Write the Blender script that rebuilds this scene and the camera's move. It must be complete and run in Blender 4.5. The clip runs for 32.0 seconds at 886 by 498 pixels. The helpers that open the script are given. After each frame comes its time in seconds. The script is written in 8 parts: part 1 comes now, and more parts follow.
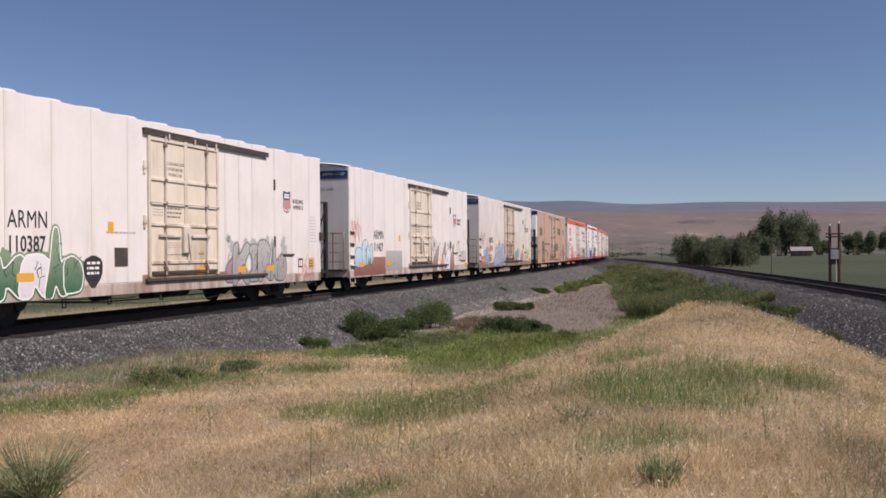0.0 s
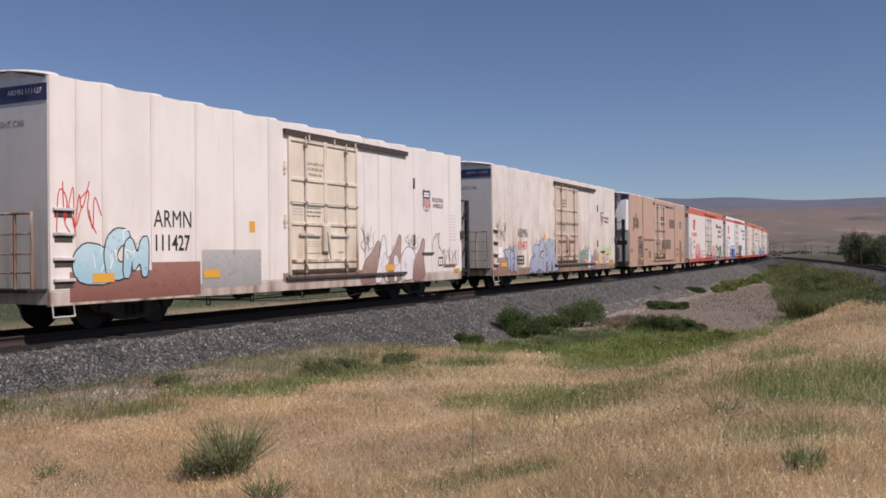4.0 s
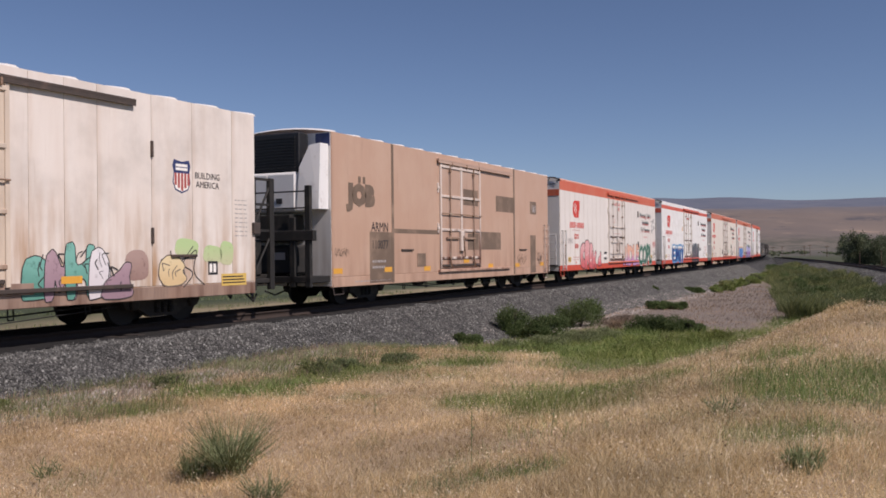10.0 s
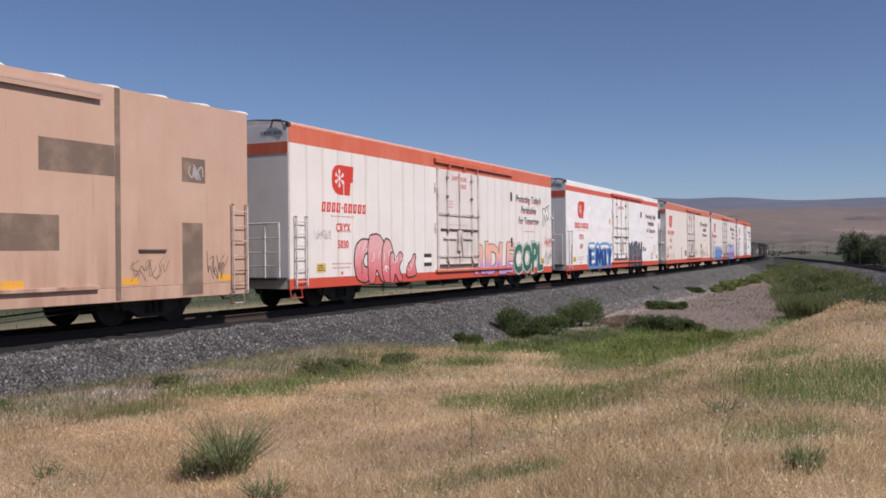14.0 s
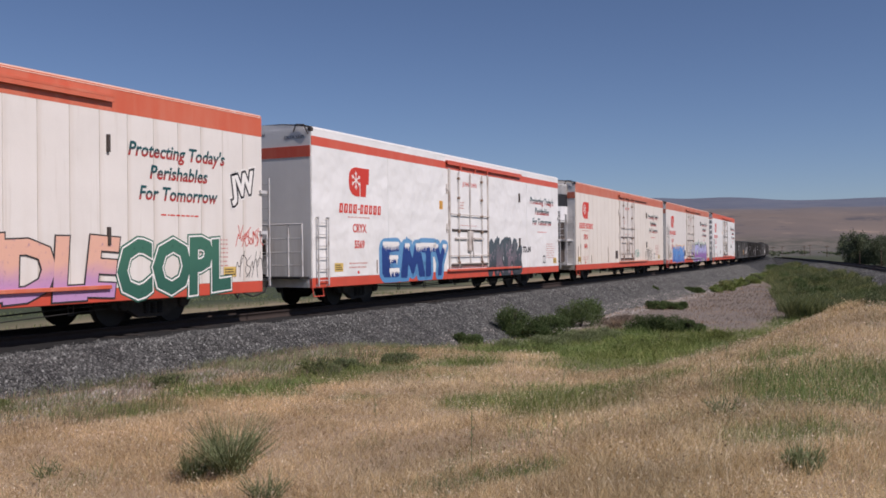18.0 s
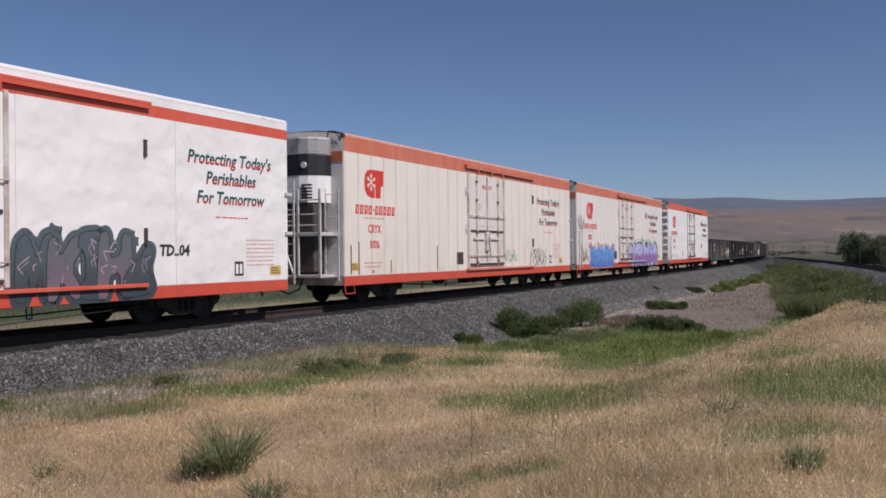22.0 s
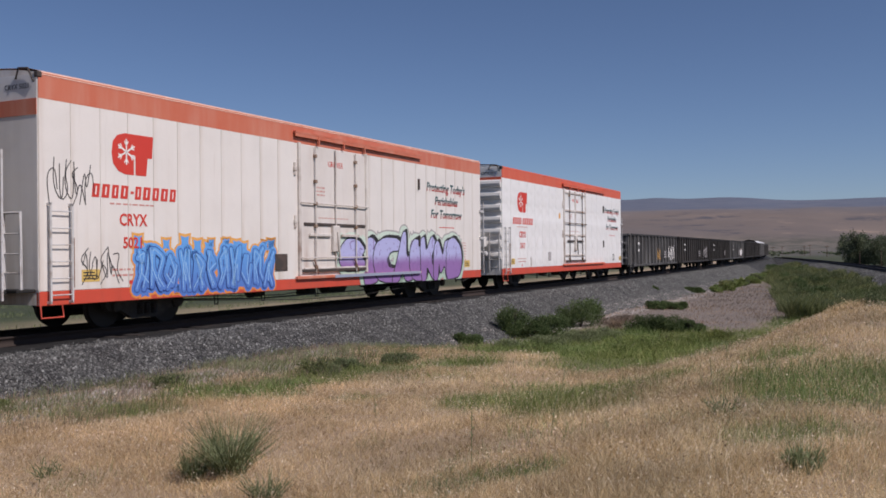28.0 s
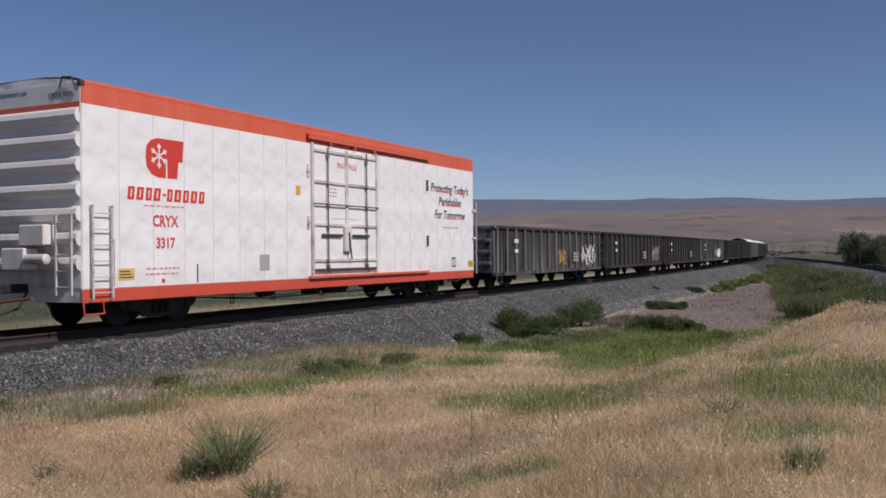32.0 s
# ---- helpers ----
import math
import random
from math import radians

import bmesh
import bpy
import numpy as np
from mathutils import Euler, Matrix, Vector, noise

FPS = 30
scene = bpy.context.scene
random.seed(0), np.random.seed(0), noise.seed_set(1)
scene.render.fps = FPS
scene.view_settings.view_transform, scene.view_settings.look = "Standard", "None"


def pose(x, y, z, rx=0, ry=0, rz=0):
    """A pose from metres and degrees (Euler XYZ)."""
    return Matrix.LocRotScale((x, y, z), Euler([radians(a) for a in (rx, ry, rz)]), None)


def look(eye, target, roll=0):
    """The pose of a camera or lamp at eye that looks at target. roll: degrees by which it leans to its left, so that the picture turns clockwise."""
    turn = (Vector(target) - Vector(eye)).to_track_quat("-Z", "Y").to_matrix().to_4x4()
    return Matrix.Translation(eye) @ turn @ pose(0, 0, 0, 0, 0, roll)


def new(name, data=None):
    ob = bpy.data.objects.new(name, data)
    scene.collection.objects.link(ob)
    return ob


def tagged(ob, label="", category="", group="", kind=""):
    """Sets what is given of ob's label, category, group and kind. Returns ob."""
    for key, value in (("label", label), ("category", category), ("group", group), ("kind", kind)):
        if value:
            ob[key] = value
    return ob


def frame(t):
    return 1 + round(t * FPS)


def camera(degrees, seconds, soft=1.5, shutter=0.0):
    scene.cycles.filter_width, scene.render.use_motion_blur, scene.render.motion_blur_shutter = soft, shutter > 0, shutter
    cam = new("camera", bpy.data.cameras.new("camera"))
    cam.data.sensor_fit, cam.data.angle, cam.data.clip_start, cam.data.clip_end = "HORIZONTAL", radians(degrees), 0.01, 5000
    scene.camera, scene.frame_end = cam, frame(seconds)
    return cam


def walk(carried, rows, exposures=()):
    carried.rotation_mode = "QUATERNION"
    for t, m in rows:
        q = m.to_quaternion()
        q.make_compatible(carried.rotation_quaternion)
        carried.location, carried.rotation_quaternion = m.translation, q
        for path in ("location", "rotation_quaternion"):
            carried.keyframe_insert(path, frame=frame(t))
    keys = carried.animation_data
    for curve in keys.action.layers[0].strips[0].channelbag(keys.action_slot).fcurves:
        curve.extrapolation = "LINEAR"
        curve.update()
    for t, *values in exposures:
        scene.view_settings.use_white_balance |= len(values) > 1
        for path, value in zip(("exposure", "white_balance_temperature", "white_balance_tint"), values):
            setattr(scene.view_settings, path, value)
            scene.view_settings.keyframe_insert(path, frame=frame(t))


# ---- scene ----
from math import sin, cos, pi, atan2, hypot

# The main track is one wide left-hand curve; heights are above the rail tops.
RADIUS = 1515.0
HEADING = 0.4646
SIDE = Vector((-5.894, 20.05))
CENTRE = SIDE + RADIUS * Vector((-cos(HEADING), sin(HEADING)))
EYE = 1.49
SPEED = 5.318


def track_at(s, off=0.0):
    """Plan place and heading at s metres along the main track, off metres to the right of its centre line."""
    a = HEADING - s / RADIUS
    rad = RADIUS - 1.6 + off
    return CENTRE.x + rad * cos(a), CENTRE.y - rad * sin(a), a


def siding_at(y, off=0.0):
    """The second track, by its distance ahead."""
    x = 21.9 + 0.3198 * (y - 34.2) - 0.000224 * (y - 34.2) * (y - 113)
    a = math.atan(0.3198 - 0.000224 * (2 * y - 147.2))
    return x + off * cos(a), y - off * sin(a), a


def travelled(t):
    return SPEED * (t - 19) - 0.0028 * (t - 19) ** 2


# ---- camera ----
cam = camera(51.1, 32.0, soft=1.7)


def view(yaw, ahead=0.0, pitch=0.255, roll=-0.57):
    a = radians(yaw)
    eye = Vector((ahead * sin(a), ahead * cos(a), EYE))
    return look(eye, eye + Vector((sin(a), cos(a), math.tan(radians(pitch)))), roll)


walk(cam, [(0.0, view(9.25, 0.6)), (0.1, view(8.75, 0.3)), (0.2, view(8.15)), (0.5, view(7.17)), (1.0, view(5.45)),
           (1.5, view(4.22)), (2.0, view(3.01)), (2.5, view(1.76)), (3.0, view(0.74)), (3.3, view(0.1)), (3.5, view(-0.13)),
           (4.2, view(-0.04)), (5.0, view(0.0)), (5.5, view(0.0)), (32.0, view(0.0))],
     exposures=[(0.0, 0.16, 6560, 20), (3.0, 0.02, 6560, 20), (9.0, 0.01, 6560, 20), (13.5, 0.11, 6330, 19), (18.0, -0.07, 6270, 19), (24.0, -0.12, 6180, 18), (32.0, -0.14, 6180, 18)])

# ---- daylight ----
SUN_TO = Vector((0.66, -0.48, 0.86)).normalized()
sun = new("sun", bpy.data.lights.new("sun", "SUN"))
sun.data.energy, sun.data.angle, sun.data.color = 4.2, radians(0.55), (1.0, 0.93, 0.84)
sun.matrix_basis = look((0, 0, 60), Vector((0, 0, 60)) - SUN_TO)
world = bpy.data.worlds.new("sky")
scene.world = world
world.use_nodes = True
wn = world.node_tree.nodes
sky = wn.new("ShaderNodeTexSky")
sky.sky_type, sky.sun_disc = "NISHITA", False
sky.sun_elevation = math.asin(SUN_TO.z)
sky.sun_rotation = atan2(SUN_TO.x, SUN_TO.y)
sky.altitude, sky.air_density, sky.dust_density, sky.ozone_density = 400, 0.74, 0.5, 3.3
wn["Background"].inputs["Strength"].default_value = 0.077
world.node_tree.links.new(sky.outputs[0], wn["Background"].inputs["Color"])

# ---- materials ----
MATS = {}


def nodes_of(name):
    m = bpy.data.materials.new(name)
    m.use_nodes = True
    nt = m.node_tree
    return m, nt, nt.nodes["Principled BSDF"]


def rgba(c):
    return (c[0], c[1], c[2], 1.0)


def noise_node(nt, coord, scale, detail=4.0, rough=0.55, stretch=(1, 1, 1)):
    mp = nt.nodes.new("ShaderNodeMapping")
    mp.inputs["Scale"].default_value = stretch
    nt.links.new(coord, mp.inputs["Vector"])
    n = nt.nodes.new("ShaderNodeTexNoise")
    n.inputs["Scale"].default_value, n.inputs["Detail"].default_value, n.inputs["Roughness"].default_value = scale, detail, rough
    nt.links.new(mp.outputs[0], n.inputs["Vector"])
    return n.outputs["Fac"]


def ramp_node(nt, fac, a, b):
    r = nt.nodes.new("ShaderNodeMapRange")
    r.inputs["From Min"].default_value, r.inputs["From Max"].default_value = a, b
    r.interpolation_type = "SMOOTHSTEP"
    nt.links.new(fac, r.inputs["Value"])
    return r.outputs[0]


def mix_node(nt, fac, a, b, blend="MIX"):
    m = nt.nodes.new("ShaderNodeMix")
    m.data_type, m.blend_type = "RGBA", blend
    for key, value in ((0, fac), (6, a), (7, b)):
        if isinstance(value, (tuple, list)):
            m.inputs[key].default_value = rgba(value)
        elif isinstance(value, (int, float)):
            m.inputs[key].default_value = value
        else:
            nt.links.new(value, m.inputs[key])
    return m.outputs[2]


def bump_node(nt, bsdf, height, strength, distance=0.02):
    b = nt.nodes.new("ShaderNodeBump")
    b.inputs["Strength"].default_value, b.inputs["Distance"].default_value = strength, distance
    nt.links.new(height, b.inputs["Height"])
    nt.links.new(b.outputs[0], bsdf.inputs["Normal"])


def plain(name, c, rough=0.6, metal=0.0, vary=0.12, scale=6.0, bump=0.0, dirt=None, dirt_amount=0.35, island=0.0):
    """A worn, uneven single-paint material: fine grain and larger blotches on one base colour."""
    if name in MATS:
        return MATS[name]
    m, nt, bsdf = nodes_of(name)
    tc = nt.nodes.new("ShaderNodeTexCoord").outputs["Object"]
    fine, broad = noise_node(nt, tc, scale * 6), noise_node(nt, tc, scale * 0.5)
    lo, hi = [v * (1 - vary) for v in c], [min(1, v * (1 + vary)) for v in c]
    col = mix_node(nt, fine, lo, hi)
    if dirt:
        col = mix_node(nt, ramp_node(nt, broad, 0.62 - dirt_amount * 0.4, 0.85), col, dirt)
    else:
        col = mix_node(nt, broad, col, [v * (1 - vary * 0.7) for v in c])
    if island:
        geo = nt.nodes.new("ShaderNodeNewGeometry")
        var = nt.nodes.new("ShaderNodeMapRange")
        var.inputs["To Min"].default_value, var.inputs["To Max"].default_value = 1 - island, 1 + island
        nt.links.new(geo.outputs["Random Per Island"], var.inputs["Value"])
        hsv = nt.nodes.new("ShaderNodeHueSaturation")
        nt.links.new(var.outputs[0], hsv.inputs["Value"])
        nt.links.new(col, hsv.inputs["Color"])
        col = hsv.outputs[0]
    nt.links.new(col, bsdf.inputs["Base Color"])
    bsdf.inputs["Roughness"].default_value, bsdf.inputs["Metallic"].default_value = rough, metal
    if bump:
        bump_node(nt, bsdf, fine, bump)
    MATS[name] = m
    return m


def car_paint(name, c, stain=(0.35, 0.22, 0.12), amount=0.3, rough=0.45, low=0.8, high=4.9, dent=0.0, grime=(0.30, 0.27, 0.24), rust=0.0):
    """Weathered paint on a freight car: rain streaks, stains that gather near the sill, shallow dents in the sheet."""
    if name in MATS:
        return MATS[name]
    m, nt, bsdf = nodes_of(name)
    plain_tc = nt.nodes.new("ShaderNodeTexCoord").outputs["Object"]
    # every sheet gets its own stains
    info = nt.nodes.new("ShaderNodeObjectInfo")
    wide, mv = nt.nodes.new("ShaderNodeMath"), nt.nodes.new("ShaderNodeCombineXYZ")
    wide.operation, wide.inputs[1].default_value = "MULTIPLY", 90.0
    nt.links.new(info.outputs["Random"], wide.inputs[0])
    nt.links.new(wide.outputs[0], mv.inputs[0])
    shift = nt.nodes.new("ShaderNodeVectorMath")
    nt.links.new(plain_tc, shift.inputs[0])
    nt.links.new(mv.outputs[0], shift.inputs[1])
    tc = shift.outputs[0]
    streak = noise_node(nt, tc, 5.0, 4, 0.55, (0.55, 1, 0.07))
    drip = noise_node(nt, tc, 6.0, 3, 0.6, (1.5, 1, 0.10))
    fine = noise_node(nt, tc, 42.0, 3)
    blotch = noise_node(nt, tc, 0.8, 4, 0.6)
    sep = nt.nodes.new("ShaderNodeSeparateXYZ")
    nt.links.new(plain_tc, sep.inputs[0])
    height = nt.nodes.new("ShaderNodeMapRange")
    height.inputs["From Min"].default_value, height.inputs["From Max"].default_value = low + 1.9, low
    nt.links.new(sep.outputs[2], height.inputs["Value"])
    col = mix_node(nt, fine, [v * 0.95 for v in c], [min(0.9, v * 1.04) for v in c])
    g = nt.nodes.new("ShaderNodeMath")
    g.operation = "MULTIPLY"
    nt.links.new(ramp_node(nt, blotch, 0.38, 0.75), g.inputs[0])
    g.inputs[1].default_value = amount * 0.55
    col = mix_node(nt, g.outputs[0], col, grime)
    k = nt.nodes.new("ShaderNodeMath")
    k.operation = "MULTIPLY"
    nt.links.new(ramp_node(nt, streak, 0.32, 0.85), k.inputs[0])
    add = nt.nodes.new("ShaderNodeMath")
    add.operation = "MULTIPLY_ADD"
    nt.links.new(height.outputs[0], add.inputs[0])
    add.inputs[1].default_value, add.inputs[2].default_value = amount * 2.2, amount * 0.3
    nt.links.new(add.outputs[0], k.inputs[1])
    col = mix_node(nt, k.outputs[0], col, stain)
    if rust:
        # thin rusty runs, and rust creeping in from the seams
        run = nt.nodes.new("ShaderNodeMath")
        run.operation = "MULTIPLY"
        nt.links.new(ramp_node(nt, drip, 0.58, 0.86), run.inputs[0])
        run.inputs[1].default_value = rust
        col = mix_node(nt, run.outputs[0], col, [v * 0.8 for v in stain])
        creep = nt.nodes.new("ShaderNodeMath")
        creep.operation = "MULTIPLY"
        nt.links.new(ramp_node(nt, sep.outputs[0], 0.16, 0.0), creep.inputs[0])
        nt.links.new(ramp_node(nt, streak, 0.30, 0.62), creep.inputs[1])
        soft = nt.nodes.new("ShaderNodeMath")
        soft.operation = "MULTIPLY"
        nt.links.new(creep.outputs[0], soft.inputs[0])
        soft.inputs[1].default_value = min(1.0, rust * 1.1)
        col = mix_node(nt, soft.outputs[0], col, stain)
    nt.links.new(col, bsdf.inputs["Base Color"])
    bsdf.inputs["Roughness"].default_value = rough
    if dent:
        bump_node(nt, bsdf, noise_node(nt, plain_tc, 1.5, 2, 0.45), min(1.0, dent * 1.6), 0.16 * dent + 0.02)
    else:
        bump_node(nt, bsdf, fine, 0.05, 0.01)
    MATS[name] = m
    return m


# ---- mesh helpers ----
def part(name, bm, material, parent=None, label="", smooth=False):
    """Link a bmesh as one mesh object under a thing or a part."""
    me = bpy.data.meshes.new(name)
    bmesh.ops.recalc_face_normals(bm, faces=bm.faces)
    bm.to_mesh(me)
    bm.free()
    me.materials.append(material)
    if smooth:
        me.shade_smooth()
    ob = new(name, me)
    ob.parent = parent
    if label:
        tagged(ob, label)
    return ob


def again(name, ob, parent, m):
    """Another piece on the same mesh."""
    o = new(name, ob.data)
    o.parent = parent
    o.matrix_basis = m
    return o


def thing(name, label, category, group="", kind="", m=None):
    ob = new(name)
    ob.empty_display_size = 0.2
    if m is not None:
        ob.matrix_basis = m
    return tagged(ob, label, category, group, kind)


BOX_FACES = ((0, 3, 2, 1), (4, 5, 6, 7), (0, 1, 5, 4), (1, 2, 6, 5), (2, 3, 7, 6), (3, 0, 4, 7))


def box(bm, x0, x1, y0, y1, z0, z1, bevel=0.0):
    vs = [bm.verts.new(p) for p in ((x0, y0, z0), (x1, y0, z0), (x1, y1, z0), (x0, y1, z0), (x0, y0, z1), (x1, y0, z1), (x1, y1, z1), (x0, y1, z1))]
    fs = [bm.faces.new([vs[i] for i in f]) for f in BOX_FACES]
    if bevel:
        es = list({e for f in fs for e in f.edges})
        bmesh.ops.bevel(bm, geom=es, offset=bevel, segments=1, affect="EDGES")
    return bm


def boxes(*dims, bevel=0.0):
    bm = bmesh.new()
    for d in dims:
        box(bm, *d, bevel=bevel)
    return bm


def tube(bm, pts, rad, sides=6):
    """A round bar along a line of points."""
    pts = [Vector(p) for p in pts]
    rings = []
    for i, p in enumerate(pts):
        d = (pts[min(i + 1, len(pts) - 1)] - pts[max(i - 1, 0)]).normalized()
        u = d.cross(Vector((0, 0, 1)) if abs(d.z) < 0.9 else Vector((1, 0, 0))).normalized()
        v = d.cross(u)
        r = rad[i] if isinstance(rad, (list, tuple)) else rad
        rings.append([bm.verts.new(p + r * (cos(2 * pi * k / sides) * u + sin(2 * pi * k / sides) * v)) for k in range(sides)])
    for a, b in zip(rings, rings[1:]):
        for k in range(sides):
            bm.faces.new((a[k], a[(k + 1) % sides], b[(k + 1) % sides], b[k]))
    bm.faces.new(rings[0][::-1])
    bm.faces.new(rings[-1])
    return bm


def tubes(*lines, rad=0.02, sides=6):
    bm = bmesh.new()
    for l in lines:
        tube(bm, l, rad, sides)
    return bm


def disc(bm, centre, profile, axis="y", sides=28):
    """A turned solid: profile holds (along the axis, radius)."""
    rings = []
    c = Vector(centre)
    for a, r in profile:
        ring = []
        for k in range(sides):
            p, q = r * cos(2 * pi * k / sides), r * sin(2 * pi * k / sides)
            ring.append(bm.verts.new(c + Vector({"y": (p, a, q), "x": (a, p, q), "z": (p, q, a)}[axis])))
        rings.append(ring)
    for a, b in zip(rings, rings[1:]):
        for k in range(sides):
            bm.faces.new((a[k], a[(k + 1) % sides], b[(k + 1) % sides], b[k]))
    bm.faces.new(rings[0][::-1])
    bm.faces.new(rings[-1])
    return bm


def slab(bm, pts, y, depth=0.003):
    """A flat plate in the plane of a car's side: outline in (x, z), its face at y towards the track's right."""
    a = [bm.verts.new((p[0], y, p[1])) for p in pts]
    b = [bm.verts.new((p[0], y + depth, p[1])) for p in pts]
    bm.faces.new(a)
    for i in range(len(pts)):
        j = (i + 1) % len(pts)
        bm.faces.new((a[i], b[i], b[j], a[j]))
    return bm


def mesh_arrays(name, verts, tris, material, smooth=False):
    me = bpy.data.meshes.new(name)
    verts, tris = np.asarray(verts, np.float32), np.asarray(tris, np.int32)
    n = tris.shape[1]
    me.vertices.add(len(verts))
    me.vertices.foreach_set("co", verts.ravel())
    me.loops.add(tris.size)
    me.loops.foreach_set("vertex_index", tris.ravel())
    me.polygons.add(len(tris))
    me.polygons.foreach_set("loop_start", np.arange(0, tris.size, n, dtype=np.int32))
    me.update(calc_edges=True)
    me.validate()
    me.materials.append(material)
    if smooth:
        me.shade_smooth()
    return me


LETTERS = {}


def lettering(text, height, bold=0.0, shear=0.0, wide=1.0, spacing=1.0):
    """Flat letters in the x-z plane that face -y, their baseline at z = 0, centred on x = 0."""
    key = (text, height, bold, shear, wide, spacing)
    if key not in LETTERS:
        cu = bpy.data.curves.new("letters", "FONT")
        cu.body, cu.size, cu.offset, cu.shear, cu.align_x, cu.space_character = text, height / 0.73, bold, shear, "CENTER", spacing
        cu.resolution_u, cu.extrude = 2, 0.0015
        ob = bpy.data.objects.new("letters", cu)
        scene.collection.objects.link(ob)
        bpy.context.view_layer.update()
        me = bpy.data.meshes.new_from_object(ob.evaluated_get(bpy.context.evaluated_depsgraph_get()))
        bpy.data.objects.remove(ob)
        me.transform(Matrix(((wide, 0, 0, 0), (0, 0, -1, 0), (0, 1, 0, 0), (0, 0, 0, 1))))
        LETTERS[key] = me
    return LETTERS[key].copy()


def write(name, text, x, z, height, material, parent, y=-1.606, label="", **kw):
    me = lettering(text, height, **kw)
    me.materials.clear()
    me.materials.append(material)
    ob = new(name, me)
    ob.parent = parent
    ob.matrix_basis = pose(x, y, z)
    if label:
        tagged(ob, label)
    return ob


def painted_word(text, x0, x1, z0, height, fill, outline, parent, label, bold=0.05, rim=0.05, y=-1.612, seed=1, edge=None):
    """Sprayed letters, each with its own tilt and size, spread between two places over wider outlines."""
    rng = random.Random(seed)
    sizes = []
    for ch in text:
        xs = [v.co.x for v in lettering(ch, height, bold).vertices]
        sizes.append((max(xs) - min(xs), (max(xs) + min(xs)) / 2))
    wide = (x1 - x0) / sum(a for a, b in sizes)
    x = x0
    for n, (ch, (w, mid)) in enumerate(zip(text, sizes)):
        h, tilt, grow = height * rng.uniform(0.92, 1.06), rng.uniform(-5, 5), wide * rng.uniform(1.0, 1.12)
        place = pose(x + w * wide / 2 - mid * grow, y - 0.0016 * n, z0 + rng.uniform(-0.03, 0.05), 0, tilt, 0)
        layers = [("graffiti_letter", fill, bold, 0.0), ("letter_outline", outline, bold + rim, 0.003)]
        if edge:
            layers.append(("letter_edge", edge, bold + rim * 2, 0.012))
        for name, material, b, back in layers:
            o = write(name, ch, 0, 0, h, material, parent, bold=b, wide=grow, shear=0.08)
            o.matrix_basis = pose(0, back, 0) @ place
            if name == "graffiti_letter":
                tagged(o, label)
        x += w * wide

# ---- the land ----
def fbm(x, y, scale, seed=0.0, octaves=3):
    """Smooth value noise over arrays of plan places."""
    out, amp, tot = 0.0, 1.0, 0.0
    for o in range(octaves):
        u, v = x / scale + 13.7 * o + seed, y / scale - 7.3 * o + seed * 1.7
        iu, iv = np.floor(u), np.floor(v)
        fu, fv = u - iu, v - iv
        fu, fv = fu * fu * (3 - 2 * fu), fv * fv * (3 - 2 * fv)

        def h(a, b):
            w = np.sin(a * 127.1 + b * 311.7 + o * 17.0) * 43758.5453
            return w - np.floor(w)
        val = (h(iu, iv) * (1 - fu) + h(iu + 1, iv) * fu) * (1 - fv) + (h(iu, iv + 1) * (1 - fu) + h(iu + 1, iv + 1) * fu) * fv
        out, tot = out + amp * (val - 0.5), tot + amp
        amp, scale = amp * 0.5, scale * 0.5
    return out / tot * 2


def step(v, a, b):
    t = np.clip((v - a) / (b - a), 0, 1)
    return t * t * (3 - 2 * t)


def track_coords(x, y):
    dx, dy = x - CENTRE.x, y - CENTRE.y
    return (HEADING - np.arctan2(-dy, dx)) * RADIUS, np.hypot(dx, dy) - RADIUS + 1.6


def siding_offset(x, y):
    yy = np.clip(y, -40, 230)
    sx = 21.9 + 0.3198 * (yy - 34.2) - 0.000224 * (yy - 34.2) * (yy - 113)
    return (x - sx) * 0.953


def ridge_coords(x, y):
    return 0.423 * x + 0.906 * y, -0.906 * x + 0.423 * y


def ground_h(x, y):
    """Height of the ground: a grassy rise under the camera, the ditch between the tracks, flat fields beyond."""
    x, y = np.asarray(x, float), np.asarray(y, float)
    s, r = track_coords(x, y)
    near = np.exp(-(np.hypot(x, y - 10) / 60) ** 2)
    valley = -1.3 + 0.62 * step(s, 12, -9) * step(r, 30, 6) + 0.10 * fbm(x, y, 9.0, 3.1) * near
    left = -1.05 + 0.12 * fbm(x, y, 14.0, 5.0) * near
    valley = np.where(r < 0, left, valley)
    u, w = ridge_coords(x, y)
    slim = step(u, 7, 18)
    drop = np.where(w > 0, 0.95 * (1 - np.exp(-(w / (4.3 - 2.1 * slim)) ** 2)), 1.15 * (1 - np.exp(-(w / (4.3 - 1.75 * slim)) ** 2)))
    rise = -0.08 + 0.02 * np.clip(u, -5, 18) + 0.13 * step(u, 12, 17) * np.exp(-(w / 2.4) ** 2) - drop - 1.8 * step(u, 18.0, 25.0) + 0.05 * fbm(x, y, 2.6, 1.0)
    d = rise - valley
    z = valley + 0.5 * (d + np.sqrt(d * d + 0.02))
    bed = np.minimum(step(np.abs(r), 5.2, 2.4), 1) * (y < 900)
    z = z * (1 - bed) + np.minimum(z, -0.75) * bed
    bed2 = step(np.abs(siding_offset(x, y)), 4.6, 2.4) * step(y, 240, 190) * step(y, -60, -30)
    z = z * (1 - bed2) + np.minimum(z, -0.8) * bed2
    return z + 0.02 * fbm(x, y, 0.9, 8.0) * near


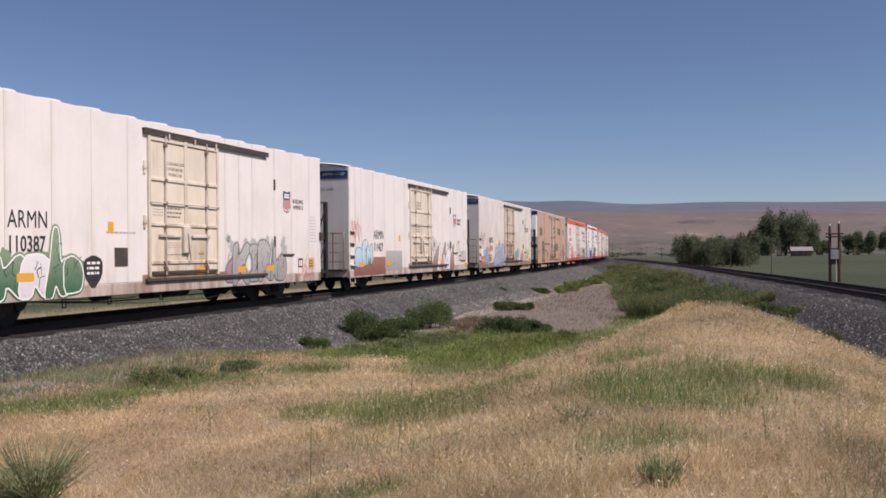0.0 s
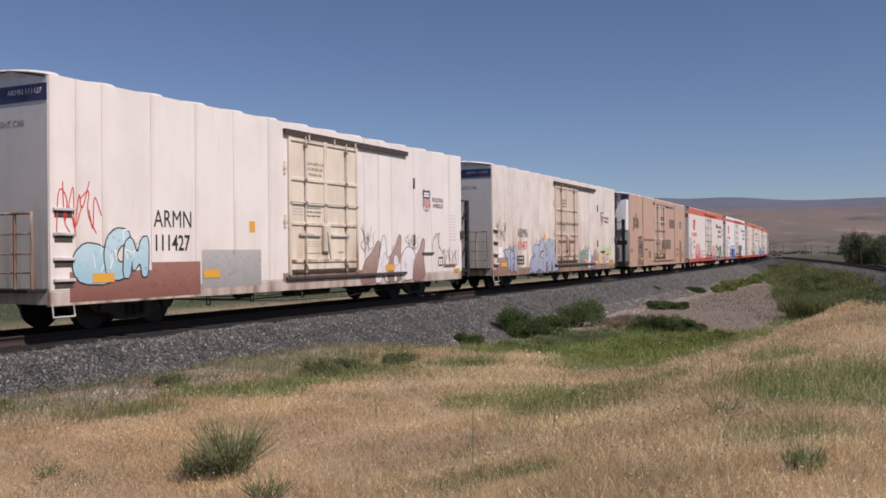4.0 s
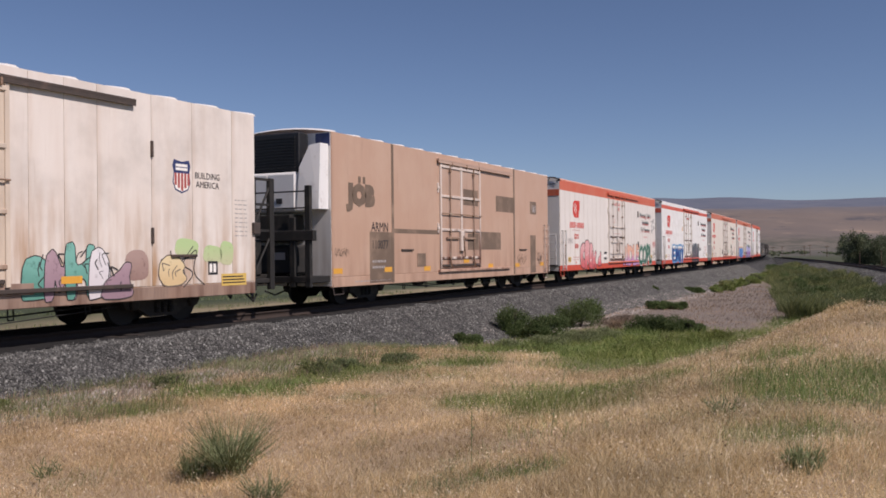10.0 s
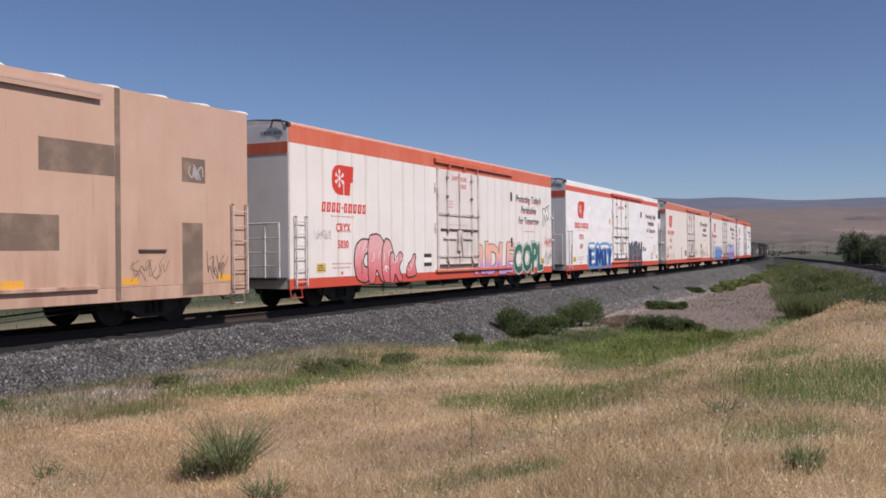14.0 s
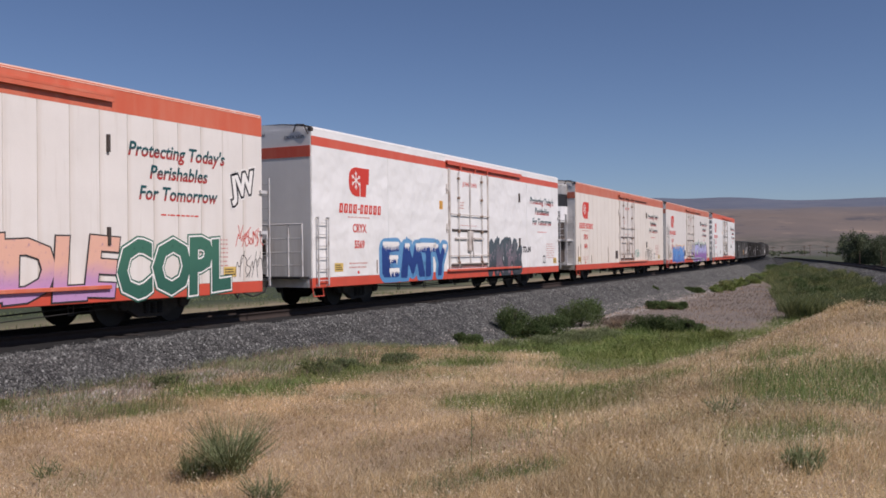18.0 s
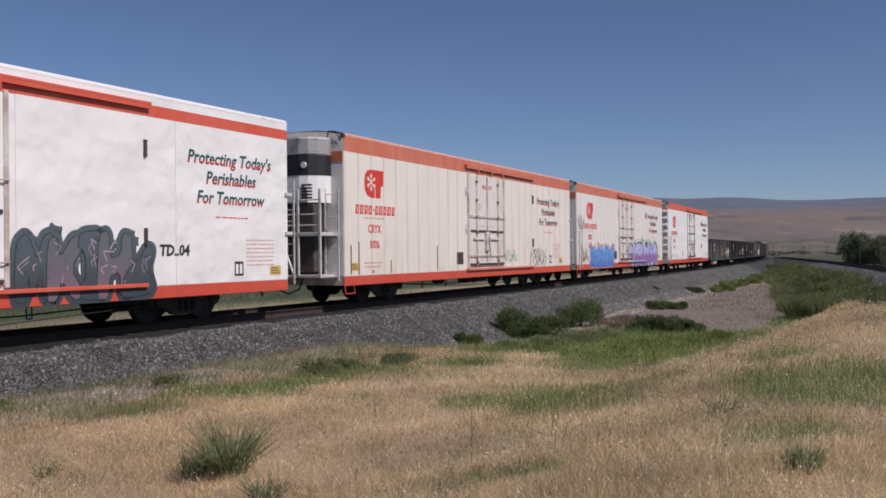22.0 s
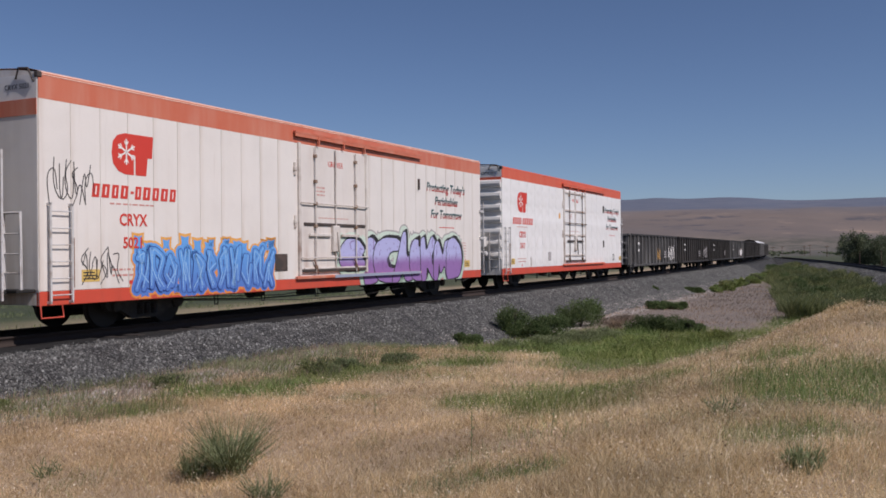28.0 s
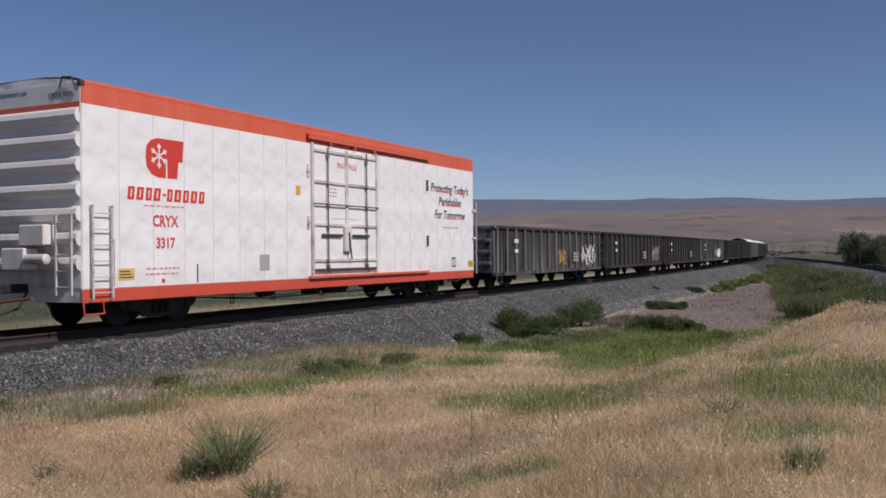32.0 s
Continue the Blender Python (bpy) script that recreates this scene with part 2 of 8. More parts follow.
# patches of herbs that stay green on the dry rise: place, radius along x and y
PATCHES = ((0.42, 13.2, 0.42, 1.0), (1.55, 12.6, 1.15, 1.9), (2.7, 13.6, 0.7, 1.1), (3.75, 9.5, 0.8, 1.25), (2.75, 7.3, 0.55, 0.4), (4.7, 10.2, 0.5, 0.8), (-2.5, 16.2, 1.1, 0.85), (-1.7, 17.6, 1.0, 0.65), (-3.3, 14.7, 1.2, 0.65),
           (-5.0, 13.2, 1.2, 0.7), (-1.35, 14.3, 0.4, 0.3), (0.5, 7.2, 0.35, 0.25), (4.6, 12.4, 0.5, 0.5), (0.3, 18.2, 0.7, 0.4), (5.2, 9.6, 0.5, 0.6))


def dead_mask(x, y):
    """The strips of dead, pinkish weeds beside the stones."""
    s, r = track_coords(x, y)
    n = fbm(x, y, 2.2, 40.0)
    wide = step(s, 14, 20) * step(s, 75, 58) * step(r + 0.9 * n, 11.7, 10.6) * step(r, 4.0, 4.6)
    toe = step(r + 0.5 * n, 5.6, 4.9) * step(s, -14, -10) * step(s, 22, 14)
    return np.clip(np.maximum(wide, (0.35 + 0.55 * step(s, 4, 12)) * toe) * (r > 3.4), 0, 1)


def green_mask(x, y):
    """Where the herbs stay green: the ditch, the field behind the line and the patches on the rise."""
    s, r = track_coords(x, y)
    n = fbm(x, y, 1.6, 21.0)
    z = ground_h(x, y)
    ditch = step(z + 0.08 * n + 0.16 * step(x, 3.2, 1.4), -0.48, -0.63) * step(r, 4.0, 4.8) * step(y + 1.2 * n, 15.0, 17.5)
    out = ditch * np.clip(0.85 + 0.4 * n, 0, 1)
    for px, py, rx, ry in PATCHES:
        d = ((x - px) / rx) ** 2 + ((y - py) / ry) ** 2
        out = np.maximum(out, np.clip(1.25 - d / 1.35 + 0.8 * n, 0, 0.9))
    out = np.maximum(out, (0.12 + 0.23 * step(x, -1.0, 2.0)) * step(fbm(x, y, 0.9, 61.0), 0.25, 0.6))
    field = step(r + 3 * n, -9.5, -19.0) * (r < 0)
    return np.clip(np.maximum(out * (1 - dead_mask(x, y)) * (r > 3.6), field * (0.85 + 0.3 * n)), 0, 1)


def axis(lo, hi, inner_lo, inner_hi, fine, grow):
    a = list(np.arange(inner_lo, inner_hi + fine / 2, fine))
    d = fine
    while a[-1] < hi:
        d *= grow
        a.append(a[-1] + d)
    d = fine
    while a[0] > lo:
        d *= grow
        a.insert(0, a[0] - d)
    return np.array(a)


def ground_material():
    m, nt, bsdf = nodes_of("earth_and_stubble")
    geo = nt.nodes.new("ShaderNodeNewGeometry").outputs["Position"]
    at = nt.nodes.new("ShaderNodeAttribute")
    at.attribute_name = "green"
    at2 = nt.nodes.new("ShaderNodeAttribute")
    at2.attribute_name = "field"
    fine, mid, broad = noise_node(nt, geo, 14.0, 6, 0.7), noise_node(nt, geo, 1.3, 5), noise_node(nt, geo, 0.02, 5)
    dry = mix_node(nt, fine, (0.235, 0.165, 0.105), (0.54, 0.415, 0.28))
    dry = mix_node(nt, ramp_node(nt, mid, 0.45, 0.75), dry, (0.36, 0.26, 0.17))
    green = mix_node(nt, fine, (0.045, 0.065, 0.02), (0.175, 0.20, 0.07))
    field = mix_node(nt, ramp_node(nt, broad, 0.3, 0.7), (0.034, 0.048, 0.016), (0.058, 0.064, 0.028))
    sep = nt.nodes.new("ShaderNodeSeparateXYZ")
    nt.links.new(geo, sep.inputs[0])
    speck = noise_node(nt, geo, 0.05, 6, 0.75, (1, 0.4, 1))
    field = mix_node(nt, ramp_node(nt, sep.outputs[1], 260, 560), field, mix_node(nt, ramp_node(nt, speck, 0.42, 0.62), (0.075, 0.072, 0.056), (0.14, 0.118, 0.098)))
    col = mix_node(nt, at.outputs["Fac"], dry, green)
    at3 = nt.nodes.new("ShaderNodeAttribute")
    at3.attribute_name = "dead"
    col = mix_node(nt, at3.outputs["Fac"], col, mix_node(nt, fine, (0.09, 0.073, 0.062), (0.28, 0.235, 0.20)))
    col = mix_node(nt, at2.outputs["Fac"], col, field)
    nt.links.new(col, bsdf.inputs["Base Color"])
    bsdf.inputs["Roughness"].default_value = 0.95
    bump_node(nt, bsdf, fine, 0.6, 0.05)
    return m


def build_ground():
    xs, ys = axis(-5200, 5200, -26, 40, 0.4, 1.09), axis(-900, 5200, -4, 62, 0.4, 1.09)
    gx, gy = np.meshgrid(xs, ys)
    gz = ground_h(gx, gy)
    n, k = gx.shape[1], gx.shape[0]
    idx = np.arange(n * k).reshape(k, n)
    quads = np.stack([idx[:-1, :-1], idx[:-1, 1:], idx[1:, 1:], idx[1:, :-1]], -1).reshape(-1, 4)
    me = mesh_arrays("ground", np.stack([gx, gy, gz], -1).reshape(-1, 3), quads, ground_material(), True)
    at = me.attributes.new("green", "FLOAT", "POINT")
    at.data.foreach_set("value", green_mask(gx, gy).ravel().astype(np.float32))
    at = me.attributes.new("dead", "FLOAT", "POINT")
    at.data.foreach_set("value", dead_mask(gx, gy).ravel().astype(np.float32))
    s, r = track_coords(gx, gy)
    far = np.maximum(step(np.hypot(gx, gy), 210, 260), step(r + 3 * fbm(gx, gy, 6.0, 4.4), -9.5, -19) * (r < 0))
    far = np.maximum(far, step(siding_offset(gx, gy), 4.5, 7) * (gy < 230))
    at = me.attributes.new("field", "FLOAT", "POINT")
    at.data.foreach_set("value", far.ravel().astype(np.float32))
    tagged(new("ground", me), "uneven dry grassland with green ditch and flat fields", "ground", kind="structure")


build_ground()


def skyline_swell(deg):
    """Low swells of the skyline over its bearing."""
    return 9 * np.exp(-((deg - 17.0) / 2.0) ** 2) + 7 * np.exp(-((deg - 13.0) / 1.1) ** 2) + 6 * np.exp(-((deg - 27.0) / 4.0) ** 2) - 5 * np.exp(-((deg - 21.5) / 2.0) ** 2)


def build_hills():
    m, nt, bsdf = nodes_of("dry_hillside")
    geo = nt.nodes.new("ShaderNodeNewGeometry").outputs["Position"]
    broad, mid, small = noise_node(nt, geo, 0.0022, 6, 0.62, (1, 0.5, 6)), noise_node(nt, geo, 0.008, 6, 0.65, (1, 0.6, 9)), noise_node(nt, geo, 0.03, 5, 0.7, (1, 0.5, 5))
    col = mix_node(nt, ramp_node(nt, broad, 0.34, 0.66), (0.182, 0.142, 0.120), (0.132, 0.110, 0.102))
    # dark blotches in the colour also stand in for gully shade
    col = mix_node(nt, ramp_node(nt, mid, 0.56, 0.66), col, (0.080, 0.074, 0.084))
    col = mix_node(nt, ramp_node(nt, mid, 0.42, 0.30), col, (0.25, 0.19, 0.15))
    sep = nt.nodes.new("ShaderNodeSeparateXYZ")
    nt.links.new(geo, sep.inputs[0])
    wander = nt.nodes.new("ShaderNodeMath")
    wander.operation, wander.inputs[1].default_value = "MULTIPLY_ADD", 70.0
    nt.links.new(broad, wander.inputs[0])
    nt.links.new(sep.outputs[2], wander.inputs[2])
    # sage on the flat below, haze painted in as bluish grey towards the ridge
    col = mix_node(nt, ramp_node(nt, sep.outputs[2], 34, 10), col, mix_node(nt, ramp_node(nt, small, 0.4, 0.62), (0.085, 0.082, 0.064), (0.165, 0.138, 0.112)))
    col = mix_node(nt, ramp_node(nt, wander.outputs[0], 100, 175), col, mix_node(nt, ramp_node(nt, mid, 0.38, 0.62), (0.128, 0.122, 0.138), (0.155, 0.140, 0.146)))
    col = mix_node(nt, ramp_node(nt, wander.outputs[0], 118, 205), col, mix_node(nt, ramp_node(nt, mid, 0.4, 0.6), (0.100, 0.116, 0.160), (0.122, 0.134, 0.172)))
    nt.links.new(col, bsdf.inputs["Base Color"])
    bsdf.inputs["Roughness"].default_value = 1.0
    ang, dist = np.linspace(radians(-50), radians(75), 420), np.geomspace(900, 4900, 100)
    a, d = np.meshgrid(ang, dist)
    x, y = d * np.sin(a), d * np.cos(a)
    gully = 1 - np.abs(fbm(x, y, 420, 2.0, 4)) * 2.2
    deg = np.degrees(a)
    crest = 250 - 1.55 * (deg - 3) + 5 * fbm(deg, deg * 0, 5.0, 9.0, 3) + skyline_swell(deg)
    bench = (10 * step(d, 950, 1500) + 112 * step(d, 1350, 2700)) * (0.93 + 0.13 * gully * step(d, 2900, 1500))
    z = -6 + bench + (crest - 116) * step(d, 2700, 4300) + (16 * fbm(x, y, 300, 4.0, 4) - 18 * step(fbm(x, y, 520, 14.0, 2), 0.35, 0.7)) * step(d, 1100, 1700) * step(d, 3900, 2600)
    n, k = x.shape[1], x.shape[0]
    idx = np.arange(n * k).reshape(k, n)
    quads = np.stack([idx[:-1, :-1], idx[:-1, 1:], idx[1:, 1:], idx[1:, :-1]], -1).reshape(-1, 4)
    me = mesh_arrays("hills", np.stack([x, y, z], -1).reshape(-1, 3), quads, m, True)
    tagged(new("hills", me), "bare pinkish-brown hills under a haze-tinted ridge", "hills", kind="structure")


build_hills()

# ---- tracks ----
def crushed_bed(name, shades, scale):
    """A bed of packed broken stone: every lump its own grey, the shade of the gaps painted between."""
    m, nt, bsdf = nodes_of(name)
    geo = nt.nodes.new("ShaderNodeNewGeometry").outputs["Position"]
    vor = nt.nodes.new("ShaderNodeTexVoronoi")
    vor.inputs["Scale"].default_value = scale
    nt.links.new(geo, vor.inputs["Vector"])
    grey = nt.nodes.new("ShaderNodeSeparateXYZ")
    nt.links.new(vor.outputs["Color"], grey.inputs[0])
    ramp = nt.nodes.new("ShaderNodeValToRGB")
    for k, (at, c) in enumerate(shades):
        e = ramp.color_ramp.elements[k] if k < 2 else ramp.color_ramp.elements.new(at)
        e.position, e.color = at, (c, c * 0.985, c * 0.95, 1)
    nt.links.new(grey.outputs[0], ramp.inputs[0])
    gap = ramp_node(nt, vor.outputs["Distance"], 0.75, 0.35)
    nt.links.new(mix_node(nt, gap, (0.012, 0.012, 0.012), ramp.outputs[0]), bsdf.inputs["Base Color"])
    bsdf.inputs["Roughness"].default_value = 0.95
    bump_node(nt, bsdf, gap, 1.0, 0.03)
    return m


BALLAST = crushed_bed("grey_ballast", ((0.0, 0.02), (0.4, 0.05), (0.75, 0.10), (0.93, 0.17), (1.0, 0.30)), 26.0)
# oil stain, its colour darkened further for the shade along the rails
OILY_SHADE = plain("oil_and_shade_dark_stones", (0.015, 0.0135, 0.0125), 0.85, vary=0.6, scale=6.0, bump=0.9)
RAIL = plain("rusty_rail", (0.042, 0.028, 0.022), 0.75, 0.2, vary=0.3, scale=3.0, bump=0.2)
TIE = plain("creosoted_tie", (0.035, 0.027, 0.023), 0.9, vary=0.4, scale=4.0, bump=0.5)


def sweep(name, place, stops, outline, material, parent=None, rough=0.0):
    """Sweep an open outline of (offset, height) along a track."""
    vs = []
    for i, s in enumerate(stops):
        for off, z in outline:
            x, y, _ = place(s, off)
            vs.append((x, y, z))
    v = np.array(vs)
    if rough:
        v[:, 2] += rough * fbm(v[:, 0], v[:, 1], 0.8, 6.0)
    n = len(outline)
    idx = np.arange(len(vs)).reshape(len(stops), n)
    quads = np.stack([idx[:-1, :-1], idx[1:, :-1], idx[1:, 1:], idx[:-1, 1:]], -1).reshape(-1, 4)
    me = mesh_arrays(name, v, quads, material)
    ob = new(name, me)
    ob.parent = parent
    return ob


RAIL_SHAPE = ((-0.07, -0.178), (-0.07, -0.165), (-0.012, -0.145), (-0.012, -0.045), (-0.037, -0.035), (-0.037, -0.004), (-0.025, 0.0),
              (0.025, 0.0), (0.037, -0.004), (0.037, -0.035), (0.012, -0.045), (0.012, -0.145), (0.07, -0.165), (0.07, -0.178))
BED_SHAPE = ((-4.6, -1.35), (-4.0, -1.05), (-3.2, -0.66), (-2.5, -0.32), (-2.1, -0.215), (-1.5, -0.2), (-0.7, -0.205), (0, -0.21), (0.7, -0.205), (1.5, -0.2),
             (2.1, -0.215), (2.5, -0.34), (3.0, -0.6), (3.5, -0.85), (4.0, -1.10), (4.5, -1.36))


def build_track(name, place, stops, label):
    root = thing(name, label, "railway track", kind="structure")
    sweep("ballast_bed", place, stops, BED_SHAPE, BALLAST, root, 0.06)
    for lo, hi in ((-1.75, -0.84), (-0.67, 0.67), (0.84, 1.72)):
        sweep("oily_shaded_stones", place, stops, [(lo + (hi - lo) * k / 4, -0.176 - 0.012 * (k in (0, 4))) for k in range(5)], OILY_SHADE, root, 0.06)
    for side in (-0.7555, 0.7555):
        sweep("rail", place, stops, [(o + side, z) for o, z in RAIL_SHAPE], RAIL, root)
    return root


main_stops = np.concatenate([np.arange(-60, 70, 1.0), np.arange(70, 420, 4.0)])
main_line = build_track("main_track", track_at, main_stops, "main railway track on grey crushed-stone ballast")
side_stops = np.concatenate([np.arange(-40, 80, 1.0), np.arange(80, 196, 3.0)])
side_line = build_track("second_track", siding_at, side_stops, "empty rusty second track on a stone embankment")

# ---- freight cars: each is built along +x from its near end, its seen side at y = -1.6 ----
BLACK = plain("black_running_gear", (0.013, 0.012, 0.011), 0.75, vary=0.4, scale=5.0, bump=0.2, dirt=(0.045, 0.036, 0.03))
TRUCK = plain("grimy_cast_truck", (0.026, 0.022, 0.019), 0.8, vary=0.5, scale=4.0, bump=0.3, dirt=(0.12, 0.098, 0.08), dirt_amount=0.3)
WHEEL = plain("wheel_steel", (0.02, 0.017, 0.015), 0.7, 0.2, vary=0.3, scale=5.0)
KEYED_WHEELS = []


def make_wheelset():
    bm = bmesh.new()
    prof = [(-0.80, 0.06), (-0.80, 0.11), (-0.795, 0.40), (-0.80, 0.455), (-0.735, 0.462), (-0.70, 0.49), (-0.68, 0.49), (-0.68, 0.40), (-0.70, 0.12), (-0.66, 0.09)]
    disc(bm, (0, 0, 0), prof, "y", 28)
    disc(bm, (0, 0, 0), [(-a, r) for a, r in prof], "y", 28)
    disc(bm, (0, 0, 0), [(-0.98, 0.075), (0.98, 0.075)], "y", 10)
    for k in range(3):
        a = 2 * pi * k / 3
        disc(bm, (0.05 * cos(a), -0.985, 0.05 * sin(a)), [(-0.012, 0.014), (0.012, 0.014)], "y", 6)
    me = bpy.data.meshes.new("wheelset")
    bmesh.ops.recalc_face_normals(bm, faces=bm.faces)
    bm.to_mesh(me)
    bm.free()
    me.materials.append(WHEEL)
    return me


def side_frame_mesh(y):
    """A cast side frame: arched top chord, dropped bottom chord, two windows."""
    bm = bmesh.new()
    d = 0.07
    outer = [(-1.18, 0.50), (-1.05, 0.60), (-0.62, 0.70), (-0.35, 0.80), (0.35, 0.80), (0.62, 0.70), (1.05, 0.60), (1.18, 0.50), (1.08, 0.36), (0.74, 0.36), (0.40, 0.17), (-0.40, 0.17), (-0.74, 0.36), (-1.08, 0.36)]
    a = [bm.verts.new((p[0], y - d, p[1])) for p in outer]
    b = [bm.verts.new((p[0], y + d, p[1])) for p in outer]
    bm.faces.new(a)
    bm.faces.new(b[::-1])
    for i in range(len(outer)):
        j = (i + 1) % len(outer)
        bm.faces.new((a[i], b[i], b[j], a[j]))
    s = -1 if y < 0 else 1
    for x in (-0.889, 0.889):
        disc(bm, (x, y + s * 0.09, 0.457), [(-0.05, 0.13), (0.05, 0.12), (0.07, 0.07)] if s > 0 else [(0.05, 0.13), (-0.05, 0.12), (-0.07, 0.07)], "y", 14)
        box(bm, x - 0.17, x + 0.17, y - 0.1, y + 0.1, 0.54, 0.64)
    return bm


def spring_mesh():
    """One coil spring as a ridged column."""
    rings = []
    for k in range(5):
        rings += [(0.05 * k, 0.062), (0.05 * k + 0.012, 0.085), (0.05 * k + 0.034, 0.085), (0.05 * k + 0.046, 0.062)]
    return disc(bmesh.new(), (0, 0, 0.25), rings, "z", 8)


WHEELSET = make_wheelset()
SPRINGS = []


def make_truck(car, x, keyed):
    """A two-axle truck under a car, its wheelsets free to turn."""
    truck = part("truck", boxes((-0.22, 0.22, -1.05, 1.05, 0.42, 0.72), (-0.16, 0.16, -0.5, 0.5, 0.72, 0.9), bevel=0.02), BLACK, car)
    truck.matrix_basis = pose(x, 0, 0)
    for y in (-1.03, 1.03):
        part("side_frame", side_frame_mesh(y), TRUCK, truck)
        for sx in (-0.2, 0.0, 0.2):
            m = pose(sx, y * 1.07, 0)
            if not SPRINGS:
                SPRINGS.append(part("spring", spring_mesh(), BLACK, truck))
                SPRINGS[0].matrix_basis = m
            else:
                again("spring", SPRINGS[0], truck, m)
    for dx in (-0.889, 0.889):
        w = new("wheelset", WHEELSET)
        w.parent = truck
        w.matrix_basis = pose(dx, 0, 0.462)
        if keyed:
            KEYED_WHEELS.append((w, dx))
    return truck


def start_car(name, label, category, s, group=""):
    """An empty at rail height that carries a car; s is the place of its near end at 19 s."""
    car = thing(name, label, category, group)
    return car


def couplers(car, length, reach_near=0.75, reach_far=0.75):
    for x, d, reach in ((0.0, -1, reach_near), (length, 1, reach_far)):
        part("coupler", boxes((min(x - d * 0.5, x + d * reach), max(x - d * 0.5, x + d * reach), -0.09, 0.09, 0.78, 0.96), (x + d * reach - 0.16, x + d * reach + 0.16, -0.17, 0.15, 0.72, 1.02), bevel=0.02), BLACK, car)
        part("air_hose", tubes([(x + d * 0.25, -0.35, 0.8), (x + d * 0.45, -0.36, 0.5), (x + d * 0.75, -0.2, 0.38), (x + d * 1.0, -0.05, 0.5)], rad=0.025), BLACK, car)


def body_mesh(L, z0, eave, peak, half=1.6, skip=0.012):
    """The closed body with an arched roof."""
    bm = bmesh.new()
    prof = [(-half + skip, z0), (-half + skip, eave)]
    for k in range(1, 8):
        y = -half + 2 * half * k / 8
        prof.append((y, eave + (peak - eave) * (1 - (2 * k / 8 - 1) ** 2)))
    prof += [(half - skip, eave), (half - skip, z0)]
    a = [bm.verts.new((0, y, z)) for y, z in prof]
    b = [bm.verts.new((L, y, z)) for y, z in prof]
    bm.faces.new(a)
    bm.faces.new(b[::-1])
    n = len(prof)
    for i in range(n):
        j = (i + 1) % n
        bm.faces.new((a[i], b[i], b[j], a[j]))
    return bm

# ---- paints ----
WHITE_A = car_paint("warm_white_car_paint", (0.77, 0.725, 0.69), (0.42, 0.29, 0.19), 0.25, low=0.6, rust=0.2)
WHITE_C = car_paint("rust_streaked_white_paint", (0.745, 0.685, 0.63), (0.40, 0.24, 0.13), 0.62, low=1.1, rust=0.2)
DOOR_A = car_paint("stained_white_door_paint", (0.74, 0.655, 0.535), (0.36, 0.21, 0.10), 0.46, low=0.9, rust=0.5)
DOOR_C = car_paint("rusty_cream_door_paint", (0.62, 0.52, 0.42), (0.28, 0.14, 0.07), 0.6, low=0.9, rust=0.8)
BAR_A = car_paint("stained_white_bar_paint", (0.72, 0.64, 0.53), (0.22, 0.12, 0.06), 0.7, low=0.9, rust=0.6)
BAR_C = car_paint("rusty_cream_bar_paint", (0.64, 0.54, 0.44), (0.20, 0.10, 0.055), 0.6, low=0.9, rust=0.8)
ROD_W = plain("worn_white_rod", (0.62, 0.57, 0.52), 0.6, vary=0.15, scale=3.0, dirt=(0.22, 0.13, 0.09), dirt_amount=0.55)
ROD = plain("rust_brown_rod", (0.25, 0.165, 0.115), 0.8, vary=0.35, dirt=(0.5, 0.42, 0.34), dirt_amount=0.3)
SILL_A = car_paint("grimy_white_sill_paint", (0.55, 0.47, 0.41), (0.17, 0.085, 0.055), 0.6, low=0.2, rust=0.7)
SILL_C = car_paint("brown_rusted_sill_paint", (0.33, 0.22, 0.165), (0.12, 0.06, 0.04), 0.6, low=0.2, rust=0.7)
TAN = car_paint("faded_tan_car_paint", (0.50, 0.325, 0.235), (0.33, 0.20, 0.14), 0.42, low=0.6, grime=(0.62, 0.48, 0.38), rust=0.4)
TAN_DOOR = car_paint("worn_tan_door_paint", (0.47, 0.315, 0.235), (0.24, 0.12, 0.085), 0.5, low=0.9, grime=(0.62, 0.50, 0.42), rust=0.5)
TAN_BAR = car_paint("tan_and_white_bar_paint", (0.66, 0.56, 0.49), (0.13, 0.065, 0.045), 1.1, low=0.9, grime=(0.78, 0.72, 0.66), rust=0.8)
DOOR_W = car_paint("scuffed_white_door_paint", (0.70, 0.65, 0.60), (0.36, 0.20, 0.12), 0.35, low=0.9, rust=0.45)
PATCH = plain("brown_paint_patch", (0.155, 0.11, 0.08), 0.7, vary=0.2, scale=3.0, dirt=(0.33, 0.23, 0.165), dirt_amount=0.45)
COOL_F = car_paint("clean_white_sheet_paint", (0.785, 0.77, 0.745), (0.45, 0.36, 0.28), 0.10, low=0.6, dent=0.5)
COOL_E = car_paint("chalky_white_sheet_paint", (0.745, 0.70, 0.65), (0.44, 0.33, 0.23), 0.17, low=0.6, dent=0.22, rust=0.25)
COOL_G = car_paint("yellowed_white_sheet_paint", (0.765, 0.70, 0.62), (0.46, 0.34, 0.22), 0.18, low=0.6, dent=0.2, rust=0.3)
ORANGE_E = car_paint("faded_orange_band_paint", (0.58, 0.115, 0.055), (0.64, 0.30, 0.20), 0.2, low=4.0, grime=(0.66, 0.33, 0.20))
ORANGE_G = car_paint("chalky_orange_band_paint", (0.54, 0.135, 0.07), (0.62, 0.34, 0.25), 0.25, low=4.0, grime=(0.68, 0.38, 0.24))
RED_F = car_paint("red_band_paint", (0.60, 0.09, 0.05), (0.62, 0.20, 0.13), 0.2, low=4.0, grime=(0.6, 0.2, 0.12))
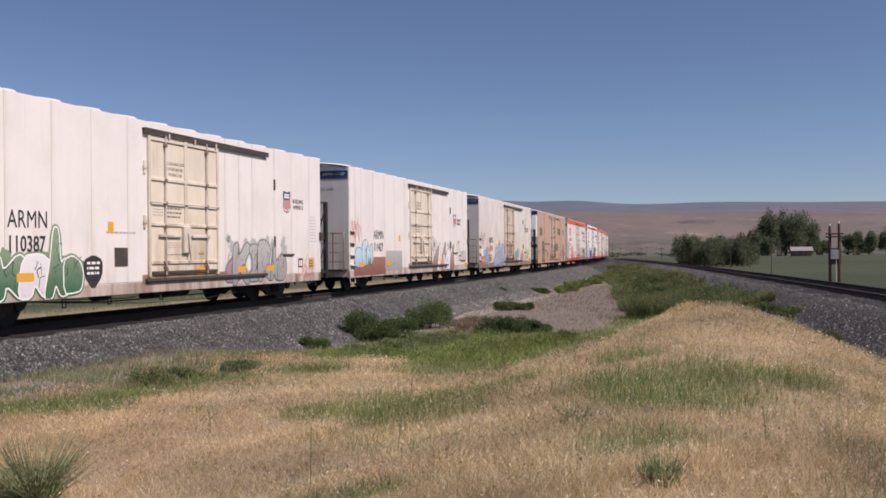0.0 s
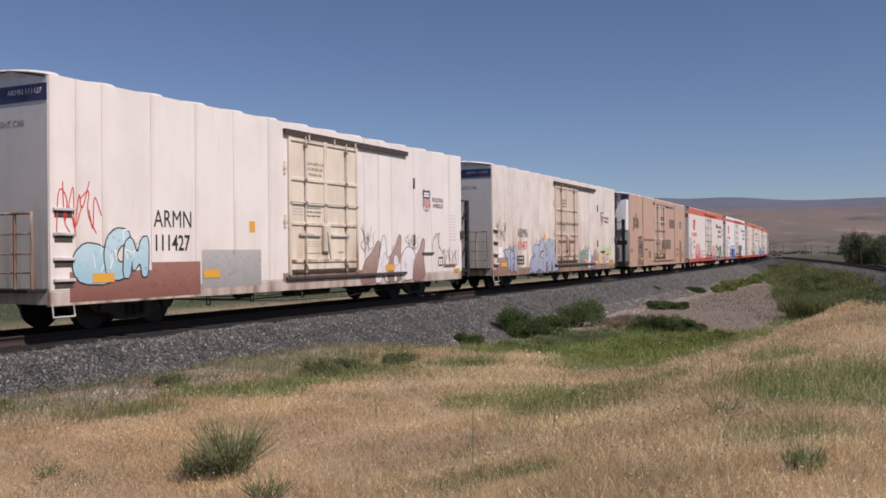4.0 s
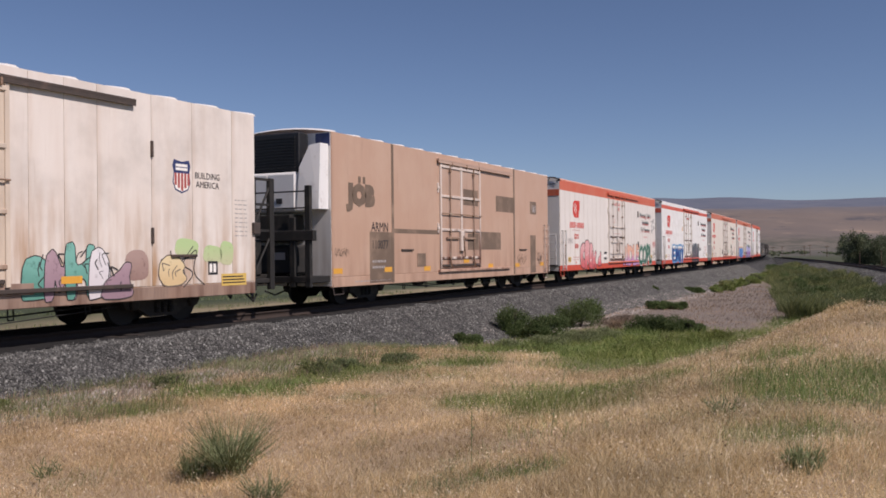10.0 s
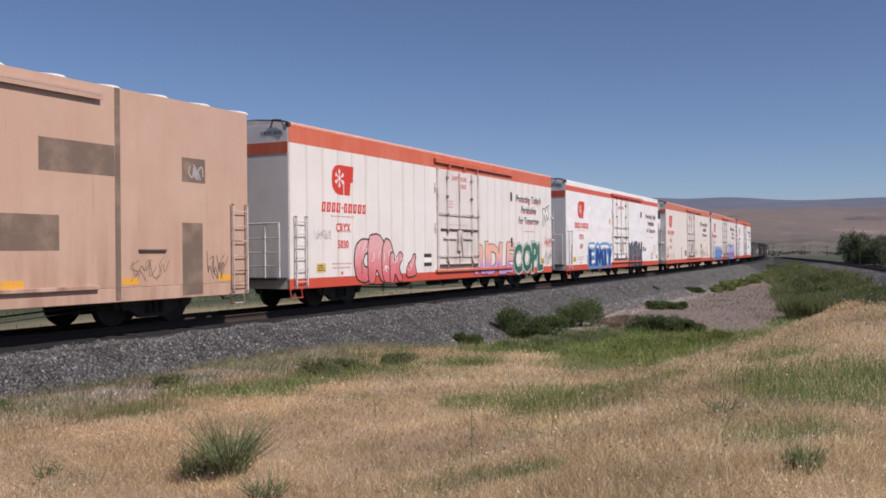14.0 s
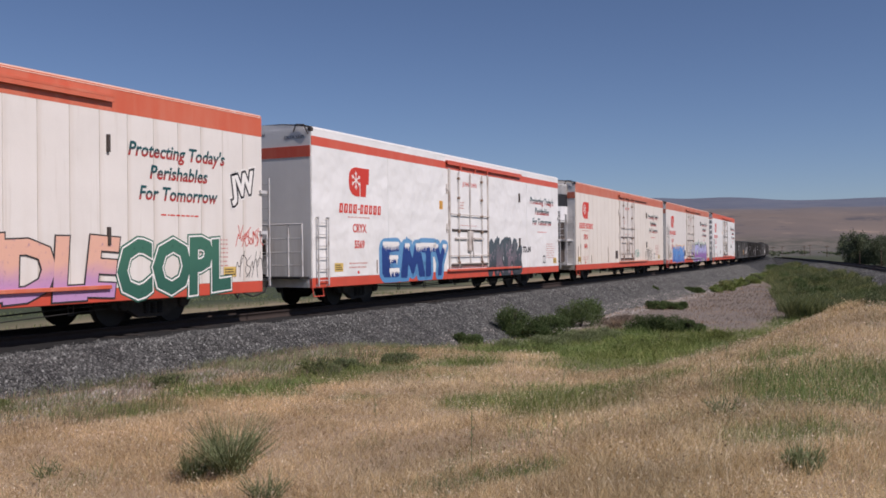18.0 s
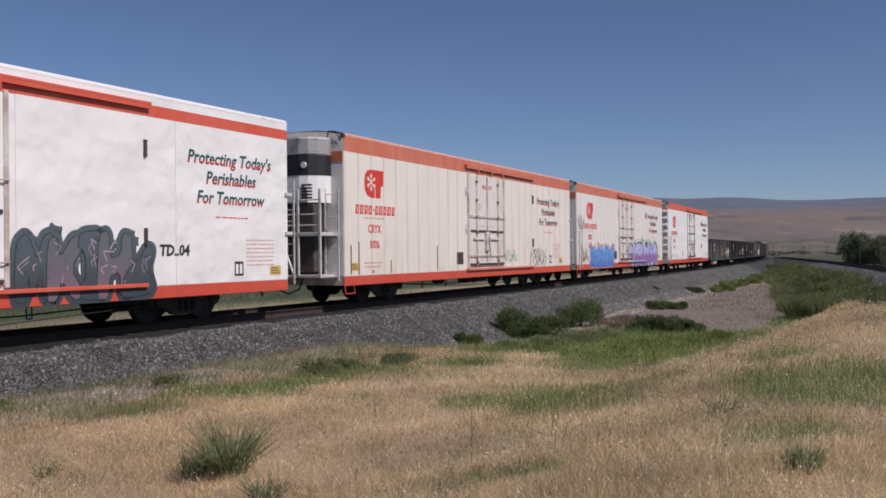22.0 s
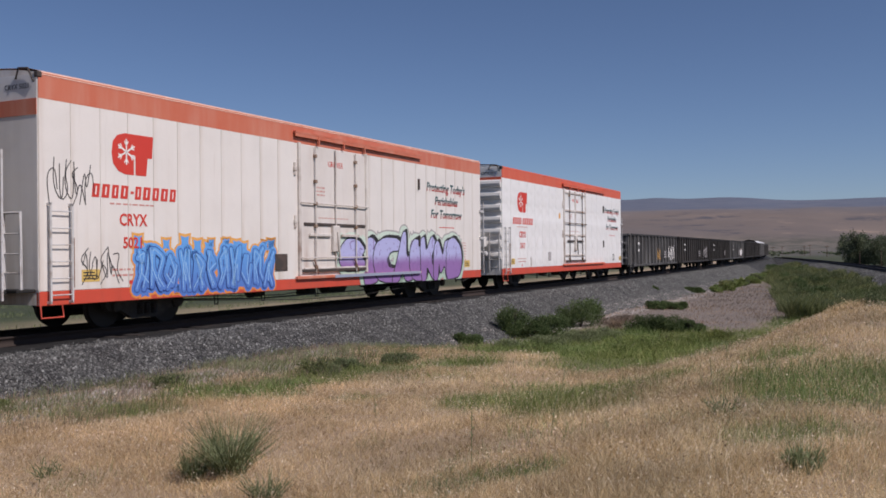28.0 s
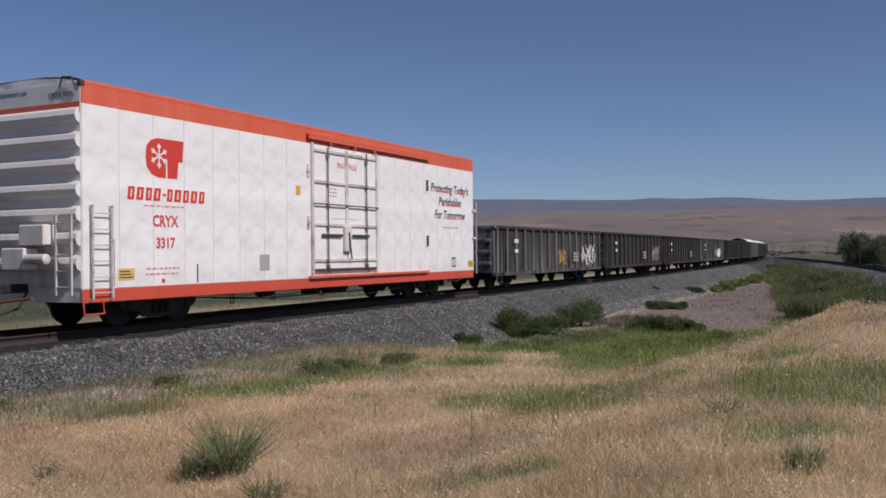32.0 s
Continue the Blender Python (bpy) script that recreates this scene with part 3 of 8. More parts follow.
ORANGE_I = car_paint("bright_orange_band_paint", (0.62, 0.10, 0.045), (0.66, 0.24, 0.14), 0.2, low=4.0, grime=(0.62, 0.22, 0.12))
SILL_RED = car_paint("worn_red_sill_paint", (0.58, 0.075, 0.04), (0.14, 0.06, 0.04), 0.14, low=0.1, grime=(0.58, 0.22, 0.14))
END_GREY = car_paint("grey_end_paint", (0.76, 0.74, 0.71), (0.26, 0.20, 0.16), 0.3, low=0.6)
ROOF_WHITE = plain("white_roof_paint", (0.80, 0.78, 0.76), 0.5, vary=0.05, dirt=(0.5, 0.44, 0.38), dirt_amount=0.2)
GALV = plain("galvanised_bar", (0.58, 0.565, 0.55), 0.5, 0.1, vary=0.12, dirt=(0.25, 0.17, 0.12))
RUST = plain("rusted_steel", (0.20, 0.095, 0.055), 0.85, vary=0.35, bump=0.3)
DARK_STEEL = plain("dark_brown_steel", (0.055, 0.042, 0.036), 0.7, vary=0.3, dirt=(0.14, 0.09, 0.07))
INK = plain("black_lettering", (0.03, 0.028, 0.03), 0.6, vary=0.2)
FADE_RED = plain("faded_red_lettering", (0.58, 0.27, 0.23), 0.7, vary=0.2)
LABEL_YELLOW = plain("dull_yellow_label", (0.66, 0.45, 0.12), 0.6, vary=0.15)
RED_INK = plain("red_lettering", (0.60, 0.048, 0.03), 0.6, vary=0.12)
SHIELD_RED = plain("dull_red_emblem_paint", (0.42, 0.10, 0.085), 0.6, vary=0.2)
TEAL_INK = plain("teal_lettering", (0.03, 0.19, 0.19), 0.6, vary=0.2)
BLUE_INK = plain("navy_lettering", (0.03, 0.045, 0.14), 0.6, vary=0.15)
STENCIL = plain("faded_black_stencil", (0.17, 0.135, 0.11), 0.8, vary=0.3)
GREY_INK = plain("pale_grey_lettering", (0.38, 0.35, 0.34), 0.7, vary=0.15)
AMBER = plain("amber_reflector", (0.72, 0.36, 0.05), 0.5, vary=0.15, scale=3.0)
PALE = plain("white_stencil", (0.82, 0.79, 0.75), 0.6, vary=0.06)
NAVY = plain("navy_band_paint", (0.03, 0.045, 0.13), 0.5, vary=0.15, dirt=(0.12, 0.12, 0.2))


def spray(name, low, high, z0, z1):
    """Sprayed paint that fades from one colour to another up the car."""
    if name in MATS:
        return MATS[name]
    m, nt, bsdf = nodes_of(name)
    tc = nt.nodes.new("ShaderNodeTexCoord").outputs["Object"]
    sep = nt.nodes.new("ShaderNodeSeparateXYZ")
    nt.links.new(tc, sep.inputs[0])
    n = noise_node(nt, tc, 2.5, 4)
    add = nt.nodes.new("ShaderNodeMath")
    add.operation = "MULTIPLY_ADD"
    nt.links.new(n, add.inputs[0])
    add.inputs[1].default_value = (z1 - z0) * 0.5
    nt.links.new(sep.outputs[2], add.inputs[2])
    mid = (z1 - z0) * 0.25
    col = mix_node(nt, ramp_node(nt, add.outputs[0], z0 + mid, z1 + mid), low, high)
    col = mix_node(nt, ramp_node(nt, noise_node(nt, tc, 9.0, 5), 0.55, 0.85), col, [v * 0.6 for v in low])
    nt.links.new(col, bsdf.inputs["Base Color"])
    bsdf.inputs["Roughness"].default_value = 0.75
    bsdf.inputs["Specular IOR Level"].default_value = 0.2
    MATS[name] = m
    return m


# ---- graffiti: abstract strokes of spray paint ----
STROKES = (
    ((0, 0), (0.25, 0.9), (0.45, 0.35), (0.95, 1)),
    ((0.1, 1), (0.5, 0.1), (0.6, 0.75), (1, 0)),
    ((0, 0.5), (0.4, 1), (0.35, 0), (0.85, 0.6)),
    ((0.2, 0), (0.05, 0.6), (0.7, 1), (0.9, 0.3)),
    ((0, 0.2), (0.65, 0), (0.3, 0.6), (1, 0.95)),
    ((0.85, 0), (0.15, 0.35), (0.95, 0.6), (0.3, 1)),
    ((0.05, 0.05), (0.2, 1), (0.9, 0.75), (0.55, 0.3), (1, 0.05)),
)


def ribbon(bm, pts, width, y, rng, soft=True):
    """A painted stroke of even width along a bent line."""
    if soft:
        for _ in range(2):
            out = [pts[0]]
            for a, b in zip(pts, pts[1:]):
                out += [(a[0] * 0.75 + b[0] * 0.25, a[1] * 0.75 + b[1] * 0.25), (a[0] * 0.25 + b[0] * 0.75, a[1] * 0.25 + b[1] * 0.75)]
            pts = out + [pts[-1]]
    for k, (a, b) in enumerate(zip(pts, pts[1:])):
        dx, dz = b[0] - a[0], b[1] - a[1]
        ln = math.hypot(dx, dz) or 1e-6
        ux, uz = dx / ln * width * 0.35, dz / ln * width * 0.35
        nx, nz = -dz / ln * width / 2, dx / ln * width / 2
        yy = y - 0.00004 * (k % 9)
        q = [(a[0] - ux + nx, a[1] - uz + nz), (a[0] - ux - nx, a[1] - uz - nz), (b[0] + ux - nx, b[1] + uz - nz), (b[0] + ux + nx, b[1] + uz + nz)]
        bm.faces.new([bm.verts.new((p[0], yy, p[1])) for p in q])


def round_stroke(bm, pts, width, y, sides=10):
    """A stroke with round ends and joints."""
    for f in (0.12, 0.25):
        out = [pts[0]]
        for a, b in zip(pts, pts[1:]):
            out += [(a[0] * (1 - f) + b[0] * f, a[1] * (1 - f) + b[1] * f), (a[0] * f + b[0] * (1 - f), a[1] * f + b[1] * (1 - f))]
        pts = out + [pts[-1]]
    for k, (a, b) in enumerate(zip(pts, pts[1:])):
        yy = y - 0.00003 * (k % 10)
        ang = math.atan2(b[1] - a[1], b[0] - a[0])
        half = sides // 2
        q = [(b[0] + width / 2 * cos(ang - pi / 2 + pi * i / half), b[1] + width / 2 * sin(ang - pi / 2 + pi * i / half)) for i in range(half + 1)]
        q += [(a[0] + width / 2 * cos(ang + pi / 2 + pi * i / half), a[1] + width / 2 * sin(ang + pi / 2 + pi * i / half)) for i in range(half + 1)]
        bm.faces.new([bm.verts.new((p[0], yy, p[1])) for p in q])


def piece(car, x0, x1, z0, z1, letters, seed, fill, outline, cloud=None, fat=0.24, rim=0.07, lines=None, label="", y=-1.604, drop=(0.0, 0.0), cloud_rim=None, halo=0.22):
    """One graffiti piece: letter by letter an outline and its fill, over a ragged cloud."""
    rng = random.Random(seed)
    w = (x1 - x0) / letters
    glyphs = []
    last = -1
    for k in range(letters):
        pick = rng.randrange(len(STROKES))
        if pick == last:
            pick = (pick + 3) % len(STROKES)
        last = pick
        m = fat * 0.5 + rim
        lo, hi = z0 + m + rng.uniform(0, 0.08), z1 - m - rng.uniform(0, 0.2) * (z1 - z0)
        fx, fz = rng.random() < 0.5, rng.random() < 0.5
        wide = max(w * 1.2 - 2 * m, w * 0.35)
        lean = rng.uniform(-0.25, 0.25) * w
        xs = x0 + w * (k + 0.5)
        pts = []
        for p in STROKES[pick]:
            v = 1 - p[1] if fz else p[1]
            u = (1 - p[0] if fx else p[0]) - 0.5
            pts.append((min(max(xs + wide * u + lean * (v - 0.5) + rng.uniform(-0.05, 0.05), x0 + m), x1 - m), lo + (hi - lo) * v + rng.uniform(-0.04, 0.04)))
        strokes = [pts]
        for _ in range(rng.choice((1, 1, 2))):
            strokes.append([(xs + w * rng.uniform(-0.45, 0.45), lo), (xs + w * rng.uniform(-0.4, 0.4), (lo + hi) / 2), (xs + w * rng.uniform(-0.5, 0.5), hi)])
        glyphs.append(strokes)
    order = list(range(letters))
    rng.shuffle(order)
    main, edge, back, inner = bmesh.new(), bmesh.new(), bmesh.new(), bmesh.new()
    crown = bmesh.new()
    for n, k in enumerate(order):
        yy = y - 0.003 - 0.0016 * n
        for strokes in glyphs[k]:
            round_stroke(edge, strokes, fat + rim * 2, yy)
            if drop[0] or drop[1]:
                for f in (0.5, 1.0):
                    round_stroke(edge, [(p[0] + drop[0] * f, p[1] + drop[1] * f) for p in strokes], fat + rim * 1.4, yy + 0.0002)
            round_stroke(main, strokes, fat, yy - 0.0008)
            if lines:
                d = rng.uniform(-0.25, 0.25) * fat
                cut = strokes[rng.randrange(max(1, len(strokes) - 2)):]
                if len(cut) > 1:
                    round_stroke(inner, [(p[0] + d, p[1] + abs(d)) for p in cut], min(0.03, 0.12 * fat), yy - 0.0011, 6)
            if cloud:
                round_stroke(back, strokes, fat + rim * 2 + halo, y)
                if cloud_rim:
                    round_stroke(crown, strokes, fat + rim * 2 + halo + 0.09, y + 0.0012)
    if cloud:
        for _ in range(int((x1 - x0) * 5)):
            cx, cz = rng.uniform(x0, x1), rng.choice((z1 - 0.02, z0 + 0.1)) + rng.uniform(-0.08, 0.08)
            r = rng.uniform(0.1, 0.2)
            spikes = [(r * (1.3 if i % 2 else 0.7), 2 * pi * i / 8) for i in range(8)]
            back.faces.new([back.verts.new((cx + a * 0.8 * cos(b), y + 0.0005, cz + a * 0.8 * sin(b))) for a, b in spikes])
            if cloud_rim:
                crown.faces.new([crown.verts.new((cx + (a + 0.045) * cos(b), y + 0.0016, cz + (a + 0.045) * sin(b))) for a, b in spikes])
    for bm in (main, edge, back, inner, crown):
        for v in bm.verts:
            v.co.z = max(v.co.z, 0.6)
    root = tagged(part("graffiti", main, fill, car), label, kind="stuff")
    tagged(part("outline", edge, outline, root), kind="stuff")
    for name, bm, material in (("cloud", back, cloud), ("cloud_rim", crown, cloud_rim), ("inner_line", inner, lines)):
        if material and len(bm.faces):
            tagged(part(name, bm, material, root), kind="stuff")
        else:
            bm.free()
    return root


GLYPHS = {
    "blob": ((0, 0.3), (0.05, 0.75), (0.3, 1), (0.68, 0.95), (0.95, 0.65), (0.8, 0.45), (1, 0.2), (0.8, 0), (0.2, 0)),
    "c": ((0, 0.5), (0.08, 0.85), (0.4, 1), (0.9, 0.98), (1, 0.72), (0.6, 0.7), (0.45, 0.5), (0.55, 0.32), (1, 0.36), (0.92, 0.08), (0.5, 0), (0.1, 0.1)),
    "n": ((0, 0), (0.05, 0.85), (0.3, 1), (0.56, 0.56), (0.7, 0.95), (0.95, 1), (1, 0.05), (0.74, 0), (0.66, 0.4), (0.4, 0.12), (0.32, 0.46), (0.26, 0)),
    "spike": ((0, 0), (0.22, 0.5), (0.42, 1.05), (0.58, 1.05), (0.62, 0.5), (0.86, 0.62), (1, 0.06), (0.62, 0), (0.45, 0.22), (0.3, 0)),
    "d": ((0, 0), (0.08, 0.9), (0.5, 1.02), (0.92, 0.8), (1, 0.42), (0.84, 0.05), (0.4, 0)),
    "k": ((0, 0), (0, 0.95), (0.25, 1.04), (0.3, 0.66), (0.7, 1.06), (0.95, 0.9), (0.6, 0.5), (1, 0.05), (0.7, 0), (0.36, 0.36), (0.28, 0)),
    "i": ((0.1, 0), (0.05, 0.24), (0.33, 0.3), (0.3, 0.72), (0.05, 0.8), (0.15, 1), (0.85, 1.04), (0.95, 0.76), (0.68, 0.7), (0.7, 0.3), (1, 0.22), (0.92, 0)),
    "r": ((0, 0), (0.04, 1), (0.6, 1.05), (0.96, 0.8), (0.72, 0.5), (1, 0.05), (0.7, 0), (0.44, 0.36), (0.34, 0)),
    "h": ((0, 0), (0.02, 1), (0.3, 1.05), (0.34, 0.6), (0.66, 0.66), (0.7, 1), (0.98, 0.98), (1, 0), (0.7, 0.02), (0.66, 0.4), (0.34, 0.36), (0.3, 0)),
    "e": ((0, 0), (0, 0.95), (0.95, 1), (1, 0.76), (0.42, 0.73), (0.43, 0.62), (0.86, 0.62), (0.83, 0.4), (0.43, 0.39), (0.43, 0.26), (1, 0.24), (0.95, 0)),
    "m": ((0, 0), (0.2, 0.98), (0.4, 0.98), (0.52, 0.56), (0.66, 0.98), (0.86, 0.98), (1.05, 0), (0.78, 0), (0.7, 0.44), (0.56, 0.1), (0.46, 0.1), (0.34, 0.42), (0.26, 0)),
    "t": ((0.32, 0), (0.38, 0.72), (0, 0.74), (0.02, 1), (1, 1), (0.98, 0.74), (0.66, 0.74), (0.66, 0)),
    "y": ((0.32, 0), (0.36, 0.4), (0, 0.95), (0.32, 1), (0.5, 0.66), (0.7, 1), (1, 0.95), (0.66, 0.42), (0.6, 0)),
    "tee": ((0, 0.81), (0.83, 0.86), (1, 1), (0.97, 0.45), (0.93, 0.19), (0.59, 0), (0.57, 0.53), (0.28, 0.53)),
    "eff": ((0.12, 1), (1, 0.85), (0.96, 0.68), (0.6, 0.57), (0.94, 0.55), (0.9, 0.43), (0.6, 0.34), (0.48, 0), (0.06, 0.11), (0.12, 0.55), (0, 0.68)),
    "pee": ((0.05, 0.92), (0.51, 1), (1, 0.81), (0.97, 0.63), (0.71, 0.5), (0.87, 0.22), (0.71, 0), (0.15, 0.07), (0.15, 0.4), (0.26, 0.63), (0, 0.81)),
    "zed": ((0, 0.12), (0.02, 0.38), (0.36, 0.5), (0.12, 0.6), (0.22, 0.82), (0.6, 0.78), (0.84, 1.06), (1, 0.68), (0.72, 0.62), (0.6, 0.46), (0.98, 0.4), (0.9, 0.02), (0.62, 0.12), (0.3, -0.02)),
    "fang": ((0, 0), (0.08, 0.7), (0.3, 0.8), (0.4, 0.5), (0.58, 0.56), (0.56, 0.92), (0.72, 1.05), (1, 0.84), (0.86, 0.56), (0.98, 0.5), (0.94, 0), (0.66, 0.05), (0.62, 0.32), (0.42, 0.3), (0.36, 0)),
    "claw": ((0, 0.02), (0.06, 0.7), (0.2, 1.04), (0.62, 0.78), (0.66, 0.96), (1, 0.92), (0.92, 0.5), (0.66, 0.46), (1, 0.26), (1.04, 0), (0.6, 0.1), (0.42, 0.36), (0.34, 0)),
    "wedge": ((0, 0), (0.12, 0.55), (0.5, 0.8), (0.75, 1.1), (0.9, 1.05), (0.8, 0.6), (1, 0.1), (0.6, 0)),
}


def rounded(pts, f, times):
    """Cut the corners of a closed outline."""
    for _ in range(times):
        out = []
        for a, b in zip(pts, pts[1:] + pts[:1]):
            out += [(a[0] * (1 - f) + b[0] * f, a[1] * (1 - f) + b[1] * f), (a[0] * f + b[0] * (1 - f), a[1] * f + b[1] * (1 - f))]
        pts = out
    return pts


def mural(car, shapes, z0, z1, fill, outline, label, seed=1, rim=0.035, cloud=None, halo=0.3, inner=None, y=-1.604, smooth=1, drop=(0.0, 0.0), fringe=None, cut=0.2, floor=0.58):
    """A sprayed piece: filled letter shapes that overlap, each with its outline, over one ragged cloud.

    shapes holds (glyph, x0, x1) or (glyph, x0, x1, z0, z1, fill)."""
    rng = random.Random(seed)
    main, edge, back, lines, crown = {}, bmesh.new(), bmesh.new(), bmesh.new(), bmesh.new()
    for n, sh in enumerate(shapes):
        g, a, b = sh[:3]
        lo, hi = (sh[3], sh[4]) if len(sh) > 3 else (z0 + rng.uniform(-0.02, 0.06), z1 - rng.uniform(0, 0.14) * (z1 - z0))
        paint = sh[5] if len(sh) > 5 else fill
        lean = rng.uniform(-0.08, 0.08)
        pts = [(a + (b - a) * (u + lean * (v - 0.5)) + rng.uniform(-0.02, 0.02), lo + (hi - lo) * v + rng.uniform(-0.015, 0.015)) for u, v in GLYPHS[g]]
        pts = rounded(pts, cut, smooth)
        yy = y - 0.003 - 0.0013 * n
        ring = pts + [pts[0]]
        round_stroke(edge, ring, rim * 2, yy)
        if drop[0] or drop[1]:
            for f in (0.35, 0.7, 1.0):
                moved = [(p[0] + drop[0] * f, p[1] + drop[1] * f) for p in pts]
                edge.faces.new([edge.verts.new((p[0], yy + 0.0004 + 0.0001 * f, p[1])) for p in moved])
        bm = main.setdefault(paint, bmesh.new())
        bm.faces.new([bm.verts.new((p[0], yy - 0.0005, p[1])) for p in pts])
        if cloud:
            round_stroke(back, ring, halo, y)
            back.faces.new([back.verts.new((p[0], y - 0.0006, p[1])) for p in pts])
            if fringe:
                round_stroke(crown, ring, halo + 0.09, y + 0.0012)
        if inner:
            for _ in range(4):
                u = rng.uniform(0.15, 0.8)
                c = (a + (b - a) * u, lo + (hi - lo) * rng.uniform(0.2, 0.8))
                round_stroke(lines, [c, (c[0] + rng.uniform(-0.12, 0.12), c[1] + rng.uniform(0.05, 0.22)), (c[0] + rng.uniform(-0.05, 0.2), c[1] + rng.uniform(0.1, 0.3))], rng.uniform(0.012, 0.03), yy - 0.0009, 6)
    if cloud:
        lo, hi = min(sh[1] for sh in shapes), max(sh[2] for sh in shapes)
        for _ in range(int((hi - lo) * 4)):
            cx, cz, r = rng.uniform(lo, hi), z1 - rng.uniform(0.0, 0.25) * (z1 - z0), rng.uniform(0.10, 0.22)
            q = [(cx + r * (1.25 if i % 2 else 0.75) * cos(pi * i / 5), cz + r * (1.25 if i % 2 else 0.75) * sin(pi * i / 5)) for i in range(10)]
            back.faces.new([back.verts.new((p[0], y + 0.0003, p[1])) for p in rounded(q, 0.25, 1)])
            if fringe:
                crown.faces.new([crown.verts.new((cx + (p[0] - cx) * 1.3, y + 0.0015, cz + (p[1] - cz) * 1.3)) for p in q])
    root = None
    for k, (paint, bm) in enumerate(main.items()):
        for v in bm.verts:
            v.co.z = max(v.co.z, floor)
        o = tagged(part("graffiti" if root is None else "second_colour", bm, paint, car if root is None else root), label if root is None else "", kind="stuff")
        root = root or o
    for name, bm, material in (("outline", edge, outline), ("cloud", back, cloud), ("cloud_rim", crown, fringe), ("inner_line", lines, inner)):
        for v in bm.verts:
            v.co.z = max(v.co.z, floor)
        if material and len(bm.faces):
            tagged(part(name, bm, material, root), kind="stuff")
        else:
            bm.free()
    return root


def scrawl(car, x0, x1, z0, z1, seed, material, n=4, width=0.025):
    """A thin marker tag."""
    rng = random.Random(seed)
    bm = bmesh.new()
    w = (x1 - x0) / n
    for k in [i / 2 for i in range(2 * n)]:
        base = STROKES[rng.randrange(len(STROKES))]
        flip = rng.random() < 0.6
        base = [(p[0] * 1.3 - 0.15, 1 - p[1] if flip else p[1]) for p in base]
        ribbon(bm, [(x0 + w * k + w * p[0] * 0.9 + rng.uniform(-0.03, 0.03), z0 + (z1 - z0) * p[1] * rng.uniform(0.75, 1.0)) for p in base], width * 0.65, -1.606, rng)
    return tagged(part("marker_tag", bm, material, car), kind="stuff")


def bars(car, x0, x1, z0, z1, rows, material, seed=0, name="stencil_block", y=-1.603, fill=0.55):
    """Unreadable small lettering: short bars in rows."""
    rng = random.Random(seed)
    bm = bmesh.new()
    pitch = (z1 - z0) / rows
    for r in range(rows):
        z = z1 - (r + 0.5) * pitch
        x = x0
        while x < x1 - 0.03:
            w = min(rng.uniform(0.04, 0.16), x1 - x)
            slab(bm, [(x, z - pitch * fill / 2), (x + w, z - pitch * fill / 2), (x + w, z + pitch * fill / 2), (x, z + pitch * fill / 2)], y, 0.002)
            x += w + rng.uniform(0.025, 0.05)
    return tagged(part(name, bm, material, car), kind="stuff")


def plate(car, name, x0, x1, z0, z1, material, y=-1.604, depth=0.003, label=""):
    return part(name, slab(bmesh.new(), [(x0, z0), (x1, z0), (x1, z1), (x0, z1)], y, depth), material, car, label)


def placard(car, x, z, w=0.45, h=0.24, material=LABEL_YELLOW):
    p = plate(car, "placard", x, x + w, z, z + h, material, -1.605)
    for k in range(3):
        plate(p, "print_line", x + 0.04, x + w - 0.05 - 0.04 * k, z + h * (0.2 + 0.25 * k), z + h * (0.3 + 0.25 * k), INK, -1.608, 0.002)
    return p


# ---- common car parts ----
def side_panels(car, edges, z0, z1, material):
    """The sheets of the seen side, with open seams between them."""
    made = {}
    for a, b in zip(edges, edges[1:]):
        w = round(b - a - 0.012, 3)
        if w not in made:
            bm = boxes((0, w, -1.6, -1.587, z0, z1))
            made[w] = part("side_panel", bm, material, car)
            made[w].matrix_basis = pose(a + 0.006, 0, 0)
        else:
            again("side_panel", made[w], car, pose(a + 0.006, 0, 0))


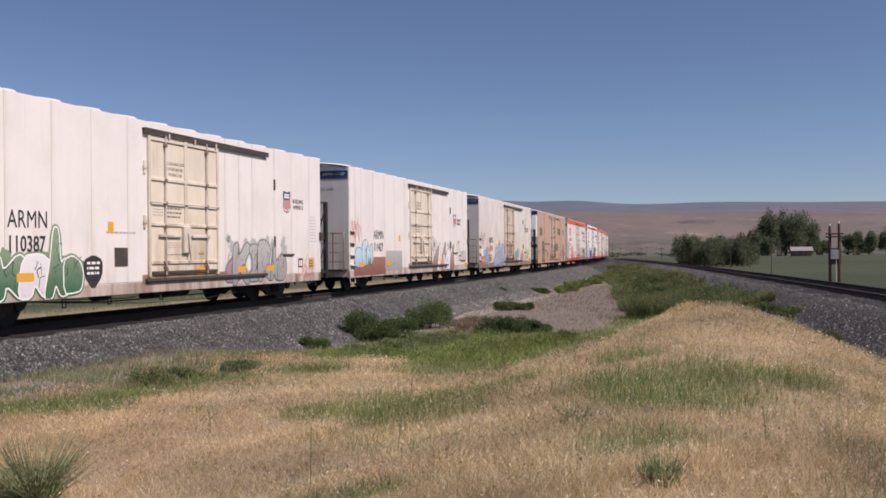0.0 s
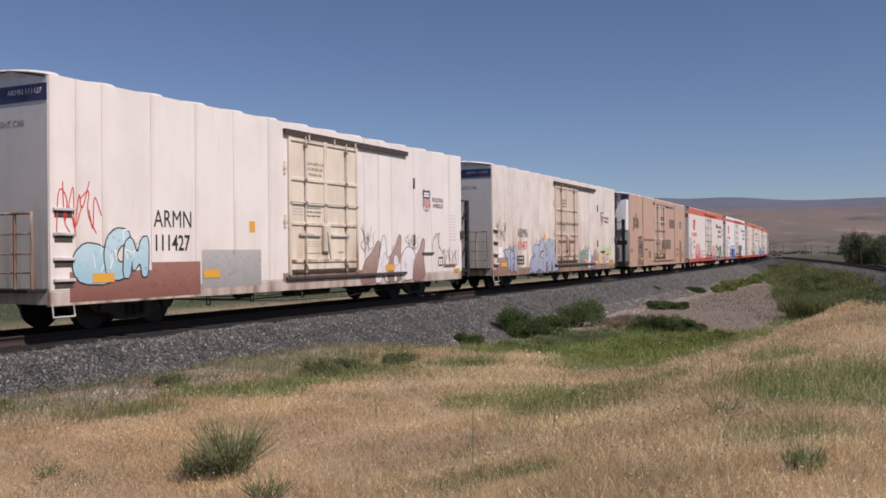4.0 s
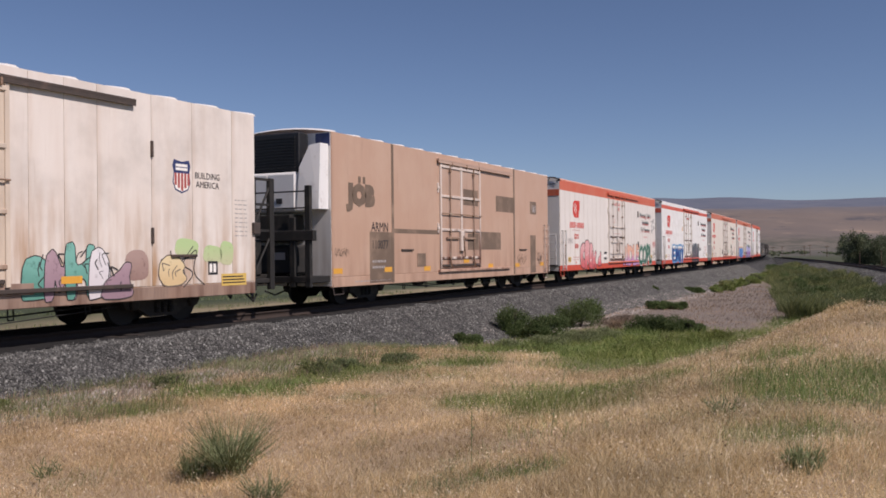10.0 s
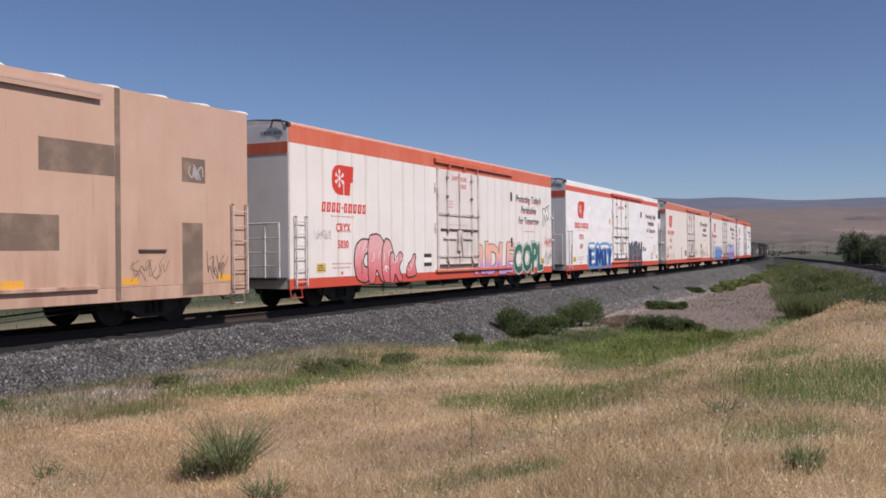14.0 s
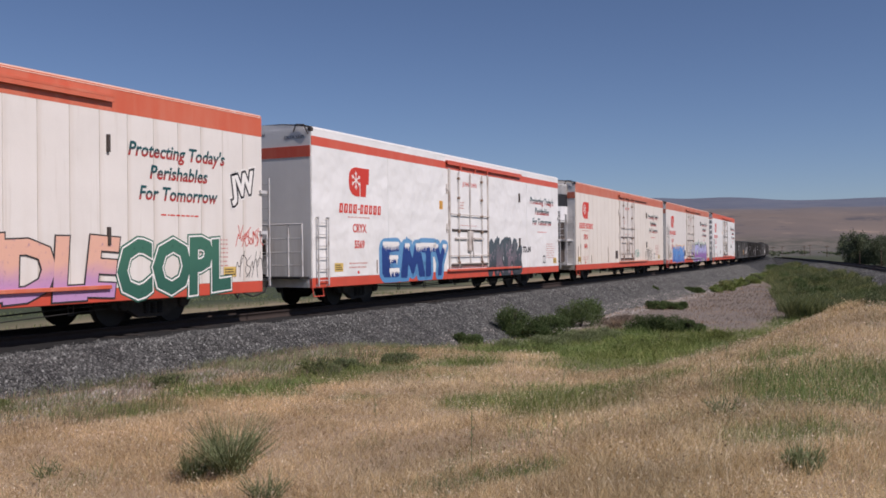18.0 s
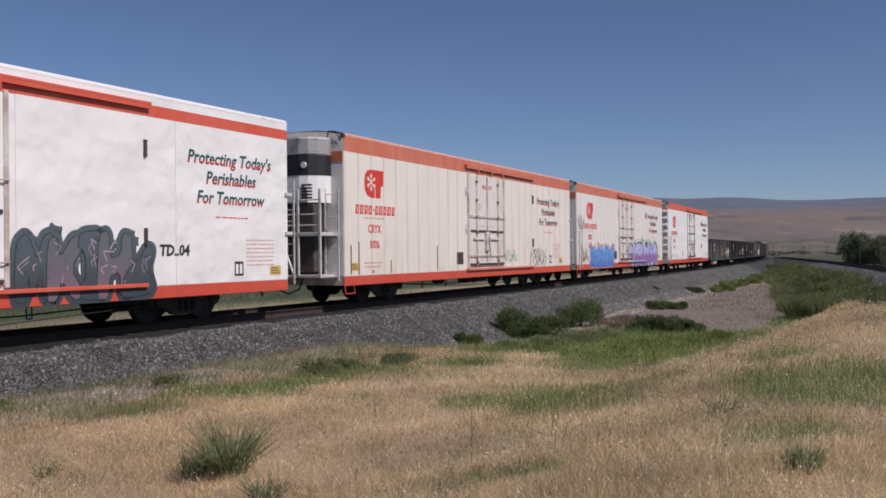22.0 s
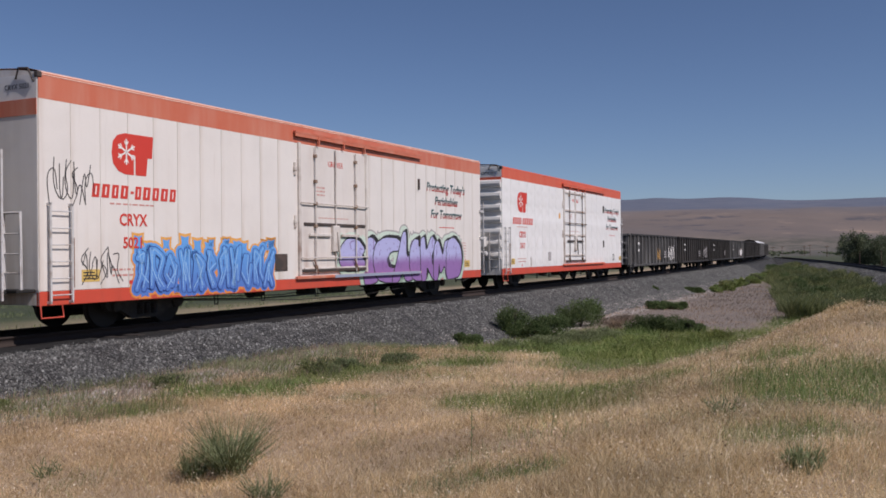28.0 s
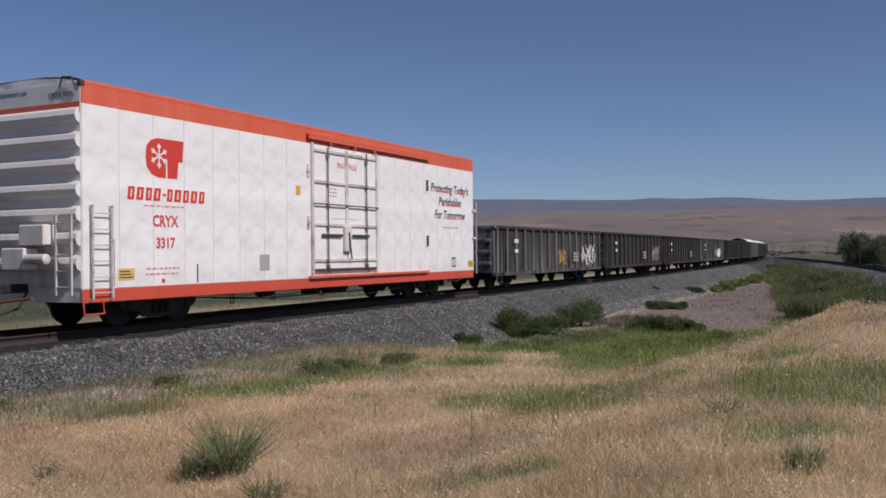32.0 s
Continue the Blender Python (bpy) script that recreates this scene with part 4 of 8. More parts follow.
def under_gear(car, L, material=BLACK):
    part("centre_sill", boxes((0.2, L - 0.2, -0.26, 0.26, 0.62, 0.98)), material, car)
    for k in range(1, 7):
        x = 3.6 + (L - 7.2) * k / 7
        part("cross_bearer", boxes((x - 0.05, x + 0.05, -1.5, 1.5, 0.66, 0.86)), material, car)
    part("brake_pipe", tubes([(3.2, -1.25, 0.55), (L * 0.35, -1.28, 0.40), (L * 0.62, -1.28, 0.41), (L - 3.4, -1.2, 0.56)], rad=0.018), material, car)
    part("release_rod", tubes([(3.9, -1.42, 0.50), (L * 0.42, -1.44, 0.30), (L * 0.58, -1.44, 0.28), (L - 4.2, -1.4, 0.46)], rad=0.011, sides=5), material, car)
    for f in (0.26, 0.35, 0.47, 0.62, 0.72):
        part("pipe_bracket", tubes([(L * f, -1.30, 0.70), (L * f, -1.31, 0.34)], [(L * f + 0.12, -1.30, 0.70), (L * f + 0.12, -1.31, 0.34)], [(L * f, -1.31, 0.345), (L * f + 0.12, -1.31, 0.345)], rad=0.014, sides=5), material, car)
    bm = bmesh.new()
    disc(bm, (L * 0.56, -0.75, 0.56), [(-0.62, 0.05), (-0.55, 0.2), (0.4, 0.2), (0.47, 0.05)], "x", 14)
    part("air_reservoir", bm, material, car)
    bm = bmesh.new()
    disc(bm, (L * 0.36, -0.95, 0.56), [(-0.3, 0.05), (-0.26, 0.15), (0.22, 0.15), (0.26, 0.05)], "x", 14)
    part("brake_cylinder", bm, material, car)
    part("brake_valve", boxes((L * 0.47, L * 0.47 + 0.34, -1.1, -0.65, 0.38, 0.75), bevel=0.02), material, car)
    part("brake_lever", tubes([(L * 0.36 + 0.3, -0.9, 0.56), (L * 0.47, -0.5, 0.52), (L - 3.2, -0.3, 0.58)], rad=0.022, sides=5), material, car)
    part("retainer_pipe", tubes([(L * 0.47 + 0.1, -1.0, 0.5), (L * 0.40, -1.15, 0.44), (L * 0.30, -1.1, 0.5), (3.0, -0.9, 0.62)], rad=0.012, sides=5), material, car)


def roof(car, L, eave, peak, material, ribs=14):
    """Raised roof seams, one rib at a time."""
    first = None
    for k in range(ribs + 1):
        x = 0.1 + (L - 0.2) * k / ribs
        if first is None:
            bm = bmesh.new()
            prev = None
            for i in range(9):
                y = -1.588 + 3.176 * i / 8
                z = eave + (peak - eave) * (1 - (i / 4 - 1) ** 2)
                row = [bm.verts.new((sx, y, z + h)) for sx, h in ((-0.2, -0.01), (-0.08, 0.04), (0.08, 0.04), (0.2, -0.01))]
                if prev:
                    for j in range(3):
                        bm.faces.new((prev[j], row[j], row[j + 1], prev[j + 1]))
                prev = row
                if i in (0, 8):
                    bm.faces.new(row)
            first = part("roof_rib", bm, material, car)
            first.matrix_basis = pose(x, 0, 0)
        else:
            again("roof_rib", first, car, pose(x, 0, 0))


def door(car, x0, x1, panel, bar, track, style, rail_to, rod, clamp=None, top=4.62):
    """A plug door with its locking bars, its two tracks and its hinges."""
    clamp = clamp or rod
    d = part("door", boxes((x0 + 0.06, (x0 + x1) / 2 - 0.005, -1.63, -1.585, 1.0, top), ((x0 + x1) / 2 + 0.005, x1 - 0.06, -1.63, -1.585, 1.0, top), bevel=0.012), panel, car, "weathered plug door with locking bars")
    w = x1 - x0
    for x, r in ((x0 + 0.02, 0.05), (x1 - 0.02, 0.05)):
        part("door_post", boxes((x - r, x + r, -1.66, -1.58, 0.95, top + 0.04), bevel=0.01), bar, d)
    for f in (0.205, 0.805):
        x = x0 + w * f
        part("lock_rod", tubes([(x, -1.685, 1.0), (x, -1.685, top - 0.02)], rad=0.021), rod, d)
        for z in (1.15, 2.25, 2.85, 3.45, top - 0.27):
            part("rod_guide", boxes((x - 0.045, x + 0.045, -1.72, -1.63, z - 0.045, z + 0.045), bevel=0.01), clamp, d)
    part("centre_post", boxes((x0 + w * 0.5 - 0.07, x0 + w * 0.5 + 0.07, -1.665, -1.62, 2.2, top - 0.02), bevel=0.01) if style == "bars"
         else tubes([(x0 + w * 0.5, -1.67, 1.1), (x0 + w * 0.5, -1.67, top - 0.02)], rad=0.02), bar, d)
    if style == "bars":
        for z in (top - 0.14, 3.46, 2.3, 1.32):
            part("door_bar", boxes((x0 + 0.04, x1 - 0.04, -1.67, -1.62, z - 0.045, z + 0.045), bevel=0.012), bar, d)
    else:
        for z in (2.3, 1.1):
            part("door_bar", boxes((x0 + 0.2, x1 - 0.1, -1.665, -1.62, z - 0.04, z + 0.04), bevel=0.012), rod if z < 2 else DARK_STEEL, d)
        part("crank_bar", tubes([(x0, -1.7, 1.4), (x1, -1.7, 1.4)], rad=0.018), bar, d)
    part("crank_bar", tubes([(x0, -1.70, 2.86), (x1, -1.70, 2.86)], rad=0.02), rod if style == "bars" else bar, d)
    for a, b in ((0.12, 0.42), (0.58, 0.85)):
        part("handle_bar", boxes((x0 + w * a, x0 + w * b, -1.70, -1.65, 1.97, 2.05), bevel=0.012), rod, d)
    part("lock_box", boxes((x0 + w * 0.44, x0 + w * 0.54, -1.73, -1.62, 1.55, 2.28), bevel=0.02), bar, d)
    part("lock_lever", tubes([(x0 + w * 0.49, -1.75, 2.1), (x0 + w * 0.5, -1.76, 1.7), (x0 + w * 0.53, -1.74, 1.35)], rad=0.025), rod, d)
    part("lower_bar", boxes((x0 + 0.1, x1 - 0.1, -1.68, -1.61, 1.02, 1.10), bevel=0.01), DARK_STEEL, d)
    for f in (0.205, 0.805):
        x = x0 + w * f
        part("roller_bracket", tubes([(x - 0.1, -1.68, 1.35), (x, -1.71, 1.15), (x + 0.06, -1.71, 0.96)], rad=0.02), RUST, d)
    part("upper_track", boxes((x0 - 0.22, rail_to, -1.70, -1.59, 4.67, 4.72)), track, car)
    part("track_lip", boxes((x0 - 0.22, rail_to, -1.695, -1.665, 4.58, 4.67)), track, car)
    part("lower_track", boxes((x0 - 0.15, rail_to - 0.1, -1.69, -1.56, 0.84, 0.92), bevel=0.01), track, car)
    for f in (0.25, 0.62, 0.95):
        x = x0 + w * f
        part("track_hanger", boxes((x - 0.025, x + 0.025, -1.715, -1.64, top + (0.03 if top < 4.6 else -0.10), 4.66), bevel=0.008), track if top < 4.6 else rod, d)
    for z in (3.73, 2.35):
        part("hinge", boxes((x0 - 0.2, x0 - 0.12, -1.64, -1.59, z - 0.17, z + 0.17), (x0 - 0.22, x0 - 0.10, -1.66, -1.59, z - 0.05, z + 0.05), bevel=0.01), bar, car)
    return d


def ladder(car, x0, x1, z0, z1, rungs, material, y=-1.70, name="ladder"):
    """A side ladder with two stiles."""
    l = part(name, boxes((x0, x0 + 0.04, y, y + 0.035, z0, z1), (x1 - 0.04, x1, y, y + 0.035, z0, z1), (x0, x0 + 0.04, y, -1.59, z1 - 0.05, z1), (x1 - 0.04, x1, y, -1.59, z1 - 0.05, z1),
                         (x0, x0 + 0.04, y, -1.59, z0, z0 + 0.05), (x1 - 0.04, x1, y, -1.59, z0, z0 + 0.05)), material, car)
    for k in range(rungs):
        z = z0 + (z1 - z0) * (k + 0.5) / rungs
        part("rung", tubes([(x0, y + 0.017, z), (x1, y + 0.017, z)], rad=0.013), material, l)
    return l


def end_ladder(car, x, y0, y1, z0, z1, rungs, material):
    l = part("end_ladder", boxes((x - 0.02, x + 0.02, y0, y0 + 0.045, z0, z1), (x - 0.02, x + 0.02, y1 - 0.045, y1, z0, z1)), material, car)
    for k in range(rungs):
        z = z0 + (z1 - z0) * (k + 0.5) / rungs
        part("rung", tubes([(x, y0, z), (x, y1, z)], rad=0.014), material, l)
    return l


def stirrup(car, x, material, z=0.36):
    part("stirrup_step", tubes([(x, -1.58, 0.66), (x, -1.62, z), (x + 0.5, -1.62, z), (x + 0.5, -1.58, 0.66)], rad=0.02), material, car)


def shield(car, x0, x1, z0, z1):
    """A railway company's emblem as plain shapes: a blue chief over red and white stripes."""
    w, h = x1 - x0, z1 - z0

    def outline(s):
        pts = [(0.08, 1.0), (0.5, 0.94), (0.92, 1.0), (1.0, 0.82), (0.93, 0.62), (1.0, 0.32), (0.86, 0.1), (0.5, 0.0), (0.14, 0.1), (0.0, 0.32), (0.07, 0.62), (0.0, 0.82)]
        return [(x0 + w * (0.5 + (p[0] - 0.5) * s), z0 + h * (0.5 + (p[1] - 0.5) * s)) for p in pts]
    e = part("emblem", slab(bmesh.new(), outline(1.0), -1.604), BLUE_INK, car, "blue, white and red striped shield emblem")
    part("emblem_field", slab(bmesh.new(), [(x0 + w * a, z0 + h * b) for a, b in ((0.1, 0.6), (0.9, 0.6), (0.95, 0.33), (0.82, 0.13), (0.5, 0.05), (0.18, 0.13), (0.05, 0.33))], -1.606), PALE, e)
    for k in range(5):
        a = 0.10 + 0.18 * k
        lo = 0.08 + 0.16 * abs(k - 2) / 2
        part("emblem_stripe", slab(bmesh.new(), [(x0 + w * a, z0 + h * lo), (x0 + w * (a + 0.125), z0 + h * lo), (x0 + w * (a + 0.125), z0 + h * 0.6), (x0 + w * a, z0 + h * 0.6)], -1.608, 0.002), SHIELD_RED, e)
    for z in (0.72, 0.83):
        plate(e, "emblem_bar", x0 + w * 0.17, x0 + w * 0.83, z0 + h * z - 0.03, z0 + h * z + 0.03, PALE, -1.608, 0.002)


def flake_emblem(car, x0, x1, z0, z1, material):
    """A red block emblem with a white snow star, drawn as plain shapes."""
    w, h = x1 - x0, z1 - z0
    pts = [(1.0, 1.0), (0.3, 1.0), (0.13, 0.93), (0.03, 0.78), (0.0, 0.5), (0.03, 0.25), (0.15, 0.07), (0.32, 0.0), (0.52, 0.0), (0.52, 0.48), (0.56, 0.48), (0.56, 0.0), (0.82, 0.0), (0.86, 0.45), (0.97, 0.45)]
    e = part("emblem", slab(bmesh.new(), [(x0 + w * a, z0 + h * b) for a, b in pts], -1.605), material, car, "red block emblem with a white snow star")
    c = (x0 + w * 0.34, z0 + h * 0.55)
    bm = bmesh.new()
    for k in range(6):
        a = pi / 3 * k + pi / 6
        ribbon(bm, [c, (c[0] + 0.25 * cos(a), c[1] + 0.25 * sin(a))], 0.035, -1.609, random, False)
        for s in (-1, 1):
            b = a + s * 0.6
            m = (c[0] + 0.14 * cos(a), c[1] + 0.14 * sin(a))
            ribbon(bm, [m, (m[0] + 0.09 * cos(b), m[1] + 0.09 * sin(b))], 0.026, -1.6095, random, False)
    part("snow_star", bm, PALE, e)


def name_blocks(car, x0, x1, z0, z1, material):
    """A company's name as slanted plain blocks of uneven width, each with a slit."""
    root = None
    widths = (1.0, 1.05, 0.95, 1.05, 0.55, 0.9, 1.1, 1.0, 1.1, 0.95)
    unit = (x1 - x0) / sum(widths)
    x = x0

    def quad(w, a, b, lo, hi):
        return [(x + unit * w * (0.86 * u + 0.14 * v), z0 + (z1 - z0) * v) for u, v in ((a, lo), (b, lo), (b, hi), (a, hi))]
    for k, w in enumerate(widths):
        q = quad(w, 0.12, 0.85, 0.40, 0.60) if k == 4 else quad(w, 0.0, 0.86, 0.0, 1.0)
        o = part("name_block", slab(bmesh.new(), q, -1.605), material, car if root is None else root)
        if root is None:
            root = tagged(o, "row of slanted red blocks")
        if k != 4:
            part("block_slot", slab(bmesh.new(), quad(w, 0.36, 0.50, 0.2, 0.8), -1.608, 0.002), PALE, o)
        x += unit * w


# ---- the train, car by car ----
KEYED_CARS_LONG = []


def gear(car, s, L, trucks, keyed=True):
    KEYED_CARS_LONG.append((car, s, L))
    for x in trucks:
        make_truck(car, x, keyed)


def side_sill(car, L, material, z0=0.58, z1=0.86):
    part("side_sill", boxes((0, L, -1.6, -1.5, z0, z1), bevel=0.012), material, car)
    part("far_sill", boxes((0, L, 1.5, 1.6, z0, z1)), material, car)


def unit_frame(car, L):
    """Black carrier frame of the cooling unit on a far end."""
    f = part("unit_frame", boxes((L + 0.05, L + 0.95, -1.45, 1.45, 0.78, 0.90), bevel=0.02), BLACK, car)
    for x, y in ((L + 0.12, -1.42), (L + 0.85, -1.42), (L + 0.85, 1.38)):
        part("frame_post", boxes((x - 0.09, x + 0.09, y - 0.06, y + 0.06, 0.62, 3.42), bevel=0.01), BLACK, f)
    for z in (3.38, 2.75, 2.1):
        part("frame_rail", boxes((L + 0.1, L + 0.9, -1.45, -1.40, z - 0.03, z + 0.03)), BLACK, f)
    for z0, z1 in ((0.95, 2.0), (2.1, 3.3)):
        part("frame_brace", tubes([(L + 0.12, -1.43, z0), (L + 0.85, -1.43, z1)], rad=0.03), BLACK, f)
    part("battery_box", boxes((L + 0.08, L + 0.42, -1.44, -1.0, 1.95, 2.5), bevel=0.02), BLACK, f)
    part("hose_bundle", tubes([(L + 0.2, -1.2, 0.75), (L + 0.5, -1.1, 0.42), (L + 0.9, -0.8, 0.36), (L + 1.3, -0.5, 0.6)], [(L - 0.1, -1.3, 0.62), (L + 0.35, -1.25, 0.34), (L + 0.8, -1.0, 0.5)], rad=0.025), BLACK, f)
    part("fuel_tank", boxes((L + 0.1, L + 0.8, -1.2, 0.9, 0.95, 1.9), bevel=0.05), BLACK, f)
    part("control_box", boxes((L - 0.12, L + 0.12, -1.68, -1.42, 2.0, 2.28), bevel=0.01), DARK_STEEL, f)
    part("engine_cover", boxes((L + 0.02, L + 0.7, -0.8, 0.8, 2.0, 4.4), bevel=0.08), GALV, f)


def end_platform(car, material, high=2.3):
    """Railing, ladder and brake step on a near end."""
    r = part("end_railing", tubes([(-0.32, -1.5, 0.9), (-0.32, -1.5, high), (-0.32, 1.45, high), (-0.32, 1.45, 0.9)], [(-0.32, -1.05, 0.9), (-0.32, -1.05, high)], [(-0.32, -0.35, 0.9), (-0.32, -0.35, high)],
                                    [(-0.32, 0.6, 0.9), (-0.32, 0.6, high)], rad=0.032), material, car)
    for z in (1.2, 1.55, 1.92):
        part("railing_bar", tubes([(-0.32, -1.5, z), (-0.32, 1.45, z)], rad=0.018), material, r)
    part("end_step", boxes((-0.42, 0.0, -1.5, 1.5, 0.84, 0.9), bevel=0.01), BLACK, car)
    part("brake_box", boxes((-0.3, 0.0, -0.2, 0.25, 1.5, 1.9), bevel=0.02), DARK_STEEL, car)
    bm = bmesh.new()
    disc(bm, (-0.36, 0.7, 1.75), [(-0.02, 0.26), (0.02, 0.26)], "x", 18)
    part("hand_brake", bm, DARK_STEEL, car)


def armn_car(s, L, paint, number, label, seams, panel, bar, sill):
    car = start_car("refrigerator_car", label, "freight car", s, "refrigerator cars of the train")
    part("body", body_mesh(L, 0.6, 4.9, 5.06), paint, car)
    gear(car, s, L, (2.6, L - 2.6))
    couplers(car, L, 1.0, 1.6)
    under_gear(car, L)
    side_panels(car, seams, 0.86, 4.9, paint)
    side_sill(car, L, sill, 0.56, 0.84)
    roof(car, L, 4.9, 5.06, ROOF_WHITE, 13)
    door(car, 7.45, 10.75, panel, bar, DARK_STEEL, "bars", 13.75, ROD if panel is DOOR_C else ROD_W, ROD)
    part("door_threshold", boxes((7.2, 11.3, -1.61, -1.58, 0.80, 1.02), bevel=0.006), SILL_C, car)
    part("end_wall", boxes((-0.012, -0.001, -1.57, 1.57, 0.9, 4.88)), END_GREY, car)
    part("end_band", boxes((-0.024, -0.013, -1.57, 1.57, 4.42, 4.74)), NAVY, car)
    part("roof_hoop", tubes([(-0.03, -1.5, 4.86), (-0.05, -0.6, 5.04), (-0.05, 0.6, 5.04), (-0.03, 1.5, 4.86)], rad=0.015), DARK_STEEL, car)
    ob = tagged(write("end_number", "ARMN " + number, 0, 0, 0.11, PALE, car), kind="stuff")
    ob.matrix_basis = pose(-0.028, -0.98, 4.56, 0, 0, -90)
    ob = tagged(write("end_warning", "EXCESS HEIGHT CAR", 0, 0, 0.12, GREY_INK, car), kind="stuff")
    ob.matrix_basis = pose(-0.016, -0.2, 3.98, 0, 0, -90)
    end_platform(car, BAR_C)
    unit_frame(car, L)
    for z in (2.39, 1.92, 1.45, 1.05):
        part("side_step", boxes((0.06, 0.56, -1.66, -1.58, z - 0.03, z + 0.03), bevel=0.01), GALV, car)
        part("step_recess", boxes((0.10, 0.52, -1.604, -1.59, z - 0.16, z - 0.03)), DARK_STEEL, car)
    stirrup(car, 0.05, GALV)
    write("reporting_mark", "ARMN", 3.25, 2.11, 0.385, INK, car, wide=0.78, spacing=1.03)
    write("car_number", number, 3.2, 1.61, 0.35, RED_INK if number == "111457" else INK, car, y=-1.6075, wide=0.78, bold=0.006)
    shield(car, 14.88, 15.44, 2.86, 3.6)
    write("slogan", "BUILDING", 16.0, 3.22, 0.15, INK, car, wide=0.9)
    write("slogan", "AMERICA", 16.0, 3.02, 0.15, INK, car, wide=0.9)
    for z in (3.75, 1.92):
        part("door_stop", boxes((14.23, 14.29, -1.65, -1.59, z - 0.17, z + 0.17), bevel=0.01), DARK_STEEL, car)
    plate(car, "yellow_plate", 5.86, 6.07, 2.04, 2.31, AMBER)
    bars(car, 16.95, 17.4, 1.9, 2.85, 9, GREY_INK, 3, fill=0.22)
    for n, line in enumerate(("CLOSE AND LOCK", "DOORS BEFORE", "MOVING CAR")):
        write("door_lettering", line, 8.63, 3.87 - 0.145 * n, 0.085, STENCIL, car, y=-1.633, wide=0.85)
    bars(car, 8.2, 8.9, 2.46, 2.78, 3, STENCIL, 6, y=-1.634, fill=0.4)
    bars(car, 7.62, 8.05, 2.5, 2.8, 4, GREY_INK, 16, y=-1.634, fill=0.3)
    bars(car, 8.2, 8.95, 1.68, 1.86, 3, GREY_INK, 7, y=-1.634, fill=0.3)
    bars(car, 8.2, 8.9, 1.5, 1.54, 1, STENCIL, 17, y=-1.634)
    bars(car, 9.75, 10.0, 1.5, 1.58, 1, STENCIL, 18, y=-1.634)
    part("grab_iron", boxes((14.8, 15.6, -1.66, -1.59, 1.46, 1.52), bevel=0.01), DARK_STEEL, car)
    part("data_panel", slab(bmesh.new(), [(16.0, 1.05), (16.32, 1.05), (16.32, 1.36), (16.0, 1.36)], -1.606), INK, car)
    for x in (16.04, 16.17):
        plate(car, "data_bar", x, x + 0.09, 1.1, 1.3, PALE, -1.609, 0.002)
    return car


SEAMS_A = (0.0, 0.61, 1.26, 2.59, 3.96, 5.28, 6.62, 7.3)
SEAMS_B = (11.2, 12.0, 12.8, 14.26, 15.5, 16.85)
GREENISH = spray("green_spray", (0.05, 0.13, 0.07), (0.22, 0.30, 0.20), 0.6, 1.8)
SILVER = spray("silver_spray", (0.28, 0.28, 0.27), (0.42, 0.42, 0.40), 0.6, 1.9)
LILAC = spray("grey_blue_spray", (0.29, 0.315, 0.405), (0.39, 0.425, 0.505), 0.6, 2.0)
BROWN = spray("brown_spray", (0.24, 0.14, 0.12), (0.38, 0.27, 0.24), 0.6, 1.6)
TURQ = spray("turquoise_spray", (0.10, 0.27, 0.22), (0.18, 0.42, 0.36), 0.7, 1.6)
LIME = spray("lime_spray", (0.50, 0.50, 0.32), (0.42, 0.56, 0.28), 1.2, 1.8)
PALE_YELLOW = spray("pale_yellow_spray", (0.62, 0.46, 0.26), (0.70, 0.58, 0.36), 0.9, 1.5)
DEEP_GREY = plain("blue_grey_spray", (0.20, 0.215, 0.29), 0.7, vary=0.2)
PINKW = spray("pale_cloud_spray", (0.62, 0.58, 0.60), (0.72, 0.70, 0.72), 0.6, 1.9)
MAROON = spray("maroon_spray", (0.20, 0.085, 0.065), (0.30, 0.15, 0.12), 0.5, 1.4)
MAUVE = spray("mauve_spray", (0.30, 0.20, 0.24), (0.42, 0.30, 0.34), 0.6, 1.9)
SKYB = spray("sky_blue_spray", (0.30, 0.48, 0.55), (0.45, 0.62, 0.68), 0.9, 1.9)


def armn_full(s, L, paint, number, label, panel=DOOR_A, bar=BAR_A, sill=SILL_A):
    car = armn_car(s, L, paint, number, label, SEAMS_A, panel, bar, sill)
    side_panels(car, SEAMS_B + (L,), 0.86, 4.9, paint)
    part("door_surround", boxes((7.3, 11.2, -1.594, -1.587, 0.86, 4.9)), paint, car)
    return car


car_a = armn_full(-104.1, 17.8, WHITE_A, "110387", "white refrigerator car with green and silver graffiti")
mural(car_a, (("n", 0.35, 1.6, 0.7, 2.15), ("c", 1.35, 2.5, 0.62, 1.5, PINKW), ("k", 2.2, 3.3, 0.62, 1.5), ("r", 3.0, 4.0, 0.62, 1.5, PINKW), ("spike", 3.7, 4.5, 0.6, 2.05), ("d", 4.3, 4.95, 0.7, 1.5)), 0.62, 1.5,
      GREENISH, PALE, "green and white graffiti", 11, 0.035, GREENISH, 0.16, INK)
HAZE = spray("grey_haze_spray", (0.52, 0.48, 0.47), (0.64, 0.60, 0.58), 0.6, 2.0)
mural(car_a, (("wedge", 11.15, 12.1, 0.7, 1.6, MAUVE), ("k", 11.6, 12.75), ("i", 12.55, 13.25), ("r", 13.1, 14.1), ("spike", 13.9, 14.6), ("d", 14.45, 15.1, 0.65, 1.5)), 0.62, 1.98,
      SILVER, INK, "silver graffiti with black outlines and a grey haze", 12, 0.026, SILVER, 0.10, INK, fringe=HAZE)
